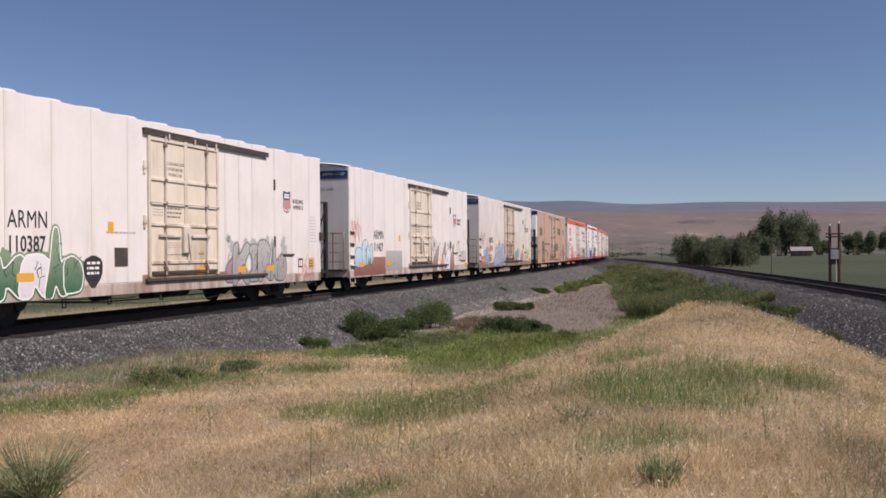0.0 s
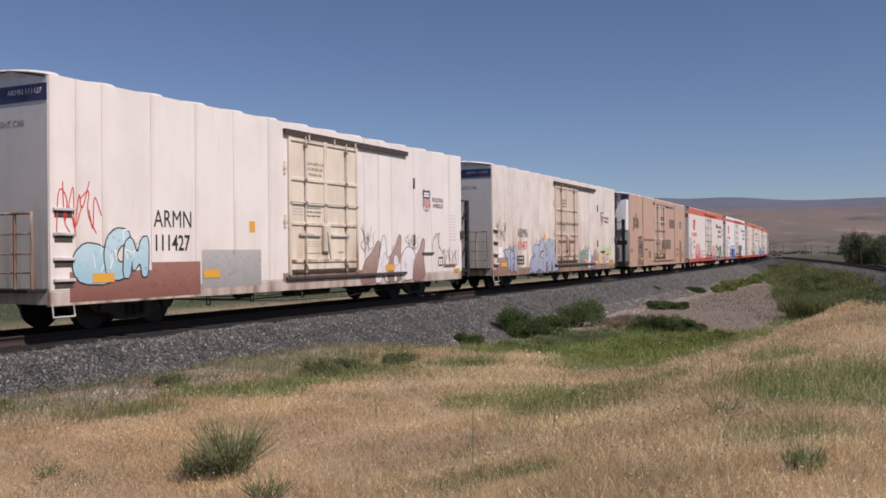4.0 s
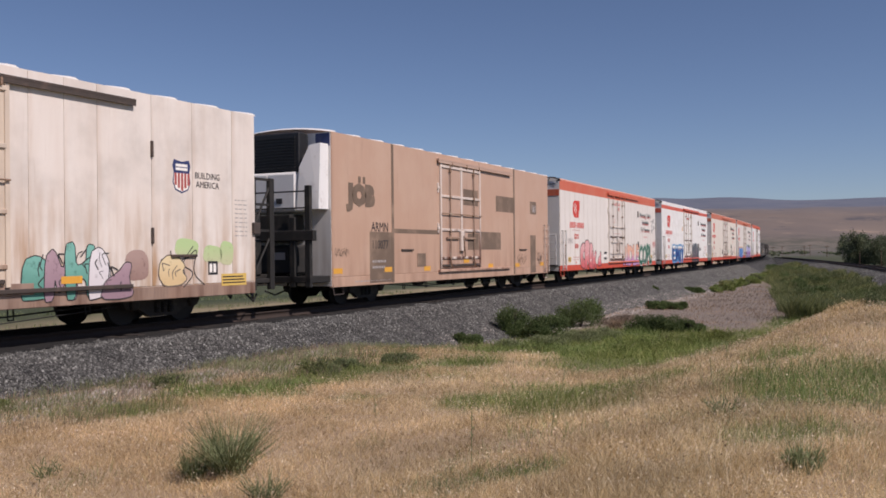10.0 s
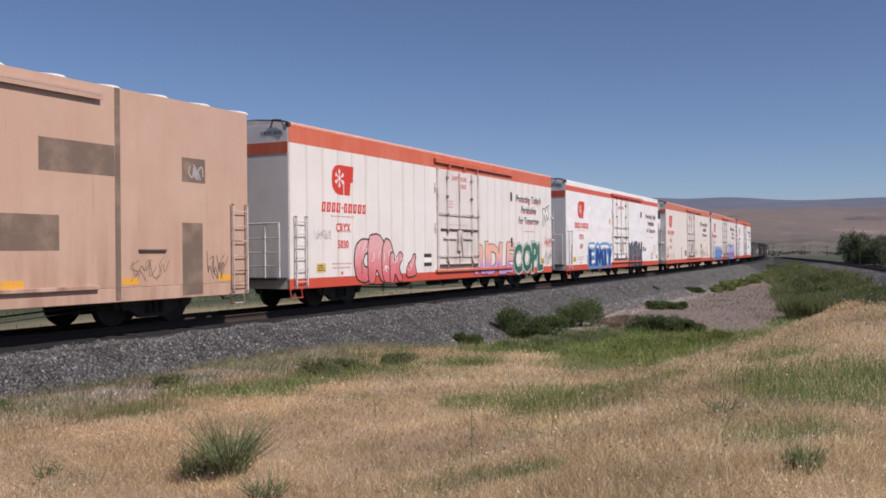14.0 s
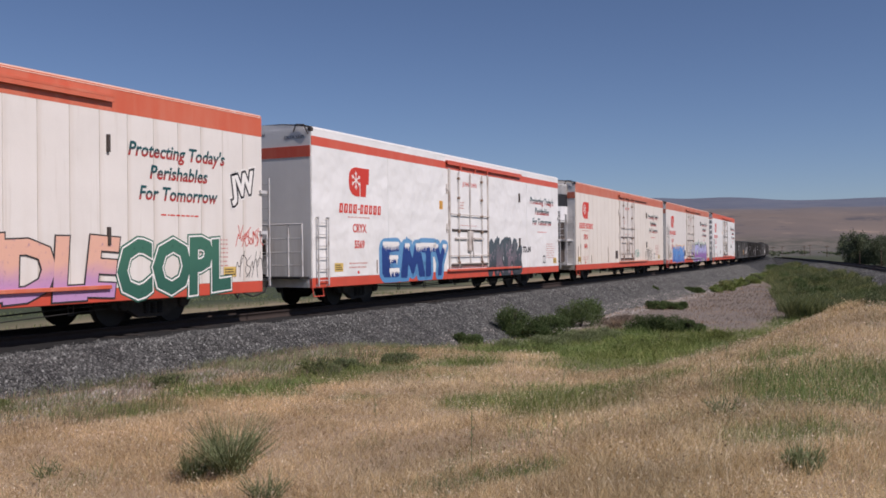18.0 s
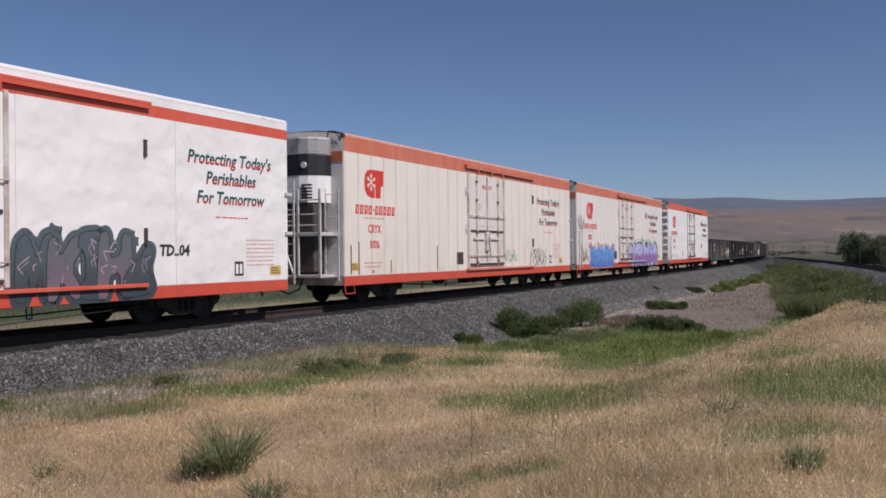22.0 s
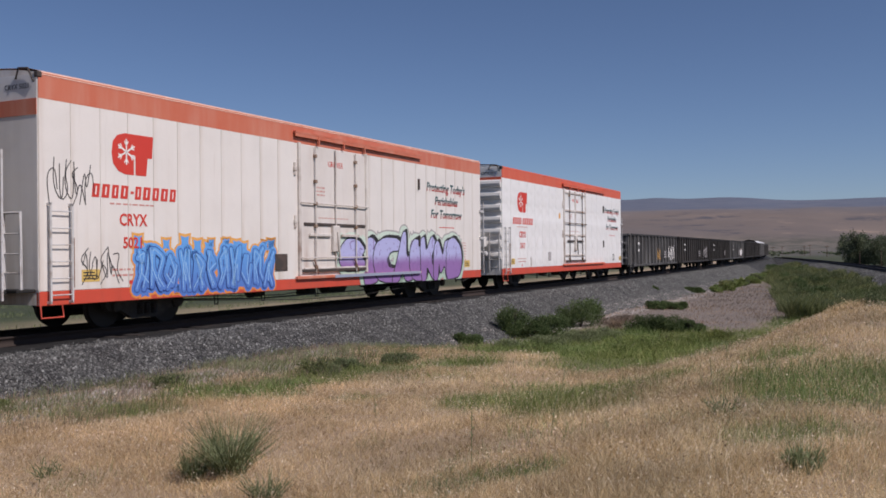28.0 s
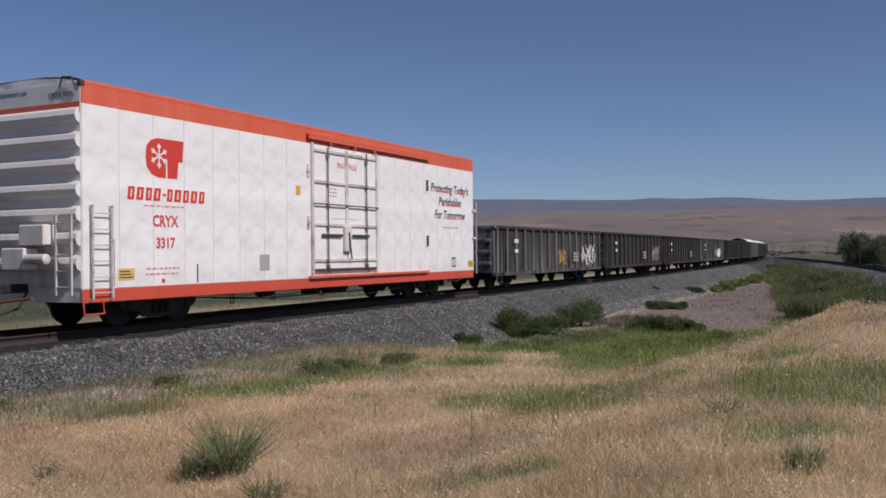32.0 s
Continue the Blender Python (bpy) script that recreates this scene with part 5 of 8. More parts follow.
badge = part("painted_badge", slab(bmesh.new(), [(5.32 + 0.34 * a, 1.12 + 0.42 * b) for a, b in rounded([(-1, 0.7), (0, 1), (1, 0.7), (0.95, -0.2), (0, -1), (-0.95, -0.2)], 0.2, 1)], -1.606), INK, car_a, "round black painted badge")
bars(badge, 5.1, 5.55, 1.05, 1.4, 3, PALE, 5, y=-1.609, fill=0.5)
scrawl(car_a, 16.0, 17.2, 0.7, 1.5, 6, RED_INK, 3)
placard(car_a, 16.8, 1.0, 0.4, 0.36)
for x in (2.9, 11.9, 13.7, 9.6):
    plate(car_a, "amber_reflector", x, x + 0.5, 0.98, 1.16, AMBER, -1.6145 if x != 9.6 else -1.636)
part("vent_grille", boxes((6.1, 6.6, -1.615, -1.595, 1.25, 1.7)), DARK_STEEL, car_a)
bars(car_a, 5.8, 7.0, 2.02, 2.1, 1, GREY_INK, 8)

car_b = armn_full(-83.6, 17.85, WHITE_A, "111427", "white refrigerator car with brown and blue graffiti")
mural(car_b, (("blob", 0.5, 1.6, 0.95, 1.75), ("c", 1.3, 2.0, 1.0, 2.05), ("n", 1.8, 2.5, 1.05, 1.9)), 1.0, 2.0, SKYB, INK, "pale blue graffiti with black outlines", 21, 0.03, None, inner=PALE)
mural(car_b, (("wedge", 11.0, 12.2, 0.62, 1.75), ("spike", 11.75, 12.9, 0.62, 1.95, PINKW), ("wedge", 12.5, 13.5, 0.62, 1.95), ("n", 12.9, 13.6, 0.62, 1.5, PINKW), ("blob", 13.35, 14.45, 0.66, 1.7, PINKW), ("wedge", 14.15, 15.05, 0.62, 1.85)), 0.62, 1.9,
      BROWN, STENCIL, "white and brown graffiti with tall spikes", 22, 0.03, None, inner=BROWN)
scrawl(car_b, 0.15, 1.1, 1.9, 3.05, 23, RED_INK, 3, 0.035)
plate(car_b, "painted_patch", 0.45, 2.6, 0.62, 1.2, MAROON, -1.6025)
plate(car_b, "painted_patch", 2.6, 4.1, 0.62, 1.36, MAROON, -1.6025)
plate(car_b, "painted_patch", 4.15, 6.3, 0.75, 1.62, SILVER, -1.6025)
scrawl(car_b, 16.2, 17.5, 1.0, 1.75, 24, INK, 4)
scrawl(car_b, 15.55, 16.1, 1.45, 2.3, 25, INK, 1, 0.035)
scrawl(car_b, 10.9, 11.6, 1.55, 2.35, 26, INK, 2)
scrawl(car_b, 13.6, 14.4, 1.6, 2.2, 27, INK, 2)
for x in (1.0, 4.2, 12.4):
    plate(car_b, "amber_reflector", x, x + 0.55, 0.98, 1.16, AMBER, -1.6145)
plate(car_b, "amber_reflector", 16.4, 17.3, 1.0, 1.1, RUST, -1.6145)
placard(car_b, 17.2, 0.75, 0.5, 0.2)

car_c = armn_full(-62.9, 17.7, WHITE_C, "111457", "rust-stained white refrigerator car with silver graffiti", DOOR_C, BAR_C, SILL_C)
mural(car_c, (("tee", 1.17, 1.85, 0.74, 1.78), ("eff", 1.83, 2.22, 0.66, 1.62), ("pee", 2.19, 2.66, 0.68, 1.82)), 0.66, 1.8, LILAC, INK, "grey-blue graffiti letters with black outlines", 31, 0.022, None, smooth=0, drop=(-0.04, -0.03))
scrawl(car_c, 1.5, 2.3, 1.5, 1.95, 39, DEEP_GREY, 1, 0.03)
mural(car_c, (("wedge", 4.05, 5.0, 0.62, 1.5), ("zed", 4.2, 5.95, 0.6, 2.1), ("fang", 5.7, 6.75, 0.6, 2.0), ("claw", 6.5, 7.4, 0.6, 2.1), ("wedge", 7.05, 7.85, 0.62, 1.75)), 0.6, 2.0,
      LILAC, INK, "grey-blue graffiti with black outlines", 33, 0.026, LILAC, 0.12, DEEP_GREY, smooth=0, drop=(0.07, -0.05))
mural(car_c, (("d", 11.0, 11.75, 0.7, 1.5), ("n", 11.5, 12.3, 0.66, 1.65, MAUVE), ("h", 12.0, 12.75, 0.66, 1.72), ("d", 12.55, 13.1, 0.66, 1.68, PINKW), ("wedge", 12.85, 13.75, 0.64, 1.3, MAUVE)), 0.66, 1.6,
      TURQ, INK, "turquoise and mauve graffiti with thin black outlines", 34, 0.022, None, inner=INK)
mural(car_c, (("blob", 14.45, 15.3, 0.85, 1.5),), 0.85, 1.5, PALE_YELLOW, STENCIL, "small yellow graffiti figure with a brown outline", 38, 0.03, None, inner=STENCIL)
part("painted_patch", slab(bmesh.new(), rounded([(13.5, 0.98), (13.5, 1.5), (13.7, 1.62), (14.0, 1.62), (14.15, 1.45), (14.15, 1.0)], 0.2, 2), -1.604), BROWN, car_c)
for x0, x1, z0, z1 in ((14.9, 15.7, 1.5, 1.9), (15.8, 16.5, 1.35, 1.75), (16.35, 16.9, 1.3, 1.85)):
    part("painted_patch", slab(bmesh.new(), rounded([(x0, z0), (x0 + 0.1, z1), (x1, z1 - 0.08), (x1 - 0.05, z0 - 0.06)], 0.2, 2), -1.604), LIME, car_c)
plate(car_c, "painted_patch", 0.4, 2.6, 0.62, 1.3, BROWN, -1.6025)
scrawl(car_c, 14.6, 15.6, 0.8, 1.7, 35, INK, 2, 0.04)
scrawl(car_c, 0.35, 1.3, 1.95, 2.9, 36, DARK_STEEL, 3, 0.03)
plate(car_c, "amber_reflector", 0.82, 1.47, 0.93, 1.09, AMBER, -1.6145)
plate(car_c, "amber_reflector", 11.9, 12.4, 0.98, 1.12, AMBER, -1.6145)
plate(car_c, "data_panel", 2.55, 3.4, 0.98, 1.36, DARK_STEEL, -1.605)
write("data_line", "LD LMT 164600", 2.975, 1.21, 0.085, PALE, car_c, y=-1.61, wide=0.86)
write("data_line", "LT WT 91800", 2.975, 1.04, 0.085, PALE, car_c, y=-1.61, wide=0.86)
plate(car_c, "paper_label", 0.58, 0.98, 1.29, 1.71, PALE)
placard(car_c, 16.45, 0.78, 0.9, 0.28)

# the tan car with the modern cooling unit
car_d = start_car("refrigerator_car", "faded tan refrigerator car with dark paint patches", "freight car", -41.8, "refrigerator cars of the train")
L = 17.75
part("body", body_mesh(L, 0.6, 4.9, 5.04), TAN, car_d)
gear(car_d, -41.8, L, (2.6, L - 2.6))
couplers(car_d, L, 1.5, 0.9)
under_gear(car_d, L)
side_panels(car_d, (0.0, 3.46, 6.75), 0.86, 4.9, TAN)
side_panels(car_d, (10.15, 13.65, L), 0.86, 4.9, TAN)
part("door_surround", boxes((6.76, 10.14, -1.594, -1.587, 0.86, 4.9)), TAN, car_d)
side_sill(car_d, L, TAN, 0.56, 0.85)
roof(car_d, L, 4.9, 5.04, ROOF_WHITE, 13)
door(car_d, 6.78, 10.12, TAN_DOOR, TAN_BAR, TAN_DOOR, "bars", 13.2, ROD)
scrawl(car_d, 15.72, 16.1, 3.2, 3.55, 44, GREY_INK, 2, 0.06)
for x in (3.46, 13.65):
    part("cap_strip", boxes((x - 0.07, x + 0.07, -1.612, -1.59, 0.6, 4.9), bevel=0.006), PATCH, car_d)
for x0, x1, z0, z1 in ((2.05, 3.39, 0.62, 2.15), (3.54, 6.7, 2.13, 2.27), (11.75, 13.57, 3.1, 3.72), (10.16, 12.2, 1.61, 2.28), (15.5, 16.15, 0.62, 2.22), (15.5, 16.25, 3.12, 3.66)):
    plate(car_d, "paint_patch", x0, x1, z0, z1, PATCH, -1.603)
for x0, x1, z0, z1 in ((8.65, 9.95, 3.5, 3.8), (8.65, 9.95, 3.22, 3.40), (9.0, 10.0, 1.6, 2.2)):
    plate(car_d, "paint_patch", x0, x1, z0, z1, PATCH, -1.633)
write("ghost_letters", "JOB", 1.6, 2.95, 0.55, PATCH, car_d, label="faded brown painted letters", bold=0.075, wide=1.15)
for x in (1.42, 1.68):
    plate(car_d, "paint_patch", x, x + 0.14, 3.55, 3.75, PATCH)
write("reporting_mark", "ARMN", 2.66, 2.16, 0.3, INK, car_d, wide=0.9)
write("car_number", "110077", 2.66, 1.64, 0.28, INK, car_d, wide=0.88)
bars(car_d, 2.2, 3.0, 1.0, 1.35, 2, GREY_INK, 9, y=-1.606, fill=0.4)
for x, z in ((0.06, 0.94), (2.92, 0.93), (5.56, 0.91), (10.94, 0.92), (13.75, 0.9), (16.66, 0.9)):
    plate(car_d, "amber_reflector", x, x + 0.47, z, z + 0.15, AMBER)
plate(car_d, "amber_reflector", 8.64, 9.11, 1.13, 1.27, AMBER, -1.634)
part("vent_grille", boxes((5.08, 5.67, -1.612, -1.595, 1.06, 1.49)), PATCH, car_d)
for x in (3.99, 14.2):
    part("grab_iron", boxes((x, x + 0.78, -1.65, -1.59, 1.58, 1.63), bevel=0.008), DARK_STEEL, car_d)
scrawl(car_d, 0.14, 0.8, 1.42, 1.68, 41, PATCH, 4)
scrawl(car_d, 13.9, 14.9, 0.98, 1.5, 42, PATCH, 3)
scrawl(car_d, 16.3, 16.9, 0.95, 1.6, 43, DARK_STEEL, 3)
bars(car_d, 1.2, 3.3, 0.66, 0.72, 1, GREY_INK, 4)
ladder(car_d, 17.1, 17.65, 0.6, 2.7, 6, TAN_BAR)
stirrup(car_d, 17.1, TAN_BAR)
stirrup(car_d, 0.05, DARK_STEEL)
part("end_wall", boxes((-0.014, -0.001, -1.58, 1.58, 0.6, 4.88)), END_GREY, car_d)
for y0, y1 in ((-1.56, -1.1), (1.2, 1.54)):
    part("end_badge", boxes((-0.024, -0.014, y0, y1, 4.5, 4.86)), NAVY, car_d)
UNIT_WHITE = plain("white_unit_cowl", (0.78, 0.77, 0.76), 0.4, vary=0.05, dirt=(0.45, 0.40, 0.36), dirt_amount=0.2)
UNIT_BLACK = plain("black_louvre", (0.018, 0.018, 0.02), 0.5, vary=0.2)
unit = part("cooling_unit", boxes((-0.55, -0.015, -0.80, 1.1, 2.68, 3.78), bevel=0.05), UNIT_WHITE, car_d, "white cooling unit with a black louvred top")
part("louvre_housing", boxes((-0.45, -0.02, -0.85, 1.1, 3.80, 4.88), bevel=0.03), UNIT_BLACK, unit)
for k in range(11):
    part("louvre_slat", boxes((-0.5, -0.42, -0.72, 1.02, 3.9 + 0.082 * k, 3.94 + 0.082 * k)), UNIT_BLACK, unit)
bm = bmesh.new()
a = [bm.verts.new(p) for p in ((-0.56, -0.82, 2.72), (-0.5, -1.5, 2.74), (-0.42, -1.52, 4.55), (-0.48, -1.2, 4.5), (-0.54, -0.9, 3.9))]
b = [bm.verts.new((-0.02, v.co.y, v.co.z)) for v in a]
bm.faces.new(a)
bm.faces.new(b[::-1])
for i in range(5):
    bm.faces.new((a[i], b[i], b[(i + 1) % 5], a[(i + 1) % 5]))
part("cowl_wing", bm, UNIT_WHITE, unit)
for y0, y1 in ((-0.75, 0.12), (0.16, 1.0)):
    part("unit_door", boxes((-0.575, -0.545, y0, y1, 2.75, 3.72), bevel=0.012), UNIT_WHITE, unit)
part("unit_display", boxes((-0.59, -0.57, -0.35, -0.15, 2.9, 3.05)), INK, unit)
frame_d = part("unit_frame", boxes((-1.0, -0.82, -1.65, 1.65, 1.86, 2.14), (-0.98, -0.02, -1.55, 1.55, 0.72, 0.9), bevel=0.015), BLACK, car_d)
for y in (-1.45, -0.95, 0.9, 1.35):
    part("frame_post", boxes((-0.98, -0.86, y - 0.09, y + 0.09, 0.6, 3.35 if abs(y) > 1.0 else 2.5), bevel=0.015), BLACK, frame_d)
part("frame_rail", tubes([(-0.92, -1.4, 3.2), (-0.92, 1.4, 3.2)], [(-0.92, -1.4, 2.75), (-0.92, 1.4, 2.75)], rad=0.022), BLACK, frame_d)
part("fuel_tank", boxes((-0.8, -0.05, -1.0, 1.0, 0.95, 1.75), bevel=0.06), BLACK, frame_d)
part("equipment_box", boxes((-0.7, -0.03, -0.7, 0.9, 1.85, 2.6), bevel=0.03), BLACK, frame_d)
part("equipment_label", boxes((-0.815, -0.805, -0.6, -0.25, 1.35, 1.55)), GREY_INK, frame_d)


# ---- the long white cars with red bands ----
SCRIPT = spray("script_ink", (0.40, 0.05, 0.045), (0.015, 0.085, 0.095), 0.02, 0.16)


# orange made pale to paint the lit highlight along the roof edge
LIT_ORANGE = plain("lit_orange_roof", (0.70, 0.42, 0.32), 0.6, vary=0.12, dirt=(0.75, 0.62, 0.54))


def script_lines(car, x):
    """The three lines of script, red that fades to teal."""
    for text, dx, z in (("Protecting Today's", 0.0, 3.58), ("Perishables", 0.0, 3.13), ("For Tomorrow", 0.0, 2.68)):
        h = 0.30
        wide = {"Protecting Today's": 0.96, "Perishables": 0.97, "For Tomorrow": 0.94}[text]
        line = write("script_line", text, x + dx, z, h, SCRIPT, car, y=-1.606, shear=0.22, wide=wide, bold=0.009)
        tagged(line, "slanted teal and red script", kind="stuff")
    bars(car, x - 0.55, x + 0.65, 2.34, 2.40, 1, RED_INK, 2)


def cryo_car(s, L, paint, band, band_z, number, label, seam, emblem_x, door_x, text_x, near="rail", roof_paint=None, style="rods", word=None, trucks=3.2):
    car = start_car("refrigerator_car", label, "freight car", s, "refrigerator cars of the train")
    eave = 4.9
    part("body", body_mesh(L, 0.6, eave, 5.04), paint, car)
    gear(car, s, L, (trucks, L - trucks))
    couplers(car, L, 0.9, 0.9)
    under_gear(car, L)
    low, high = band_z
    n0 = max(1, round((door_x - 0.15) / seam))
    n1 = max(1, round((L - door_x - 3.6) / seam))
    side_panels(car, [(door_x - 0.15) * k / n0 for k in range(n0 + 1)], 0.86, low, paint)
    side_panels(car, [door_x + 3.6 + (L - door_x - 3.6) * k / n1 for k in range(n1 + 1)], 0.86, low, paint)
    part("door_surround", boxes((door_x - 0.15, door_x + 3.6, -1.594, -1.587, 0.86, low)), paint, car)
    part("side_band", boxes((0, L, -1.602, -1.587, low, high)), band, car)
    if high < eave - 0.05:
        part("eave_strip", boxes((0, L, -1.602, -1.587, high, eave)), paint, car)
        top = paint
    else:
        top = band
    bm = bmesh.new()
    vs = []
    for x in (0.02, L - 0.02):
        vs.append([bm.verts.new((x, y, z)) for y, z in ((-1.608, eave - 0.04), (-1.585, eave + 0.03), (-1.35, eave + 0.09), (-0.6, eave + 0.155), (0.6, eave + 0.155), (1.35, eave + 0.09), (1.61, eave + 0.01))])
    for k in range(6):
        bm.faces.new((vs[0][k], vs[0][k + 1], vs[1][k + 1], vs[1][k]))
    part("roof_sheet", bm, roof_paint or (ROOF_WHITE if top is paint else LIT_ORANGE), car)
    part("corner_cap", boxes((-0.03, 0.08, -1.622, -1.50, eave - 0.10, eave + 0.02), bevel=0.02), DARK_STEEL, car)
    side_sill(car, L, SILL_RED, 0.58, 0.85)
    door(car, door_x, door_x + 3.4, paint if paint is COOL_F else DOOR_W, ROD_W, band, style, door_x + 6.85, DARK_STEEL if style == "bars" else ROD_W, ROD, low - 0.02)
    part("end_wall", boxes((-0.012, -0.001, -1.575, 1.575, 0.88, 4.88)), END_GREY, car)
    if near != "ribs":
        part("end_band", boxes((-0.024, -0.013, -1.575, 1.575, 4.12, 4.42)), band, car)
    for y, z, h, t in ((-1.05, 4.62, 0.10, "CRYX " + number), (0.35, 4.74, 0.07, "EXCESS HEIGHT CAR")):
        ob = tagged(write("end_number", t, 0, 0, h, INK, car), kind="stuff")
        ob.matrix_basis = pose(-0.016, y, z, 0, 0, -90)
    part("roof_hoop", tubes([(-0.04, -1.52, 4.72), (-0.06, -1.4, 4.98), (-0.06, -1.15, 5.0), (-0.04, -1.05, 4.8)], rad=0.018), DARK_STEEL, car)
    if near != "unit":
        ladder(car, 0.16, 0.7, 0.62, 2.5, 6, GALV)
    else:
        for x in (0.32, 5.9):
            plate(car, "seam_strip", x, x + 0.05, 0.9, 1.75, RUST, -1.612, 0.01)
    stirrup(car, 0.02, SILL_RED)
    for z in (2.0, 3.0):
        part("far_bracket", boxes((L - 0.12, L + 0.14, -1.66, -1.52, z, z + 0.08)), GALV, car)
    end_ladder(car, L + 0.3, -1.6, -1.12, 0.72, 3.4, 9, GALV)
    end_ladder(car, L + 0.3, 1.1, 1.58, 0.72, 3.4, 9, GALV)
    part("far_walk", boxes((L, L + 0.45, -1.5, 1.5, 0.84, 0.9)), BLACK, car)
    x = emblem_x
    flake_emblem(car, x, x + 1.15, 3.16, 4.0, RED_INK)
    name_blocks(car, x - 0.52, x + 1.86, 2.66, 2.93, RED_INK)
    bars(car, x - 0.05, x + 1.2, 2.52, 2.58, 1, FADE_RED, 5)
    write("reporting_mark", "CRYX", x + 0.57, 2.12, 0.25, RED_INK, car, wide=0.85, bold=0.008)
    write("car_number", number, x + 0.57, 1.66, 0.23, RED_INK, car, wide=0.9, bold=0.008)
    bars(car, x, x + 1.0, 1.05, 1.28, 2, FADE_RED, 6, fill=0.35)
    plate(car, "red_mark", x + 0.45, x + 0.55, 0.92, 1.0, RED_INK)
    placard(car, x - 0.78, 1.0)
    plate(car, "seam_strip", 0.76, 0.80, 0.9, 1.85, RUST, -1.612, 0.01)
    plate(car, "seam_strip", x + 1.55, x + 1.59, 0.9, 1.3, RUST, -1.612, 0.01)
    for z in (3.75, 1.9):
        part("door_stop", boxes((door_x + 6.7, door_x + 6.77, -1.66, -1.59, z - 0.18, z + 0.18), bevel=0.01), DARK_STEEL, car)
    script_lines(car, text_x)
    if word:
        write("door_lettering", word, door_x + 1.75, 3.9, 0.16, RED_INK, car, y=-1.634, wide=0.9)
    bars(car, door_x + 0.75, door_x + 1.2, 3.05, 3.35, 3, FADE_RED, 9, y=-1.633, fill=0.4)
    bars(car, door_x + 0.9, door_x + 2.4, 2.46, 2.5, 1, FADE_RED, 10, y=-1.633)
    if near != "ribs":
        bars(car, text_x + 0.55, text_x + 1.6, 1.2, 1.9, 7, FADE_RED, 12, fill=0.3)
    part("data_panel", slab(bmesh.new(), [(text_x + 0.1, 1.0), (text_x + 0.42, 1.0), (text_x + 0.42, 1.34), (text_x + 0.1, 1.34)], -1.604), INK, car)
    for dx in (0.14, 0.28):
        plate(car, "data_bar", text_x + dx, text_x + dx + 0.09, 1.05, 1.28, PALE, -1.607, 0.002)
    placard(car, text_x + 1.45, 0.98)
    if near == "rail":
        end_platform(car, GALV)
    return car


RED_GR = spray("red_pink_spray", (0.58, 0.12, 0.13), (0.66, 0.36, 0.36), 0.6, 1.8)
PINK_GR = spray("pink_lilac_spray", (0.46, 0.26, 0.46), (0.70, 0.40, 0.30), 0.15, 0.7)
GREEN_GR = spray("dark_green_spray", (0.035, 0.115, 0.085), (0.05, 0.15, 0.105), 0.1, 0.9)
BLUE_GR = spray("icy_blue_spray", (0.02, 0.045, 0.17), (0.025, 0.06, 0.22), 0.6, 1.9)
BLUE_CL = spray("mid_blue_spray", (0.09, 0.235, 0.44), (0.13, 0.30, 0.50), 0.5, 1.9)
GREY_GR = spray("grey_teal_spray", (0.05, 0.06, 0.07), (0.085, 0.11, 0.125), 0.6, 1.9)
DUSK = spray("dusky_mauve_spray", (0.17, 0.12, 0.145), (0.12, 0.13, 0.145), 0.6, 1.8)
WILD = spray("bright_blue_spray", (0.09, 0.18, 0.50), (0.13, 0.34, 0.70), 0.5, 1.8)
ORANGE_CL = spray("orange_spray", (0.68, 0.24, 0.06), (0.72, 0.36, 0.10), 0.5, 1.9)
PURPLE = spray("purple_spray", (0.27, 0.15, 0.36), (0.42, 0.42, 0.66), 1.15, 1.5)
VIOLET = plain("violet_spray", (0.20, 0.10, 0.30), 0.6, vary=0.2)
DEEP = plain("deep_blue_spray", (0.03, 0.06, 0.26), 0.5, vary=0.2)
ICE = plain("ice_blue_spray", (0.32, 0.52, 0.74), 0.5, vary=0.1)
MINT = spray("mint_spray", (0.40, 0.52, 0.42), (0.55, 0.64, 0.55), 0.6, 2.0)

car_e = cryo_car(-22.35, 20.2, COOL_E, ORANGE_E, (4.4, 4.9), "5030", "white refrigerator car with orange band, pink and green graffiti", 0.74, 2.0, 8.55, 17.3)
mural(car_e, (("c", 3.15, 4.2, 0.66, 1.9), ("r", 3.9, 5.05, 0.62, 2.0), ("blob", 4.75, 5.5, 0.62, 1.95), ("k", 5.25, 6.1, 0.6, 1.5), ("wedge", 6.3, 7.0, 0.75, 1.4)), 0.62, 1.95, RED_GR, INK, "red and pink graffiti with black outlines", 51, 0.05, None, inner=PALE)
painted_word("RIDLE", 11.65, 15.4, 0.74, 1.12, PINK_GR, INK, car_e, "pink and orange graffiti letter with a black outline", 0.075, 0.03, seed=3)
painted_word("COPL", 15.5, 19.0, 0.70, 1.2, GREEN_GR, PALE, car_e, "dark green graffiti letter with a white edge", 0.07, 0.035, seed=4, edge=GREEN_GR)
for name, material, back, bold in (("graffiti_letters", PALE, -1.611, 0.03), ("letter_outline", INK, -1.6085, 0.085), ("letter_edge", PALE, -1.606, 0.12)):
    o = write(name, "JW", 0, 0, 0.5, material, car_e, label="white graffiti initials edged in black" if bold == 0.03 else "", bold=bold, shear=0.1, wide=0.9)
    o.matrix_basis = pose(19.5, back, 2.95, 0, -14, 0)
scrawl(car_e, 19.2, 20.1, 1.7, 2.2, 54, RED_INK, 4, 0.03)
scrawl(car_e, 19.2, 20.1, 0.95, 1.6, 55, INK, 3)
scrawl(car_e, 1.15, 1.9, 1.9, 2.18, 56, GREY_INK, 4)
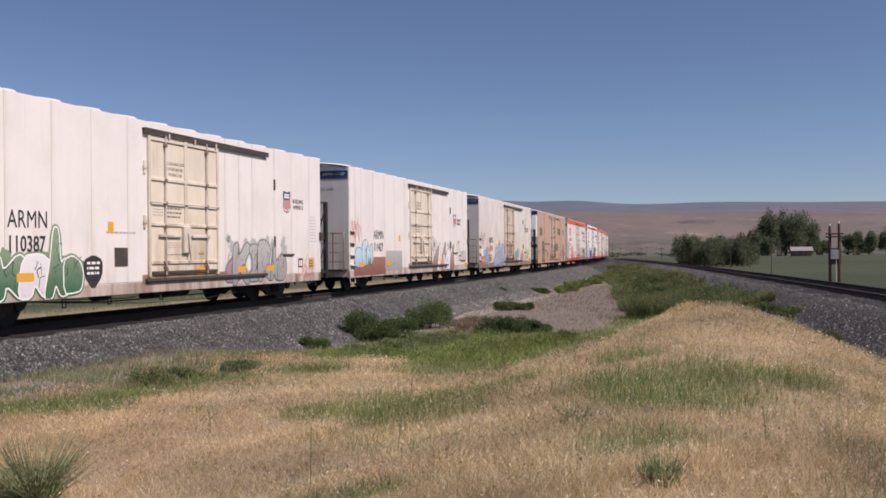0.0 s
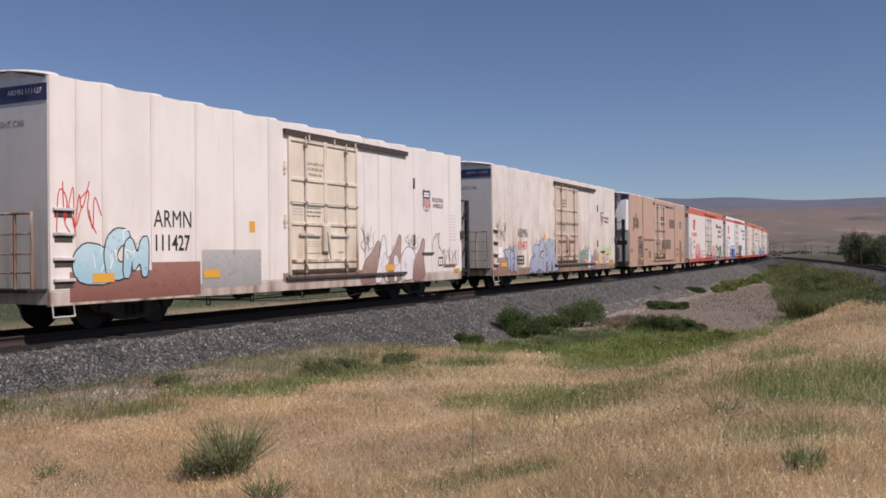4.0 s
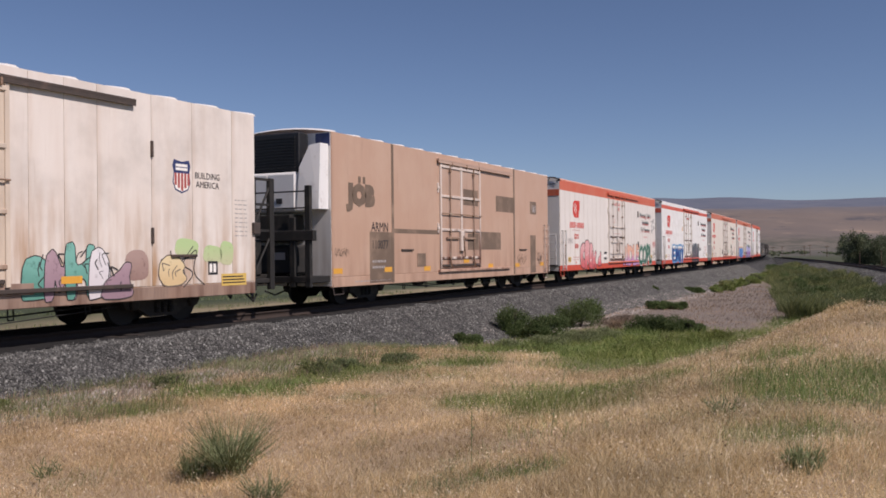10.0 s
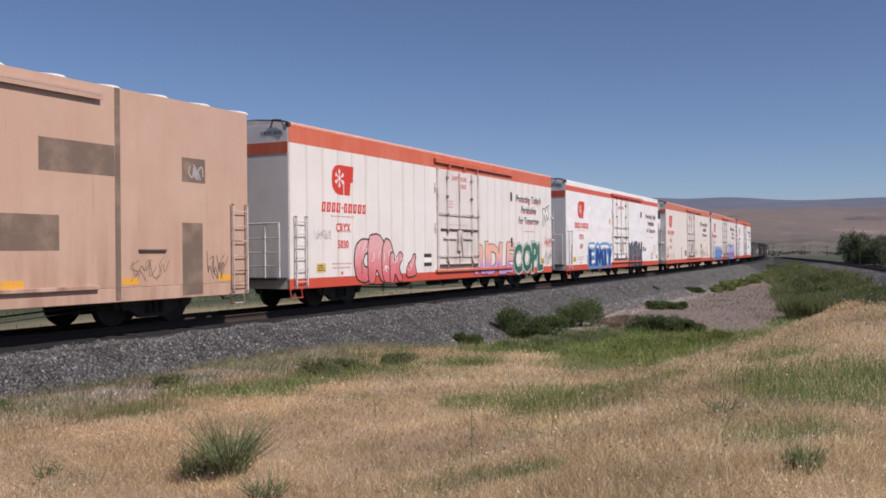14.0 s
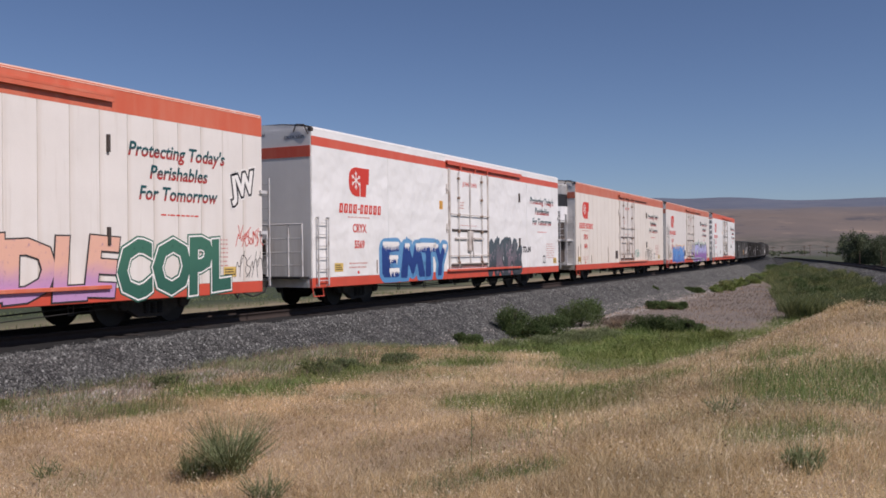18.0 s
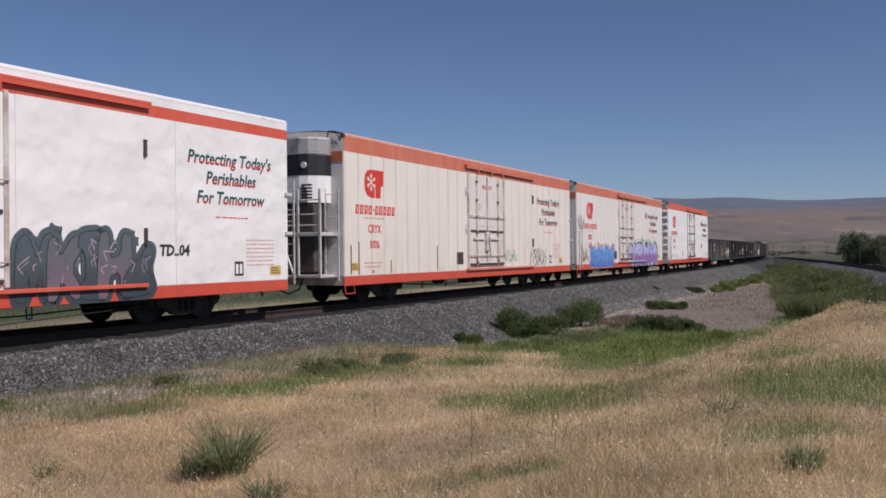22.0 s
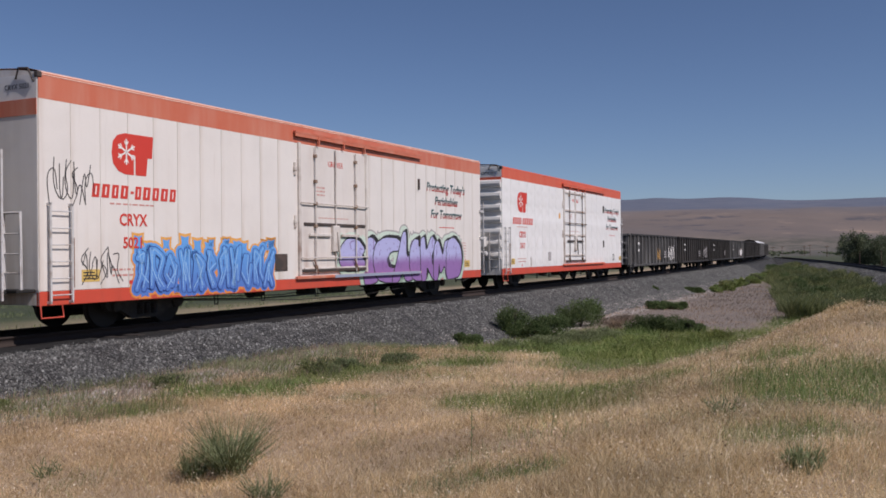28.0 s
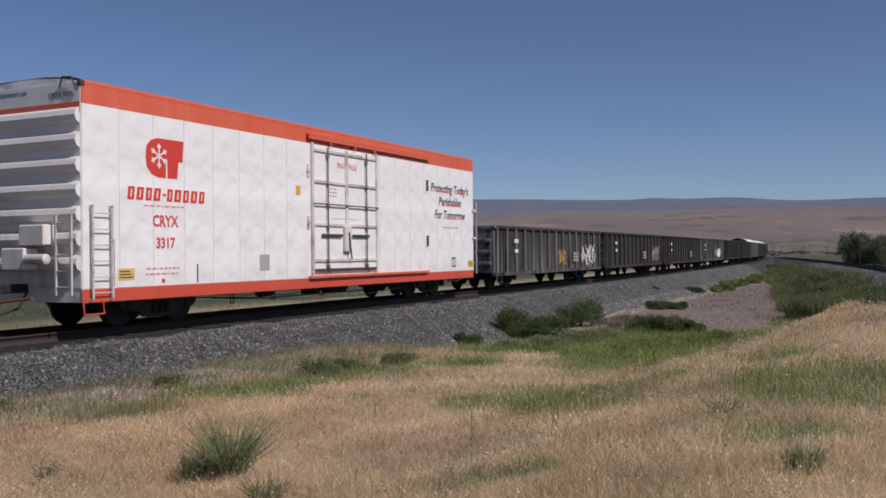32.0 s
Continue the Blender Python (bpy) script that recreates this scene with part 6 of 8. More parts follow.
write("door_lettering", "DART MOOR", 10.3, 4.05, 0.17, RED_INK, car_e, y=-1.634, wide=0.9)
write("door_lettering", "DRIVE", 10.62, 3.79, 0.17, RED_INK, car_e, y=-1.634, wide=0.9)
for z in (1.06, 1.2, 1.36):
    plate(car_e, "striped_plate", 7.55, 8.1, z, z + 0.12, INK if z != 1.2 else PALE)

car_f = cryo_car(0.0, 20.15, COOL_F, RED_F, (4.43, 4.68), "5569", "clean white refrigerator car with red band and blue graffiti", 5.0, 1.87, 8.45, 17.95, word="JOHNSTOWN")
plate(car_f, "yellow_plate", 7.72, 7.98, 3.0, 3.29, AMBER)
bars(car_f, 7.75, 7.95, 3.03, 3.26, 4, STENCIL, 12, y=-1.608, fill=0.3)
mural(car_f, (("e", 3.75, 4.85, 0.76, 1.84), ("m", 4.85, 6.5, 0.72, 1.80), ("t", 6.2, 7.45, 0.72, 1.82), ("y", 7.25, 8.25, 0.72, 1.80)), 0.72, 1.82, BLUE_GR, BLUE_CL, "dark blue graffiti letters capped with snow on a mid-blue ground", 7, 0.02, BLUE_CL, 0.34, cut=0.12, floor=0.60)
rng = random.Random(77)
bm = bmesh.new()
for x0, x1, z in ((3.8, 4.8, 1.80), (5.2, 5.5, 1.76), (5.95, 6.25, 1.76), (6.25, 7.4, 1.78), (7.28, 7.55, 1.74), (7.95, 8.22, 1.74), (4.2, 4.72, 1.38), (4.2, 4.8, 0.98)):
    x = x0
    slab(bm, [(x0 - 0.03, z - 0.05), (x1 + 0.03, z - 0.05), (x1 + 0.01, z + 0.06), (x0, z + 0.06)], -1.6155, 0.002)
    while x < x1 - 0.05:
        w = rng.uniform(0.07, 0.13)
        slab(bm, [(x, z - 0.04), (x + w * 0.5, z - rng.uniform(0.10, 0.26)), (x + w, z - 0.04)], -1.6155, 0.002)
        x += w
tagged(part("snow_cap", bm, PALE, car_f), kind="stuff")
mural(car_f, (("n", 12.0, 12.9, 0.66, 1.95), ("k", 12.7, 13.6, 0.66, 1.85, DUSK), ("i", 13.4, 14.1, 0.66, 1.95), ("h", 13.9, 14.8, 0.66, 1.95, DUSK), ("wedge", 14.5, 15.45, 0.66, 1.6)), 0.66, 1.95, GREY_GR, INK, "dark grey and mauve graffiti", 61, 0.02, GREY_GR, 0.26, MAUVE)
write("marker_letters", "TD..04", 16.05, 1.5, 0.24, INK, car_f, bold=0.012, shear=0.1)

car_g = cryo_car(22.85, 20.3, COOL_G, ORANGE_G, (4.42, 4.9), "5076", "yellowed white refrigerator car with orange band and cooling unit", 0.74, 1.12, 8.45, 17.2, near="unit", word="BELL BLVD")
scrawl(car_g, 12.1, 13.2, 1.1, 1.7, 71, TURQ, 3, 0.05)
scrawl(car_g, 14.9, 16.8, 0.9, 1.8, 72, INK, 4, 0.05)
part("vent_box", boxes((7.5, 8.02, -1.615, -1.59, 1.09, 1.52)), DARK_STEEL, car_g)
# rounded cooling unit on its end platform
bm = bmesh.new()


def drum(bm, z0, z1, grow=0.0):
    ring = []
    for z in (z0, z1):
        r = []
        for k in range(13):
            a = pi * k / 12
            r.append(bm.verts.new((-0.02 - (0.72 + grow) * min(1, 1.25 * sin(a)), (1.18 + grow) * cos(a) * (1 if abs(cos(a)) < 0.9 else 1.0), z)))
        ring.append(r)
    for k in range(12):
        bm.faces.new((ring[0][k], ring[0][k + 1], ring[1][k + 1], ring[1][k]))
    bm.faces.new(ring[0])
    bm.faces.new(ring[1][::-1])
    return bm


unit_g = part("cooling_unit", drum(bmesh.new(), 2.95, 3.72), UNIT_WHITE, car_g, "rounded white cooling unit with black band")
part("unit_band", drum(bmesh.new(), 3.72, 4.30, 0.01), UNIT_BLACK, unit_g)
part("unit_top", drum(bmesh.new(), 4.30, 4.80), GALV, unit_g)
for k in range(7):
    part("unit_louvre", drum(bmesh.new(), 4.34 + 0.065 * k, 4.365 + 0.065 * k, 0.03), GALV, unit_g)
bm = bmesh.new()
disc(bm, (-0.75, -0.75, 4.0), [(-0.02, 0.09), (0.02, 0.09)], "x", 16)
part("unit_badge", bm, PALE, unit_g)
for k in range(5):
    part("side_louvre", boxes((-0.76, -0.70, -1.0, -0.68, 3.05 + 0.09 * k, 3.10 + 0.09 * k)), UNIT_BLACK, unit_g)
bars_y = part("unit_skirt", boxes((-0.7, -0.02, -1.05, 1.05, 1.0, 2.9), bevel=0.03), DARK_STEEL, unit_g)
plat = part("unit_platform", boxes((-1.0, -0.02, -1.45, 1.45, 2.0, 2.1), (-1.0, -0.02, -1.45, 1.45, 0.84, 0.92), bevel=0.01), GALV, car_g)
for y in (-1.42, -0.7, 0.0, 1.4):
    part("platform_post", boxes((-1.0, -0.94, y - 0.035, y + 0.035, 0.84, 3.3 if y != 0.0 else 3.0), bevel=0.008), GALV, plat)
for z in (3.0, 2.6, 2.3):
    part("platform_rail", tubes([(-0.97, -1.42, z), (-0.97, 1.4, z)], rad=0.022), GALV, plat)
part("platform_brace", tubes([(-0.97, -0.1, 2.0), (-0.97, -0.55, 0.9)], [(-0.97, 0.5, 2.0), (-0.97, 0.9, 0.9)], rad=0.035), GALV, plat)
end_ladder(car_g, -0.25, -1.58, -1.1, 0.75, 3.35, 8, GALV)

car_h = cryo_car(44.23, 19.86, COOL_E, ORANGE_G, (4.42, 4.9), "5021", "white refrigerator car with orange band, blue and purple graffiti", 0.73, 1.75, 8.15, 16.95, word="GROVER")
piece(car_h, 2.35, 7.1, 0.66, 1.75, 11, 81, WILD, DEEP, WILD, 0.13, 0.018, ICE, "bright blue graffiti with an orange edge", cloud_rim=ORANGE_CL, halo=0.14)
mural(car_h, (("d", 11.36, 12.4, 0.6, 1.98), ("c", 11.95, 13.75, 0.58, 1.98), ("spike", 13.1, 14.6, 0.58, 2.1), ("blob", 14.2, 15.5, 0.6, 1.95), ("k", 15.0, 16.2, 0.58, 2.0), ("n", 15.9, 17.2, 0.58, 1.95), ("d", 16.85, 18.15, 0.6, 2.02)), 0.58, 2.05,
      PURPLE, INK, "purple graffiti with black outlines and a green edge", 82, 0.045, MINT, 0.40, VIOLET, drop=(0.13, 0.10), fringe=GREY_INK)
mural(car_h, (("blob", 10.05, 11.5, 1.02, 1.95),), 1.02, 1.98, PURPLE, INK, "purple graffiti with black outlines on the door", 86, 0.045, MINT, 0.36, VIOLET, y=-1.6335, drop=(0.1, 0.08))
plate(car_h, "painted_track", 9.75, 14.85, 0.838, 0.922, LILAC, -1.694)
scrawl(car_h, 0.2, 1.2, 2.5, 3.4, 83, INK, 4, 0.03)
scrawl(car_h, 0.9, 1.9, 0.95, 1.75, 84, INK, 4, 0.03)
part("vent_box", boxes((7.12, 7.63, -1.618, -1.59, 1.08, 1.51)), DARK_STEEL, car_h)

car_i = cryo_car(66.25, 18.2, COOL_F, ORANGE_I, (4.47, 4.9), "3317", "white refrigerator car with bright orange band and ribbed end", 0.98, 1.68, 7.75, 16.25, near="ribs", roof_paint=ORANGE_I, style="bars", word="PRATTVILLE", trucks=2.6)
for k in range(7):
    bm = bmesh.new()
    z = 1.2 + 0.48 * k
    prof = [(-0.012, z), (-0.10, z + 0.06), (-0.13, z + 0.16), (-0.10, z + 0.26), (-0.012, z + 0.32)]
    a = [bm.verts.new((x, -1.56, zz)) for x, zz in prof]
    b = [bm.verts.new((x, 1.56, zz)) for x, zz in prof]
    bm.faces.new(a)
    bm.faces.new(b[::-1])
    for i in range(4):
        bm.faces.new((a[i], a[i + 1], b[i + 1], b[i]))
    part("end_rib", bm, END_GREY, car_i)
part("end_band", boxes((-0.024, -0.013, -1.575, 1.575, 4.3, 4.5)), ORANGE_I, car_i)
part("end_box", boxes((-0.4, -0.1, -0.99, -0.3, 1.72, 2.12), bevel=0.02), END_GREY, car_i)
part("end_box", boxes((-0.45, -0.1, -0.5, 0.14, 1.24, 1.67), bevel=0.02), END_GREY, car_i)
part("end_cylinder", disc(bmesh.new(), (-0.4, -0.8, 1.45), [(-0.3, 0.06), (-0.28, 0.10), (0.25, 0.10), (0.27, 0.06)], "y", 12), GALV, car_i)
end_ladder(car_i, -0.22, -1.56, -1.1, 0.75, 2.3, 5, GALV)
for rod_line in ([(-0.35, 0.6, 0.75), (-0.6, 0.1, 0.6), (-0.5, -0.8, 0.7)], [(-0.3, 1.2, 0.9), (-0.55, 0.9, 0.55), (-0.4, 0.2, 0.6)]):
    part("brake_rod", tubes(rod_line, rad=0.03), RUST, car_i)
plate(car_i, "framed_plate", 5.5, 5.9, 1.1, 1.5, GREY_INK, -1.603)
plate(car_i, "yellow_plate", 7.05, 7.25, 3.05, 3.3, AMBER)

# ---- open gondolas ----
GON = car_paint("sooty_gondola_paint", (0.018, 0.015, 0.014), (0.085, 0.075, 0.066), 0.14, low=0.5, rough=0.8, grime=(0.075, 0.058, 0.048), rust=0.5)
GON_B = car_paint("streaked_black_gondola_paint", (0.021, 0.019, 0.019), (0.26, 0.25, 0.235), 0.22, low=0.5, rough=0.8, grime=(0.11, 0.10, 0.095), rust=0.6)
SCRAP = plain("rusty_load", (0.10, 0.07, 0.055), 0.9, vary=0.5, bump=0.8)
COVER = plain("pale_load_cover", (0.72, 0.72, 0.72), 0.6, vary=0.08)


def gondola(s, paint, label, keyed, cover=False):
    L = 14.7
    car = start_car("gondola_car", label, "freight car", s, "gondola cars of the train")
    gear(car, s, L, (2.3, L - 2.3), keyed)
    couplers(car, L, 0.55, 0.55)
    part("floor_pan", boxes((0.1, L - 0.1, -1.45, 1.45, 0.75, 0.95)), paint, car)
    for y in (-1.5, 1.44):
        part("side_wall", boxes((0, L, y, y + 0.06, 0.58, 2.48)), paint, car)
    for x in (0.0, L - 0.06):
        part("end_wall", boxes((x, x + 0.06, -1.45, 1.45, 0.7, 2.45)), paint, car)
    part("top_rim", boxes((-0.03, L + 0.03, -1.6, -1.42, 2.44, 2.56), (-0.03, L + 0.03, 1.42, 1.6, 2.44, 2.56), (-0.03, 0.1, -1.42, 1.42, 2.42, 2.55), (L - 0.1, L + 0.03, -1.42, 1.42, 2.42, 2.55), bevel=0.015), paint, car)
    part("bottom_rim", boxes((0, L, -1.58, -1.5, 0.56, 0.70), bevel=0.01), paint, car)
    post = None
    for k in range(15):
        x = 0.25 + (L - 0.5) * k / 14
        if post is None:
            post = part("side_post", boxes((-0.06, 0.06, -1.60, -1.5, 0.68, 2.46), bevel=0.01), paint, car)
            post.matrix_basis = pose(x, 0, 0)
        else:
            again("side_post", post, car, pose(x, 0, 0))
    for z in (1.0, 1.45, 1.9):
        part("end_rib", boxes((-0.09, 0.0, -1.42, 1.42, z, z + 0.14), bevel=0.02), paint, car)
    ladder(car, 0.3, 0.72, 0.6, 2.3, 5, paint, -1.66)
    stirrup(car, 0.1, paint, 0.3)
    bm = bmesh.new()
    rng = random.Random(int(s * 10))
    n = 15
    rows = []
    for i in range(n + 1):
        row = []
        for j in range(5):
            y = -1.4 + 2.8 * j / 4
            z = 1.7 + rng.uniform(-0.15, 0.2) if not cover else 2.5 + 0.6 * (1 - (j / 2 - 1) ** 2)
            row.append(bm.verts.new((0.1 + (L - 0.2) * i / n, y, z)))
        rows.append(row)
    for a, b in zip(rows, rows[1:]):
        for j in range(4):
            bm.faces.new((a[j], b[j], b[j + 1], a[j + 1]))
    part("load_cover" if cover else "load", bm, COVER if cover else SCRAP, car, smooth=cover)
    return car


for k in range(10):
    s = 86.6 + 15.66 * k
    g = gondola(s, GON_B if k in (0, 3, 6) else GON, "sooty black open gondola car with white stencils" if k < 6 else "dark gondola car with a pale rounded cover", k < 4, k >= 6)
    if k < 4:
        rng = random.Random(900 + k)
        for x, w, z, h in ((2.0, 0.45, 1.85, 0.22), (2.05, 0.4, 1.45, 0.2), (9.0 + rng.uniform(-1, 1), 0.8, 1.0, 0.5)):
            bars(g, x, x + w, z, z + h, 1 if h < 0.4 else 3, PALE if x < 3 else GREY_INK, 90 + k, "stencil", y=-1.606, fill=0.7)
        if k < 2:
            scrawl(g, 11.2, 13.4, 0.85, 1.95, 96 + k, PALE if k == 0 else GREY_INK, 4, 0.09)
        if k == 0:
            scrawl(g, 7.6, 8.6, 0.9, 1.7, 95, AMBER, 3, 0.05)
    if k == 3:
        piece(g, 9.6, 11.9, 0.75, 1.9, 2, 97, PALE, RUST, None, 0.5, 0.06, None, "white and rust-red graffiti", y=-1.607)

# ---- ties and stones of the tracks ----
def build_ties(parent, place, stops, seed):
    rng = random.Random(seed)
    bm = boxes((-1.3, 1.3, -0.115, 0.115, -0.36, -0.172), bevel=0.012)
    first = None
    for s in stops:
        x, y, a = place(s, rng.uniform(-0.05, 0.05))
        m = pose(x, y, rng.uniform(-0.015, 0.0), 0, 0, -math.degrees(a) + rng.uniform(-1.5, 1.5))
        if first is None:
            first = part("tie", bm, TIE, parent)
            first.matrix_basis = m
        else:
            again("tie", first, parent, m)


build_ties(main_line, track_at, np.arange(-12, 62, 0.52), 1)
build_ties(side_line, siding_at, np.arange(20, 92, 0.6), 2)


def view_cone(x, y, near, far):
    b = np.degrees(np.arctan2(x, y))
    d = np.hypot(x, y)
    return (b > -28.5) & (b < 37.5) & (d > near) & (d < far)


def stones(name, parent, place, s0, s1, count, seed, lo, hi, offs, material, label="loose grey crushed stones"):
    """Crushed stone as many small irregular lumps on the bed."""
    rng = np.random.default_rng(seed)
    t = rng.random(count)
    s = s0 + (s1 - s0) * t ** 1.6
    off = offs[0] + (offs[1] - offs[0]) * rng.random(count)
    zs = np.interp(off, [o for o, z in BED_SHAPE], [z for o, z in BED_SHAPE])
    pts = np.array([place(a, b)[:2] for a, b in zip(s, off)])
    zs = zs + 0.06 * fbm(pts[:, 0], pts[:, 1], 0.8, 6.0)
    g = ground_h(pts[:, 0], pts[:, 1])
    if material is not STONE:
        zs = np.maximum(zs, np.where(off < 5.3, g, zs))
        zs = np.where(fbm(pts[:, 0], pts[:, 1], 1.8, 93.0) + 0.2 > 0, zs, -9.0)
    keep = (zs > g - 0.02) & view_cone(pts[:, 0], pts[:, 1], 5, 120)
    pts, zs = pts[keep], zs[keep]
    n = len(pts)
    size = (lo + (hi - lo) * rng.random(n) ** 2) * (1 + np.hypot(pts[:, 0], pts[:, 1]) / 160)
    base = np.array([(1, 0, -0.4), (0, 1, -0.4), (-1, 0, -0.4), (0, -1, -0.4), (0, 0, 0.9)])
    v = base[None] * rng.uniform(0.6, 1.25, (n, 5, 3)) + rng.uniform(-0.25, 0.25, (n, 5, 3))
    ang = rng.random(n) * 6.283
    c, sn = np.cos(ang)[:, None], np.sin(ang)[:, None]
    v = np.stack([v[..., 0] * c - v[..., 1] * sn, v[..., 0] * sn + v[..., 1] * c, v[..., 2]], -1) * size[:, None, None]
    v[..., 0] += pts[:, :1]
    v[..., 1] += pts[:, 1:]
    v[..., 2] += zs[:, None] + 0.25 * size[:, None]
    f = np.array([(0, 1, 4), (1, 2, 4), (2, 3, 4), (3, 0, 4)])
    tris = (f[None] + 5 * np.arange(n)[:, None, None]).reshape(-1, 3)
    ob = new(name, mesh_arrays(name, v.reshape(-1, 3), tris, material))
    ob.parent = parent
    return tagged(ob, label, kind="stuff")


def stone_paint():
    """Crushed stone, from near black to chalky, one shade for each lump."""
    m, nt, bsdf = nodes_of("crushed_stone")
    geo = nt.nodes.new("ShaderNodeNewGeometry")
    ramp = nt.nodes.new("ShaderNodeValToRGB")
    for k, (at, c) in enumerate(((0.0, 0.022), (0.32, 0.052), (0.65, 0.10), (0.9, 0.18), (1.0, 0.36))):
        e = ramp.color_ramp.elements[k] if k < 2 else ramp.color_ramp.elements.new(at)
        e.position, e.color = at, (c, c * 1.0, c * 0.95, 1)
    nt.links.new(geo.outputs["Random Per Island"], ramp.inputs[0])
    grain = noise_node(nt, geo.outputs["Position"], 60.0, 3)
    nt.links.new(mix_node(nt, 0.22, ramp.outputs[0], mix_node(nt, grain, (0.02, 0.02, 0.02), (0.2, 0.195, 0.19))), bsdf.inputs["Base Color"])
    bsdf.inputs["Roughness"].default_value = 0.9
    return m


STONE = stone_paint()
DUSTY = plain("dusty_pale_stone", (0.33, 0.30, 0.275), 0.95, vary=0.25, scale=8.0, island=0.6)
stones("ballast_stones", main_line, track_at, -11, 95, 150000, 3, 0.012, 0.034, (1.6, 4.5), STONE)
stones("ballast_stones", side_line, siding_at, 10, 120, 34000, 4, 0.014, 0.038, (-4.5, -0.9), STONE)
stones("pale_stones", main_line, track_at, -11, 62, 20000, 5, 0.012, 0.034, (3.7, 5.3), DUSTY, "dusty pale stones at the foot of the ballast")


# ---- grasses ----
def blades(name, label, x, y, height, width, material, seed, lean=0.35, head=0.0, flop=0.0, base=None):
    """Grass as single bent blades, each with an optional seed head."""
    rng = np.random.default_rng(seed)
    n = len(x)
    z = (ground_h(x, y) if base is None else base) - 0.02
    a = rng.random(n) * 2 * np.pi
    ln = height * lean * rng.random(n)
    wind = 0.12 * height
    dx, dy = np.cos(a) * ln + wind, np.sin(a) * ln
    f = rng.random(n) * np.pi
    wx, wy = np.cos(f) * width / 2, np.sin(f) * width / 2
    rows = [(0.0, 0.0, 1.0), (0.5, 0.22, 0.8), (0.78, 0.58, 0.55 + 1.9 * head), (1.0, 1.0, 0.0)]
    if not head:
        rows = [(0.0, 0.0, 1.0), (0.6, 0.35, 0.75), (1.0, 1.0, 0.0)]
    vs = []
    for h, b, w in rows[:-1]:
        for s in (-1, 1):
            vs.append(np.stack([x + dx * b + s * wx * w, y + dy * b + s * wy * w, z + height * h * (1 - flop * b)], -1))
    vs.append(np.stack([x + dx, y + dy, z + height * (1 - flop)], -1))
    v = np.stack(vs, 1)
    f = np.array([(0, 1, 3), (0, 3, 2), (2, 3, 5), (2, 5, 4), (4, 5, 6)]) if head else np.array([(0, 1, 3), (0, 3, 2), (2, 3, 4)])
    tris = (f[None] + v.shape[1] * np.arange(n)[:, None, None]).reshape(-1, 3)
    return tagged(new(name, mesh_arrays(name, v.reshape(-1, 3), tris, material)), label, "grass", kind="stuff")


def leaf_paint(name, colours, rough=0.7, drift=None, side=None):
    """Plant tissue: every blade or leaf takes its own colour from a short range."""
    m, nt, bsdf = nodes_of(name)
    geo = nt.nodes.new("ShaderNodeNewGeometry")
    ramp = nt.nodes.new("ShaderNodeValToRGB")
    ramp.color_ramp.interpolation = "LINEAR"
    while len(ramp.color_ramp.elements) < len(colours):
        ramp.color_ramp.elements.new(0.5)
    for k, c in enumerate(colours):
        ramp.color_ramp.elements[k].position = k / (len(colours) - 1)
        ramp.color_ramp.elements[k].color = rgba(c)
    nt.links.new(geo.outputs["Random Per Island"], ramp.inputs[0])
    n = noise_node(nt, geo.outputs["Position"], 0.6, 4)
    col = mix_node(nt, n, ramp.outputs[0], ramp.outputs[0])
    hsv = nt.nodes.new("ShaderNodeHueSaturation")
    var = nt.nodes.new("ShaderNodeMapRange")
    var.inputs["From Min"].default_value, var.inputs["From Max"].default_value = 0.3, 0.7
    var.inputs["To Min"].default_value, var.inputs["To Max"].default_value = 0.68, 1.3
    nt.links.new(n, var.inputs["Value"])
    nt.links.new(var.outputs[0], hsv.inputs["Value"])
    if drift:
        share = ramp_node(nt, noise_node(nt, geo.outputs["Position"], 0.35, 3), 0.38, 0.62)
        if side:
            # another kind of grass takes over across the rise
            sep, half = nt.nodes.new("ShaderNodeSeparateXYZ"), nt.nodes.new("ShaderNodeMath")
            nt.links.new(geo.outputs["Position"], sep.inputs[0])
            half.operation, half.use_clamp = "MULTIPLY_ADD", True
            nt.links.new(share, half.inputs[0])
            half.inputs[1].default_value = 0.4
            nt.links.new(ramp_node(nt, sep.outputs[0], *side), half.inputs[2])
            share = half.outputs[0]
        col = mix_node(nt, share, col, mix_node(nt, 1.0, col, drift, "MULTIPLY"))
    nt.links.new(col, hsv.inputs["Color"])
    nt.links.new(hsv.outputs[0], bsdf.inputs["Base Color"])
    bsdf.inputs["Roughness"].default_value = rough
    bsdf.inputs["Specular IOR Level"].default_value = 0.25
    tr, mx = nt.nodes.new("ShaderNodeBsdfTranslucent"), nt.nodes.new("ShaderNodeMixShader")
    nt.links.new(hsv.outputs[0], tr.inputs["Color"])
    mx.inputs[0].default_value = 0.4
    nt.links.new(bsdf.outputs[0], mx.inputs[1])
    nt.links.new(tr.outputs[0], mx.inputs[2])
    nt.links.new(mx.outputs[0], nt.nodes["Material Output"].inputs["Surface"])
    return m


STRAW = leaf_paint("straw", ((0.335, 0.248, 0.122), (0.545, 0.42, 0.232), (0.675, 0.55, 0.33), (0.79, 0.67, 0.45)), drift=(1.03, 0.965, 0.96), side=(2.0, -3.0))
PALE_STRAW = leaf_paint("pale_straw", ((0.52, 0.42, 0.255), (0.70, 0.59, 0.385), (0.85, 0.76, 0.57)), drift=(1.02, 0.965, 0.96), side=(2.0, -3.0))
HUSK = leaf_paint("grass_husk", ((0.22, 0.15, 0.09), (0.45, 0.33, 0.20), (0.74, 0.62, 0.44), (0.90, 0.82, 0.66)), drift=(1.0, 0.95, 0.98))
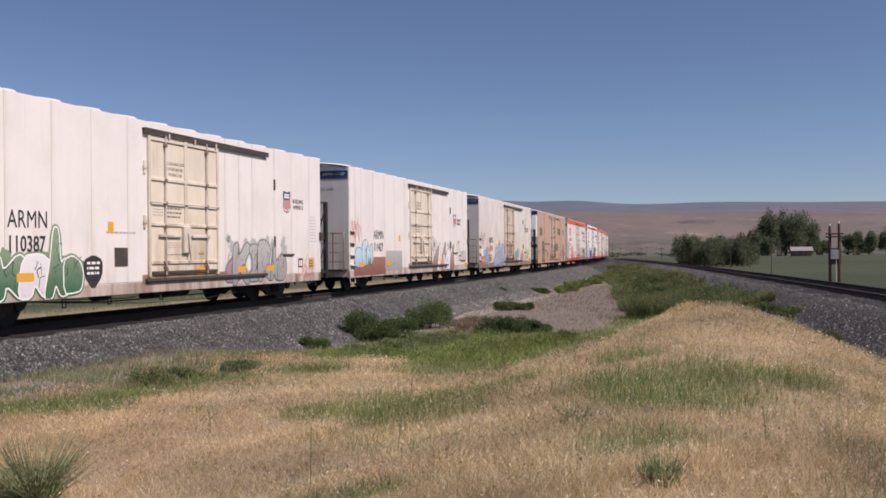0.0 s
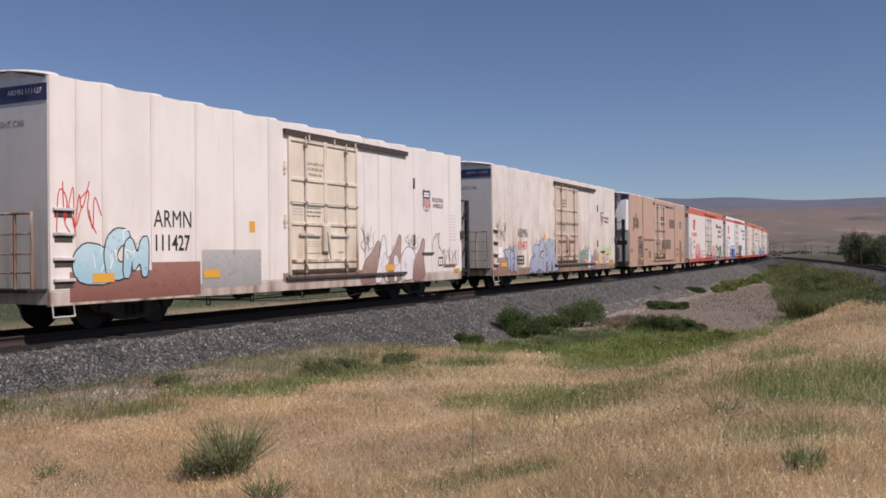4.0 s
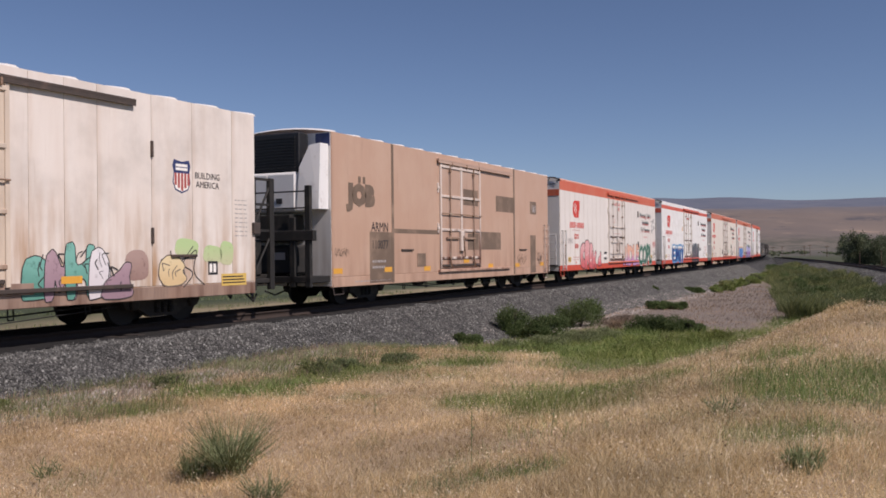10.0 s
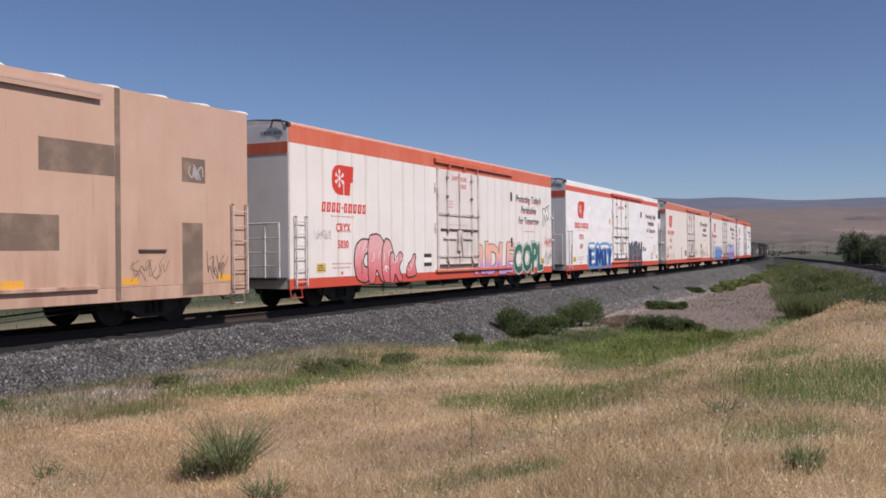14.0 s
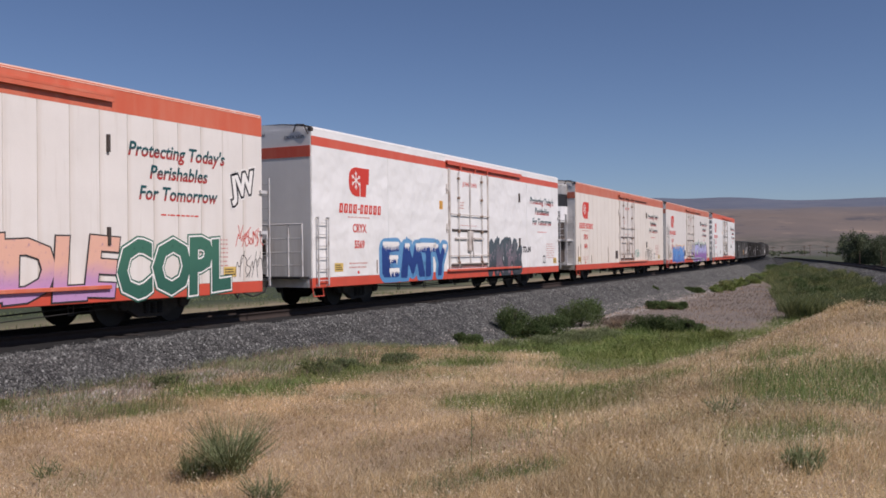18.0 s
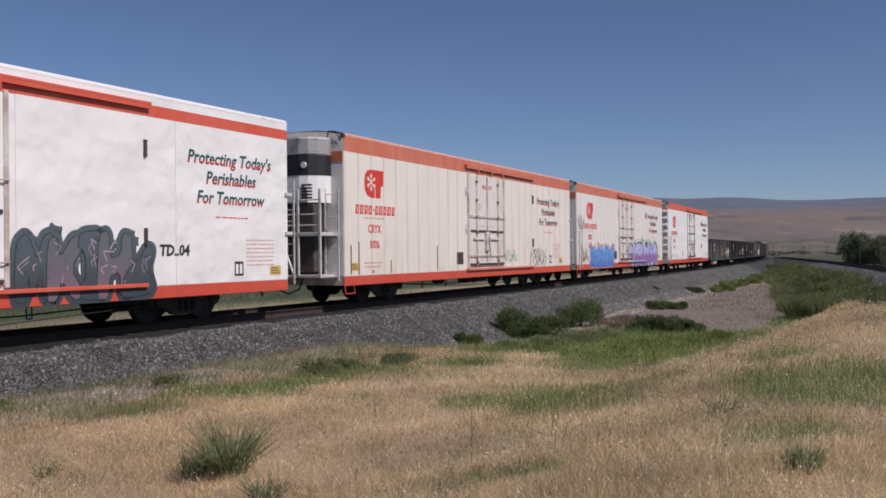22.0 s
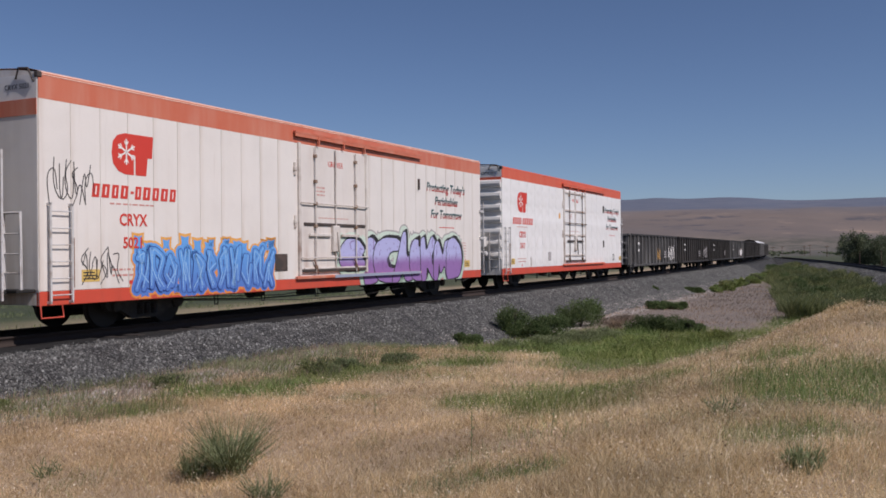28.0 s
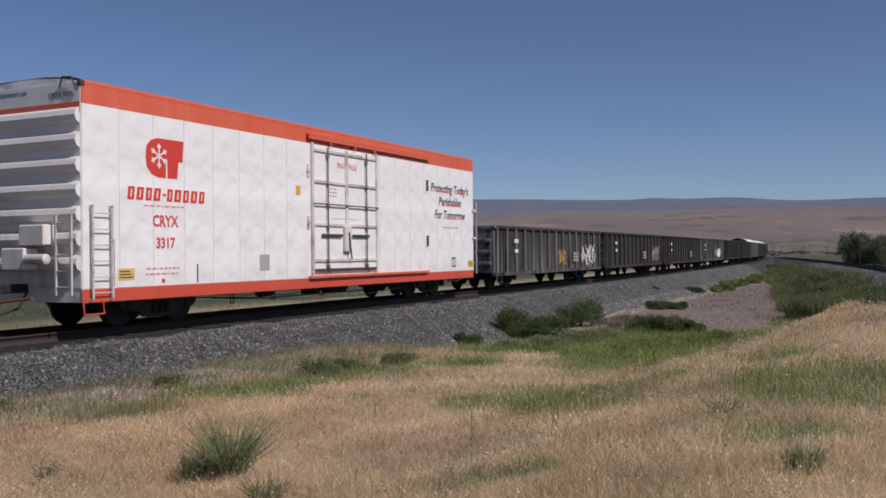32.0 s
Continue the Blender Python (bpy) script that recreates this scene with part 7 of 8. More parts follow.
GREEN = leaf_paint("green_blades", ((0.10, 0.138, 0.034), (0.17, 0.218, 0.058), (0.27, 0.31, 0.095), (0.42, 0.41, 0.18)), drift=(0.80, 0.93, 0.95))
REED = leaf_paint("reed_blades", ((0.062, 0.082, 0.042), (0.105, 0.132, 0.062), (0.155, 0.185, 0.085), (0.25, 0.26, 0.135)), drift=(1.25, 1.15, 0.9))
DEAD = leaf_paint("dead_weed", ((0.15, 0.115, 0.09), (0.28, 0.225, 0.18), (0.42, 0.345, 0.28)), drift=(1.28, 1.16, 0.98))
SAGE = leaf_paint("sage_leaf", ((0.12, 0.15, 0.07), (0.205, 0.24, 0.115), (0.33, 0.355, 0.20)))
SHRUB = leaf_paint("shrub_leaf", ((0.048, 0.078, 0.03), (0.092, 0.135, 0.048), (0.16, 0.20, 0.078)))
LEAF = leaf_paint("tree_leaf", ((0.08, 0.10, 0.058), (0.135, 0.16, 0.09), (0.21, 0.23, 0.14)))
BARK = plain("grey_bark", (0.12, 0.095, 0.075), 0.9, vary=0.3, bump=0.6)


def scatter(count, seed, near, far, power=2.0):
    """Random plan places in the view, thinner with distance."""
    rng = np.random.default_rng(seed)
    d = near + (far - near) * rng.random(count) ** power
    b = np.radians(rng.uniform(-29, 37.5, count))
    return d * np.sin(b), d * np.cos(b), d, rng


def open_ground(x, y):
    s, r = track_coords(x, y)
    return (r > 4.1 - 0.5 * (s < -2)) & (np.abs(siding_offset(x, y)) > 4.0)


def dry_share(x, y, rng):
    g, dd, z = green_mask(x, y), dead_mask(x, y), ground_h(x, y)
    thick = 0.45 + 0.55 * step(fbm(x, y, 0.8, 71.0), -0.45, 0.1)
    s, r = track_coords(x, y)
    return open_ground(x, y) & (r + 0.8 * fbm(x, y, 1.0, 87.0) > 5.0) & (rng.random(len(x)) > g * 0.75) & (dd < 0.4) & (rng.random(len(x)) < thick) & ((z > -0.98) | (rng.random(len(x)) < 0.1)) & ((g < 0.55) | (y < 15.5))


def mat_blades(name, label, x, y, height, width, material, seed):
    """Short matted grass: one leaning sliver for each blade."""
    rng = np.random.default_rng(seed)
    n = len(x)
    z = ground_h(x, y) - 0.01
    a, f = rng.random(n) * 2 * np.pi, rng.random(n) * np.pi
    ln = height * (0.2 + 1.3 * rng.random(n))
    wx, wy = np.cos(f) * width / 2, np.sin(f) * width / 2
    lift = height * 0.5 * rng.random(n)
    v = np.stack([np.stack([x - wx, y - wy, z + lift], -1), np.stack([x + wx, y + wy, z + lift], -1), np.stack([x + np.cos(a) * ln, y + np.sin(a) * ln, z + lift + height], -1)], 1)
    tris = np.arange(3 * n).reshape(-1, 3)
    return tagged(new(name, mesh_arrays(name, v.reshape(-1, 3), tris, material)), label, "grass", kind="stuff")


x, y, d, rng = scatter(580000, 10, 4.4, 27.0, 1.15)
keep = dry_share(x, y, rng)
swell = np.clip(fbm(x, y, 0.7, 31.0) + 0.5 * fbm(x, y, 0.25, 32.0), -0.6, 1)
tall = (0.03 + 0.05 * rng.random(len(x))) * (1.05 + 0.8 * swell)
mat_blades("dry_grass", "matted straw-coloured dry grass covering the rise", x[keep], y[keep], tall[keep], (0.0022 + 0.00036 * d[keep]), STRAW, 11)
x, y, d, rng = scatter(80000, 9, 4.4, 27.0, 1.2)
keep = dry_share(x, y, rng)
swell = np.clip(fbm(x, y, 0.7, 31.0) + 0.5 * fbm(x, y, 0.25, 32.0), -0.6, 1)
tall = (0.05 + 0.08 * rng.random(len(x))) * (1.05 + 0.9 * swell)
blades("bent_grass", "bent straw-coloured stems in matted dry grass", x[keep], y[keep], tall[keep], 0.0009 + 0.00015 * d[keep], STRAW, 8, 0.7, 0.0, 0.1)
x, y, d, rng = scatter(120000, 16, 4.4, 27.0, 1.2)
keep = dry_share(x, y, rng) & (rng.random(len(x)) < 0.2 + (0.35 + 0.45 * step(x, -0.5, 2.0)) * step(fbm(x, y, 0.6, 33.0), -0.2, 0.35))
swell = np.clip(fbm(x, y, 0.7, 31.0) + 0.5 * fbm(x, y, 0.25, 32.0), -0.6, 1)
tall = (0.06 + 0.09 * rng.random(len(x))) * (1.05 + 0.9 * swell)
blades("seeding_grass", "nodding dry grass stems with pale seed heads", x[keep], y[keep], tall[keep], 0.0011 + 0.00017 * d[keep], PALE_STRAW, 17, 0.6, 0.55, 0.15)
# loose husks and seeds that stand in the tops of the grass
x, y, d, rng = scatter(190000, 56, 4.4, 24.0, 1.15)
keep = dry_share(x, y, rng) & (rng.random(len(x)) < 0.25 + 0.75 * step(fbm(x, y, 0.5, 57.0), -0.3, 0.3))
x, y, d = x[keep], y[keep], d[keep]
n = len(x)
swell = np.clip(fbm(x, y, 0.7, 31.0) + 0.5 * fbm(x, y, 0.25, 32.0), -0.6, 1)
mid = np.stack([x, y, ground_h(x, y) + (0.03 + 0.09 * rng.random(n)) * (1.1 + 0.9 * swell)], -1)
corner = mid[:, None, :] + rng.normal(size=(n, 3, 3)) * (0.0026 + 0.00042 * d)[:, None, None]
tagged(new("grass_husks", mesh_arrays("grass_husks", corner.reshape(-1, 3), np.arange(3 * n).reshape(-1, 3), HUSK)), "pale and dark husks in the tops of dry grass", "grass", kind="stuff")
# a lick of taller straw on the crest of the rise
rng = np.random.default_rng(46)
t = rng.random(3600)
x, y = 6.15 + 1.1 * t + 0.1 * rng.normal(size=3600), 16.9 - 0.4 * t + 0.25 * rng.normal(size=3600)
blades("crest_straw", "taller dry straw on the crest of the rise", x, y, (0.06 + 0.24 * t ** 3) * (0.6 + 0.5 * rng.random(3600)), np.full(3600, 0.005), STRAW, 47, 0.7, 0.4, 0.15)
# the rise goes on around and behind the camera
rng = np.random.default_rng(44)
d, b = 0.6 + 15 * rng.random(70000) ** 0.7, rng.random(70000) * 2 * np.pi
x, y = d * np.sin(b), d * np.cos(b)
bearing = np.degrees(np.arctan2(x, y))
keep = open_ground(x, y) & ((bearing < -28) | (bearing > 37) | (d < 4.6))
mat_blades("dry_grass", "matted straw-coloured dry grass round the rise", x[keep], y[keep], (0.035 + 0.06 * rng.random(len(x)))[keep], np.full(keep.sum(), 0.009), STRAW, 45)
# green stems mixed thinly through the dry grass
x, y, d, rng = scatter(150000, 26, 4.4, 27.0, 1.2)
soft = step(fbm(x, y, 0.8, 51.0) + 0.5 * fbm(x, y, 2.6, 52.0) - 0.30 * step(x, 1.5, -1.5) + 0.12 * step(x, 0.5, 3.0), 0.16, 0.8)
keep = dry_share(x, y, rng) & (rng.random(len(x)) < soft + 0.03)
blades("olive_stems", "thin olive stems among dry grass", x[keep], y[keep], ((0.05 + 0.13 * rng.random(len(x))) * (0.7 + 0.6 * soft))[keep], 0.0018 + 0.00026 * d[keep], SAGE, 27, 1.1, 0.2, 0.2)
x, y, d, rng = scatter(420000, 12, 4.8, 62.0, 1.4)
g = green_mask(x, y) * (1 - 0.9 * dead_mask(x, y))
keep = open_ground(x, y) & (rng.random(len(x)) < g * 0.95)
swell = np.clip(fbm(x, y, 1.3, 35.0) + 0.4 * fbm(x, y, 0.4, 36.0), -0.7, 1)
tall = (0.05 + 0.10 * rng.random(len(x))) * (1.15 + 1.1 * swell) * (1 + 0.5 * step(y, 30, 36) + 0.4 * step(y, 16, 13))
blades("green_grass", "lush yellow-green grass and herbs along the ditch", x[keep], y[keep], tall[keep], 0.0016 + 0.00026 * d[keep], GREEN, 13, 1.0, 0.0, 0.12)
x, y, d, rng = scatter(150000, 112, 14.0, 33.0, 1.0)
g = green_mask(x, y) * (1 - 0.9 * dead_mask(x, y))
keep = open_ground(x, y) & (rng.random(len(x)) < g * 0.95) & (y > 14.5)
tall = (0.05 + 0.11 * rng.random(len(x))) * (1.2 + 1.1 * np.clip(fbm(x, y, 1.3, 35.0) + 0.4 * fbm(x, y, 0.4, 36.0), -0.7, 1))
mat_blades("ditch_grass", "matted yellow-green grass in the ditch", x[keep], y[keep], tall[keep], 0.003 + 0.0005 * d[keep], GREEN, 113)
# tall growth that fills the hollow between the two tracks
rng = np.random.default_rng(48)
yy = 34 + 98 * rng.random(100000) ** 1.5
off = -2.9 - 5.7 * rng.random(100000) + 0.6 * fbm(yy, yy * 0, 6.0, 3.0)
xy = np.array([siding_at(a, b)[:2] for a, b in zip(yy, off)])
x, y = xy[:, 0], xy[:, 1]
d = np.hypot(x, y)
floor_z = np.maximum(ground_h(x, y), np.interp(off, [o for o, z in BED_SHAPE], [z for o, z in BED_SHAPE], left=-9))
swell = np.clip(fbm(x, y, 2.4, 38.0, 2), -0.6, 1)
keep = (track_coords(x, y)[1] > 5.0) & (rng.random(100000) < 0.75 + 0.5 * swell)
tall = (0.28 + 0.36 * rng.random(100000)) * (1.1 + 1.0 * swell) * np.clip(1.25 - 0.5 * step(off, -4.5, -3.0), 0.3, 2)
blades("reeds", "tall dark green weeds between the two tracks", x[keep], y[keep], tall[keep], 0.004 + 0.0003 * d[keep], REED, 49, 1.1, 0.0, 0.2, floor_z[keep])
x, y, d, rng = scatter(130000, 14, 14, 75.0, 1.1)
keep = open_ground(x, y) & (rng.random(len(x)) < dead_mask(x, y))
blades("dead_weeds", "dead pinkish-brown weeds beside the stones", x[keep], y[keep], ((0.04 + 0.10 * rng.random(len(x))) * (1.1 + 0.9 * fbm(x, y, 1.7, 66.0)))[keep], 0.003 + 0.0004 * d[keep], DEAD, 15, 1.4)
# ragged growth where the stones meet the grass
x, y, d, rng = scatter(230000, 28, 10, 34.0, 1.0)
s_, r_ = track_coords(x, y)
n_ = fbm(x, y, 1.1, 81.0)
edge = (r_ + 0.9 * n_ > 3.2) & (r_ + 0.9 * n_ < 6.0) & (s_ < 22) & (ground_h(x, y) > -1.25)
keep = edge & (rng.random(len(x)) < 0.35 + 0.65 * step(fbm(x, y, 0.7, 83.0), -0.2, 0.3))
blades("verge_weeds", "dead brown weeds among the lowest stones", x[keep], y[keep], (0.05 + 0.15 * rng.random(len(x)))[keep], 0.002 + 0.0003 * d[keep], DEAD, 29, 1.1)
keep = edge & (rng.random(len(x)) < 0.1 + 0.9 * step(fbm(x, y, 0.9, 85.0), -0.1, 0.3))
blades("verge_tufts", "green tufts along the foot of the stones", x[keep], y[keep], (0.07 + 0.18 * rng.random(len(x)))[keep], 0.002 + 0.0003 * d[keep], SAGE, 30, 1.0)
# thin growth on the far side of the main track
x, y, d, rng = scatter(90000, 18, 16, 60.0, 1.0)
s_, r_ = track_coords(x, y)
keep = (r_ < -4.6) & (r_ > -30) & (rng.random(len(x)) < step(fbm(x, y, 1.6, 77.0) + 0.25 * step(r_, -9, -14), 0.15, 0.45))
blades("trackside_tufts", "sparse green tufts beyond the main track", x[keep], y[keep], (0.06 + 0.16 * rng.random(len(x)))[keep], 0.006 + 0.0004 * d[keep], SAGE, 19, 0.9)


# ---- shrubs and weeds ----
def leaf_cloud(n, rad, height, rng, size, clumps=14, low=0.1, shell=0.55):
    """Leaves gathered in clumps inside a dome; returns vertices and triangles."""
    ca = rng.random(clumps) * 6.283
    cr = np.sqrt(rng.random(clumps)) * 0.72
    ch = low + (1 - low) * rng.random(clumps) * np.sqrt(np.clip(1 - cr ** 2, 0.05, 1)) * 0.85
    k = rng.integers(0, clumps, n)
    p = rng.normal(size=(n, 3))
    p /= np.linalg.norm(p, axis=1)[:, None]
    p *= (shell + (1 - shell) * rng.random(n))[:, None]
    cs = (0.26 + 0.14 * rng.random(clumps))[k]
    c = np.stack([rad * (cr[k] * np.cos(ca[k]) + cs * p[:, 0]), rad * (cr[k] * np.sin(ca[k]) + cs * p[:, 1]), height * (ch[k] + cs * 0.75 * p[:, 2])], -1)
    c[:, 2] = np.maximum(c[:, 2], 0.02)
    u = p + np.array((0, 0, 0.9)) + 0.7 * rng.normal(size=(n, 3))
    u /= np.linalg.norm(u, axis=1)[:, None]
    v = np.cross(u, rng.normal(size=(n, 3)))
    v /= np.linalg.norm(v, axis=1)[:, None]
    sz = size * (0.6 + 0.8 * rng.random(n))[:, None]
    q = np.stack([c - u * sz, c + v * sz * 0.45, c + u * sz, c - v * sz * 0.45], 1).reshape(-1, 3)
    f = np.array([(0, 1, 2), (0, 2, 3)])
    return q, (f[None] + 4 * np.arange(n)[:, None, None]).reshape(-1, 3)


def shrub(x, y, rad, height, seed, n=2600, size=0.035, material=None, label="round dark green shrub beside the railway ballast", off=None):
    rng = np.random.default_rng(seed)
    base = float(ground_h(x, y))
    if off is not None:
        base = max(base, float(np.interp(off, [o for o, z in BED_SHAPE], [z for o, z in BED_SHAPE])))
    root = thing("shrub", label, "shrub", "shrubs along the ditch", m=pose(x, y, base - 0.05))
    v, f = leaf_cloud(n, rad, height, rng, size, 34, 0.13, 0.3)
    ob = new("foliage", mesh_arrays("foliage", v, f, material or SHRUB))
    ob.parent = root
    bm = bmesh.new()
    for k in range(9):
        a = rng.random() * 6.283
        r = rad * 0.6 * rng.random()
        tube(bm, [(0, 0, 0), (r * 0.4 * cos(a), r * 0.4 * sin(a), height * 0.4), (r * cos(a), r * sin(a), height * 0.8)], [0.018, 0.012, 0.005], 5)
    part("woody_base", bm, BARK, root)
    return root


for k, (x, y, rad, h) in enumerate(((5.1, 34.6, 0.98, 1.05), (2.35, 30.6, 0.70, 1.02), (3.4, 30.0, 0.85, 0.80), (6.9, 31.9, 0.75, 0.60), (7.7, 31.7, 0.75, 0.56), (8.4, 31.4, 0.45, 0.42), (0.7, 27.5, 0.5, 0.42),
                                    (12.2, 53.8, 0.35, 0.75), (15.6, 60.0, 0.7, 0.45), (16.5, 60.3, 0.5, 0.4), (10.3, 44.0, 0.75, 0.42), (11.0, 43.8, 0.5, 0.36), (-4.6, 15.6, 0.4, 0.28), (-2.35, 17.2, 0.42, 0.36), (-6.4, 13.2, 0.25, 0.22))):
    shrub(x, y, rad * 1.1, h * 1.12, 200 + k, int(4500 + 8000 * rad) if y > 26 else 2600, 0.027 + 0.012 * (y > 40) - 0.009 * (y < 26), SHRUB if y > 26 else REED)
for k, (x, y, rad, h) in enumerate(((5.7, 25.3, 0.85, 0.55), (4.7, 24.6, 1.0, 0.42), (3.5, 23.4, 0.9, 0.34), (6.6, 26.6, 0.75, 0.5), (7.5, 27.8, 0.6, 0.4), (2.5, 24.8, 0.7, 0.3), (5.2, 26.8, 0.8, 0.42), (8.7, 29.2, 0.6, 0.34), (6.0, 23.2, 0.7, 0.28))):
    shrub(x, y, rad, h, 240 + k, int(3200 + 5200 * rad), 0.02, GREEN, "soft yellow-green herb mound in the ditch")
for k, (x, y, rad, h) in enumerate(((3.2, 27.4, 0.7, 0.42), (4.3, 28.6, 0.75, 0.48), (5.3, 29.6, 0.6, 0.42), (1.8, 26.4, 0.5, 0.3), (-1.9, 17.9, 0.4, 0.26), (-0.9, 18.6, 0.45, 0.24))):
    shrub(x, y, rad, h, 260 + k, int(3000 + 4200 * rad), 0.02, SAGE, "grey-green herb clump in the ditch")
for k, (x, y, rad, h) in enumerate(((6.0, 32.4, 0.45, 0.58), (6.3, 35.6, 0.7, 0.4), (7.2, 36.6, 0.6, 0.36))):
    shrub(x, y, rad, h, 275 + k, 3000, 0.02, DEAD, "dead brown weed clump beside the ballast")
rng0 = random.Random(5)
for k in range(44):
    t = k / 43
    far = 37 + 92 * t ** 1.5
    x, y, _ = siding_at(far + rng0.uniform(-1.5, 1.5), -4.3 - rng0.random() * (3.7 - 1.4 * t))
    shrub(x, y, rng0.uniform(0.5, 0.95) * (1 + 0.5 * t), rng0.uniform(0.5, 1.0), 300 + k, 2000, 0.036 + 0.03 * t, SHRUB if k % 4 else REED, "tall green weed clump between the two tracks")
for k in range(18):
    off = -3.7 - 1.2 * rng0.random()
    x, y, _ = siding_at(36 + 2.4 * k + rng0.uniform(-0.8, 0.8), off)
    shrub(x, y, rng0.uniform(0.5, 0.9), rng0.uniform(0.35, 0.6), 420 + k, 1600, 0.038, SHRUB if k % 4 else REED, "tall green weed clump on the second track's embankment", off)
for k in range(24):
    x, y, _ = track_at(47.5 + 2.9 * k, 4.7 + 0.02 * k + rng0.uniform(0, 1.0))
    shrub(x, y, rng0.uniform(0.5, 0.9) * (1 + 0.02 * k), rng0.uniform(0.4, 0.7) * (1 + 0.012 * k), 380 + k, 1700, 0.055, REED if k % 3 == 2 else GREEN, "low green weed clump beside the ballast")
for k in range(24):
    off = -3.4 - 1.9 * rng0.random()
    x, y, _ = siding_at(21 + 0.75 * k + rng0.uniform(-0.6, 0.6), off)
    shrub(x, y, rng0.uniform(0.5, 0.85), rng0.uniform(0.3, 0.55), 460 + k, 1900, 0.034, SHRUB if k % 4 else REED, "low green weed clump below the second track", off)


def broom(x, y, height, spread, count, seed, label):
    """A bush of many upright, slightly bent green stems with narrow leaves."""
    rng = np.random.default_rng(seed)
    root = thing("bush", label, "bush", m=pose(x, y, float(ground_h(x, y)) - 0.02))
    bm = bmesh.new()
    vs, fs = [], []
    for k in range(count):
        a = rng.random() * 6.283
        lean = spread * np.sqrt(rng.random())
        h = height * (0.55 + 0.45 * rng.random()) * (1 - 0.25 * (lean / spread) ** 2)
        bx, by = 0.10 * cos(a) * rng.random(), 0.10 * sin(a) * rng.random()
        pts = [(bx, by, 0), (bx + lean * 0.35 * cos(a), by + lean * 0.35 * sin(a), h * 0.5), (bx + lean * cos(a), by + lean * sin(a), h)]
        tube(bm, pts, [0.0026, 0.0021, 0.001], 3)
        for j in range(4):
            t = 0.08 + 0.62 * rng.random()
            px, py, pz = bx + lean * cos(a) * t ** 1.4, by + lean * sin(a) * t ** 1.4, h * t
            b = rng.random() * 6.283
            l = 0.02 + 0.026 * rng.random()
            i = len(vs)
            vs += [(px, py, pz), (px + 0.4 * l * cos(b) - 0.004, py + 0.4 * l * sin(b), pz + 0.5 * l), (px + l * cos(b) * 0.7, py + l * sin(b) * 0.7, pz + l), (px + 0.4 * l * cos(b) + 0.005, py + 0.4 * l * sin(b) + 0.004, pz + 0.5 * l)]
            fs += [(i, i + 1, i + 2), (i, i + 2, i + 3)]
    part("brush", bm, SAGE, root)
    ob = new("foliage", mesh_arrays("foliage", vs, fs, SAGE))
    ob.parent = root
    return root


broom(-2.08, 8.95, 0.74, 0.46, 460, 401, "grey-green broom-like bush in dry grass")
broom(-2.42, 8.95, 0.40, 0.16, 150, 405, "small grey-green bush in dry grass")
broom(-1.50, 7.75, 0.34, 0.2, 90, 402, "small grey-green bush in dry grass")
broom(2.36, 6.1, 0.27, 0.11, 130, 403, "small dark green weed in dry grass")
broom(2.5, 8.4, 0.26, 0.22, 40, 404, "sparse green weed in dry grass")
broom(-4.0, 9.3, 0.26, 0.16, 26, 406, "sparse green weed in dry grass")


def stalk(x, y, height, seed):
    """A single tall weed with small leaves up its stem."""
    rng = np.random.default_rng(seed)
    root = thing("weed_stalk", "tall thin green weed above dry grass", "weed", "weed stalks", m=pose(x, y, float(ground_h(x, y)) - 0.02))
    bend = rng.uniform(-0.06, 0.06)
    part("stem", tubes([(0, 0, 0), (bend * 0.4, 0, height * 0.5), (bend, 0.02, height)], rad=0.0032, sides=4), SAGE, root)
    vs, fs = [], []
    for j in range(26):
        t = 0.2 + 0.8 * rng.random()
        b = rng.random() * 6.283
        l = 0.045 * (1.15 - t) + 0.012
        p = np.array((bend * t * t, 0, height * t))
        e = p + l * np.array((cos(b), sin(b), 0.4))
        w = 0.2 * l * np.array((-sin(b), cos(b), 0.3))
        i = len(vs)
        vs += [p, (p + e) / 2 + w, e, (p + e) / 2 - w]
        fs += [(i, i + 1, i + 2), (i, i + 2, i + 3)]
    ob = new("foliage", mesh_arrays("foliage", vs, fs, SAGE))
    ob.parent = root


for k, (x, y, h) in enumerate(((0.22, 7.75, 0.5), (1.02, 8.9, 0.42), (2.0, 9.8, 0.34), (3.0, 10.4, 0.34), (3.3, 8.1, 0.3), (-3.9, 8.9, 0.3), (-0.9, 12.2, 0.3), (4.1, 13.4, 0.34), (1.75, 13.8, 0.36), (3.5, 6.9, 0.3))):
    stalk(x, y, h, 500 + k)


# ---- trees, house and poles beyond the second track ----
def polar(bearing, dist):
    b = radians(bearing)
    return dist * sin(b), dist * cos(b)


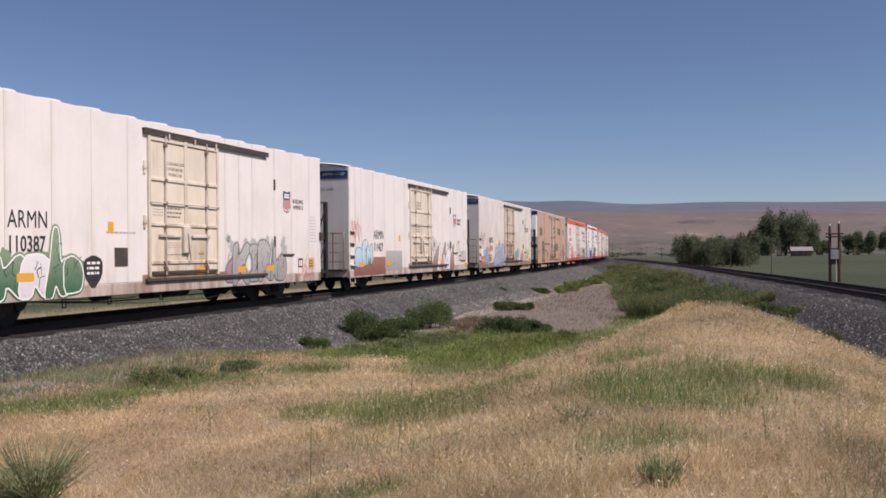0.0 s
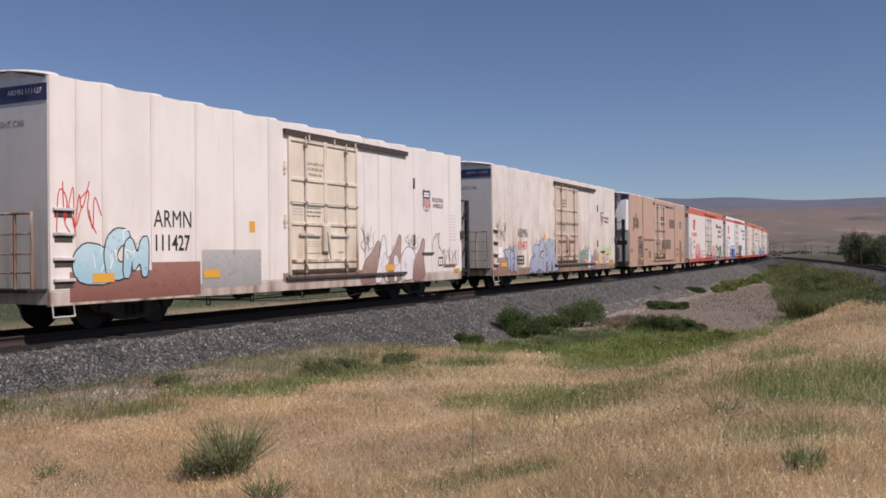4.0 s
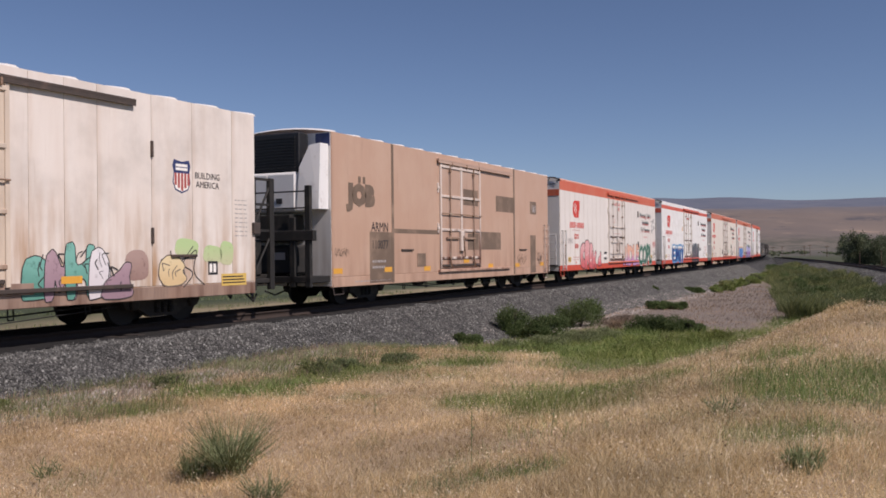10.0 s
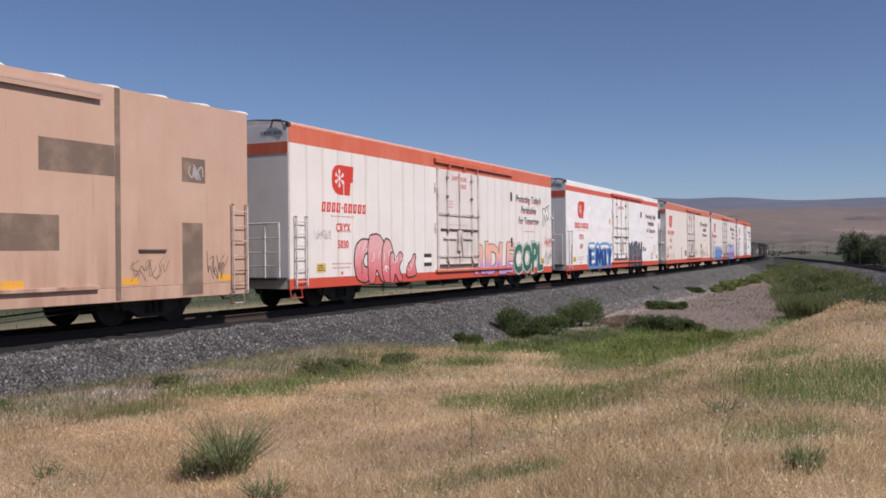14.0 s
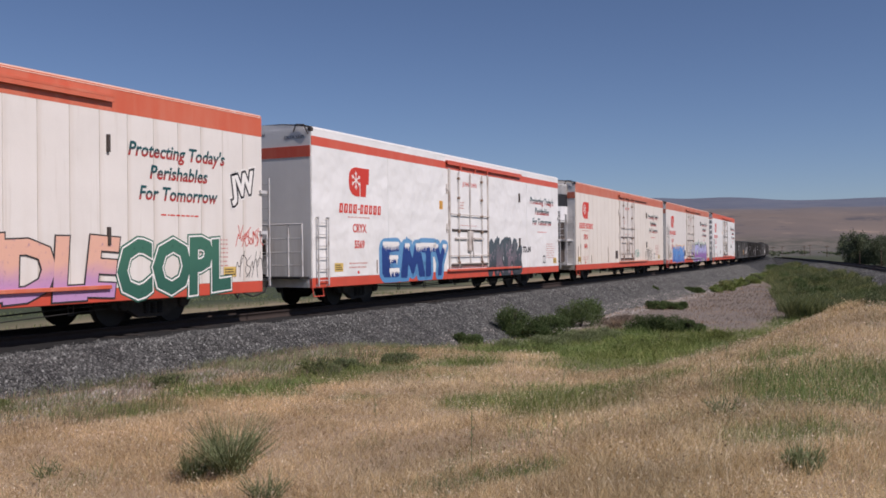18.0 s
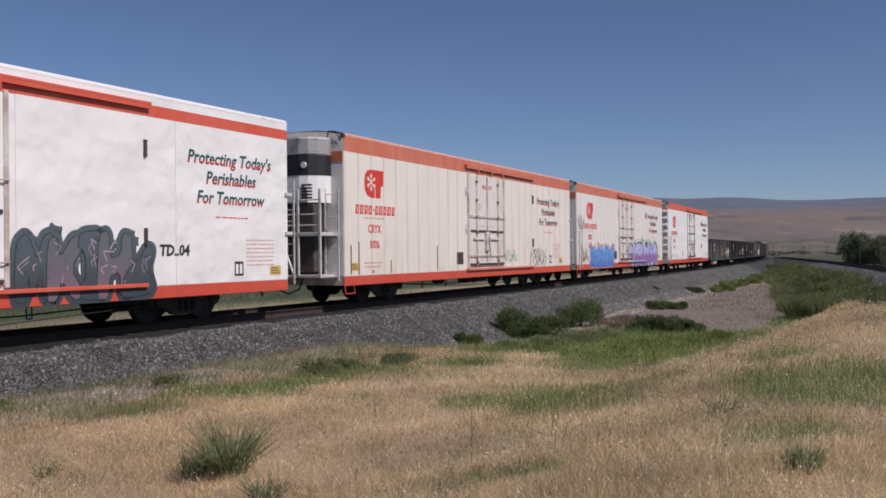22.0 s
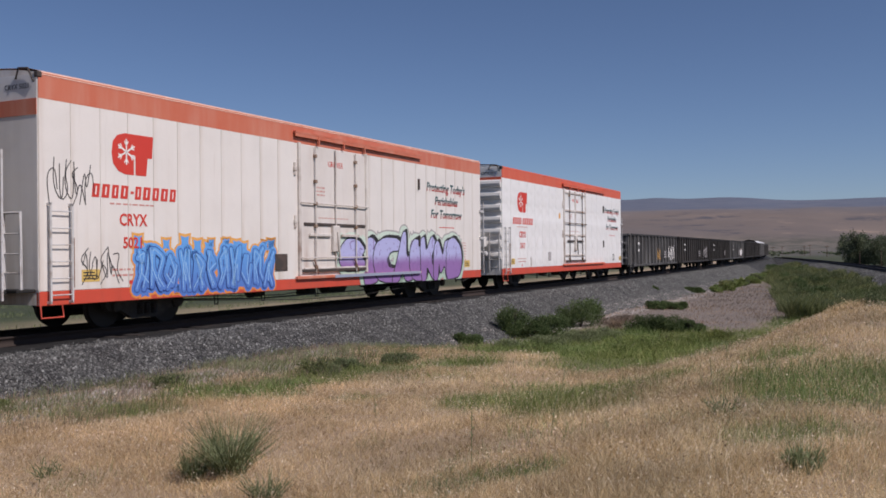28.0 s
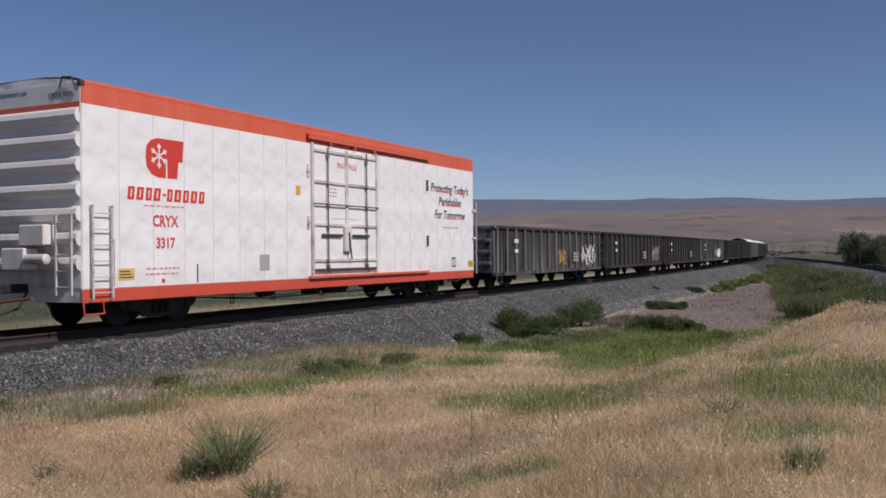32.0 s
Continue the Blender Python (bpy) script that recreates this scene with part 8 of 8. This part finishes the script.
def tree(bearing, dist, height, width, seed, n=2600, leaf=0.3, label="broad dark green deciduous tree", group="", low=0.16):
    rng = np.random.default_rng(seed)
    x, y = polar(bearing, dist)
    root = thing("tree", label, "tree", group, m=pose(x, y, -1.35))
    bm = bmesh.new()
    tube(bm, [(0, 0, 0), (0.02 * height, 0, height * 0.3), (0, 0.02 * height, height * 0.75)], [height * 0.03, height * 0.022, height * 0.008], 8)
    for k in range(7):
        a = 6.283 * k / 7 + rng.random()
        z = height * (0.25 + 0.07 * k)
        r = width * 0.33
        tube(bm, [(0, 0, z), (r * 0.5 * cos(a), r * 0.5 * sin(a), z + height * 0.1), (r * cos(a), r * sin(a), z + height * 0.24)], [height * 0.012, height * 0.008, height * 0.003], 5)
    part("trunk", bm, BARK, root)
    v, f = leaf_cloud(n, width / 2 * 1.1, height * 0.92, rng, leaf, 26, low, 0.4)
    v[:, 2] += height * 0.06
    ob = new("crown", mesh_arrays("crown", v, f, LEAF))
    ob.parent = root
    return root


rng0 = random.Random(8)
for k in range(12):
    t = k / 11
    tree(23.7 + 3.7 * t + rng0.uniform(-0.1, 0.1), 176 - 8 * t + rng0.uniform(-5, 5), rng0.uniform(5.6, 6.3), rng0.uniform(4.4, 5.4), 600 + k, 5200, 0.13, "dense dark tree in a windbreak row", "windbreak trees", 0.0)
for k, (b, d, h, w) in enumerate(((30.1, 455, 22.5, 15), (29.5, 458, 21.5, 12), (28.6, 450, 21.5, 11), (30.9, 460, 16.0, 9), (27.9, 445, 13.0, 8), (28.5, 430, 9.0, 7), (31.5, 470, 7.5, 7), (33.1, 480, 12.5, 10), (33.9, 470, 11.0, 10), (35.0, 480, 12.0, 11))):
    tree(b, d, h, w, 640 + k, 7000, 0.36)


def house():
    x, y = polar(30.35, 425)
    root = thing("house", "small farmhouse with pale metal roof under the trees", "house", m=pose(x, y, -1.3, 0, 0, -25))
    wall = plain("red_brown_siding", (0.22, 0.10, 0.08), 0.8, vary=0.15)
    part("wall", boxes((-4, 4, -3, 3, 0, 2.4)), wall, root)
    bm = bmesh.new()
    a = [bm.verts.new(p) for p in ((-4.5, -3.6, 2.3), (4.5, -3.6, 2.3), (4.5, 0, 4.0), (-4.5, 0, 4.0), (-4.5, 3.6, 2.3), (4.5, 3.6, 2.3))]
    for f in ((0, 1, 2, 3), (3, 2, 5, 4), (0, 3, 4), (1, 5, 2), (0, 4, 5, 1)):
        bm.faces.new([a[i] for i in f])
    part("roof", bm, plain("dull_metal_roof", (0.33, 0.30, 0.29), 0.6, vary=0.15), root)
    for wx in (-2.5, 0.2, 2.4):
        w = part("window", boxes((wx, wx + 0.9, -3.04, -2.99, 0.9, 1.9)), PALE, root)
        part("pane", boxes((wx + 0.08, wx + 0.82, -3.06, -3.04, 0.98, 1.82)), INK, w)


house()
POLE_WOOD = plain("weathered_pole_wood", (0.11, 0.065, 0.045), 0.9, vary=0.3, bump=0.4)


def power_stand():
    """Two short poles with a meter box, cross-arms and a transformer."""
    x, y = polar(32.0, 86)
    root = thing("power_stand", "pair of brown wooden poles with crossarms and meter box", "utility pole", m=pose(x, y, -1.3, 0, 0, -30))
    for dx, h in ((-0.36, 4.75), (0.36, 4.95)):
        p = part("pole", tubes([(dx, 0, -0.2), (dx, 0, h)], rad=[0.15, 0.11], sides=10), POLE_WOOD, root)
        part("insulator", disc(bmesh.new(), (dx, 0, h + 0.1), [(-0.1, 0.04), (0.0, 0.07), (0.08, 0.05), (0.1, 0.02)], "z", 8), PALE, p)
    for z in (4.1, 3.85):
        part("crossarm", boxes((-0.7, 0.7, -0.16, -0.06, z - 0.06, z + 0.06), bevel=0.01), POLE_WOOD, root)
    part("meter_box", boxes((-0.32, 0.28, -0.34, -0.1, 1.95, 2.75), bevel=0.02), GALV, root)
    part("meter_board", boxes((-0.5, 0.5, -0.1, -0.04, 1.5, 2.9)), POLE_WOOD, root)
    part("conduit", tubes([(0.1, -0.2, -0.1), (0.1, -0.2, 1.95)], rad=0.04), GALV, root)


power_stand()
for b, d, h in ((28.65, 116, 3.2), (25.3, 150, 2.6), (26.4, 150, 2.6), (27.5, 150, 2.4), (24.2, 150, 2.4)):
    x, y = polar(b, d)
    o = thing("fence_post" if h < 3 else "wooden_post", "weathered pole standing in the green field", "post", m=pose(x, y, -1.35))
    part("shaft", tubes([(0, 0, -0.2), (0.03, 0, h)], rad=[0.06, 0.045], sides=8), POLE_WOOD, o)
# scattered orchard trees and hedges far out on the flat
rng = np.random.default_rng(91)
vs, fs, n0 = [], [], 0
for k in range(150):
    b, d = rng.uniform(-2, 34), rng.uniform(420, 880)
    x, y = polar(b, d)
    v, f = leaf_cloud(60, rng.uniform(1.5, 4.5), rng.uniform(1.2, 3.2), rng, 0.6, 6)
    vs.append(v + np.array((x, y, -1.3)))
    fs.append(f + n0)
    n0 += len(v)
tagged(new("far_trees", mesh_arrays("far_trees", np.concatenate(vs), np.concatenate(fs), LEAF)), "scattered far trees and hedges across the flat", "trees", kind="stuff")



def far_pole(bearing, dist, height):
    x, y = polar(bearing, dist)
    root = thing("utility_pole", "weathered wooden utility pole far across the flat", "utility pole", "far utility poles", m=pose(x, y, -1.3, 0, 0, 20))
    part("shaft", tubes([(0, 0, -0.3), (0, 0, height)], rad=[0.12, 0.08], sides=8), POLE_WOOD, root)
    part("crossarm", boxes((-1.1, 1.1, -0.08, 0.08, height - 0.75, height - 0.55)), POLE_WOOD, root)


for b, d, h in ((18.7, 620, 6.0), (19.6, 470, 4.6), (20.1, 520, 5.0), (21.3, 430, 4.6), (21.6, 480, 5.4), (22.5, 380, 4.4)):
    far_pole(b, d, h)

# ---- what moves ----
def motions():
    times = [k * 0.8 for k in range(41)]
    for car, s, length in KEYED_CARS_LONG:
        rows = []
        for t in times:
            d = s - travelled(t)
            x0, y0, _ = track_at(d + 2.6)
            x1, y1, _ = track_at(d + length - 2.6)
            a = atan2(y1 - y0, x1 - x0)
            rows.append((t, pose(x0 - 2.6 * cos(a), y0 - 2.6 * sin(a), 0, 0, 0, math.degrees(a))))
        walk(car, rows)
    spins = [k * 0.1 for k in range(321)]
    for wheel, dx in KEYED_WHEELS:
        walk(wheel, [(t, pose(dx, 0, 0.462, 0, -math.degrees(travelled(t) / 0.462), 0)) for t in spins])


motions()
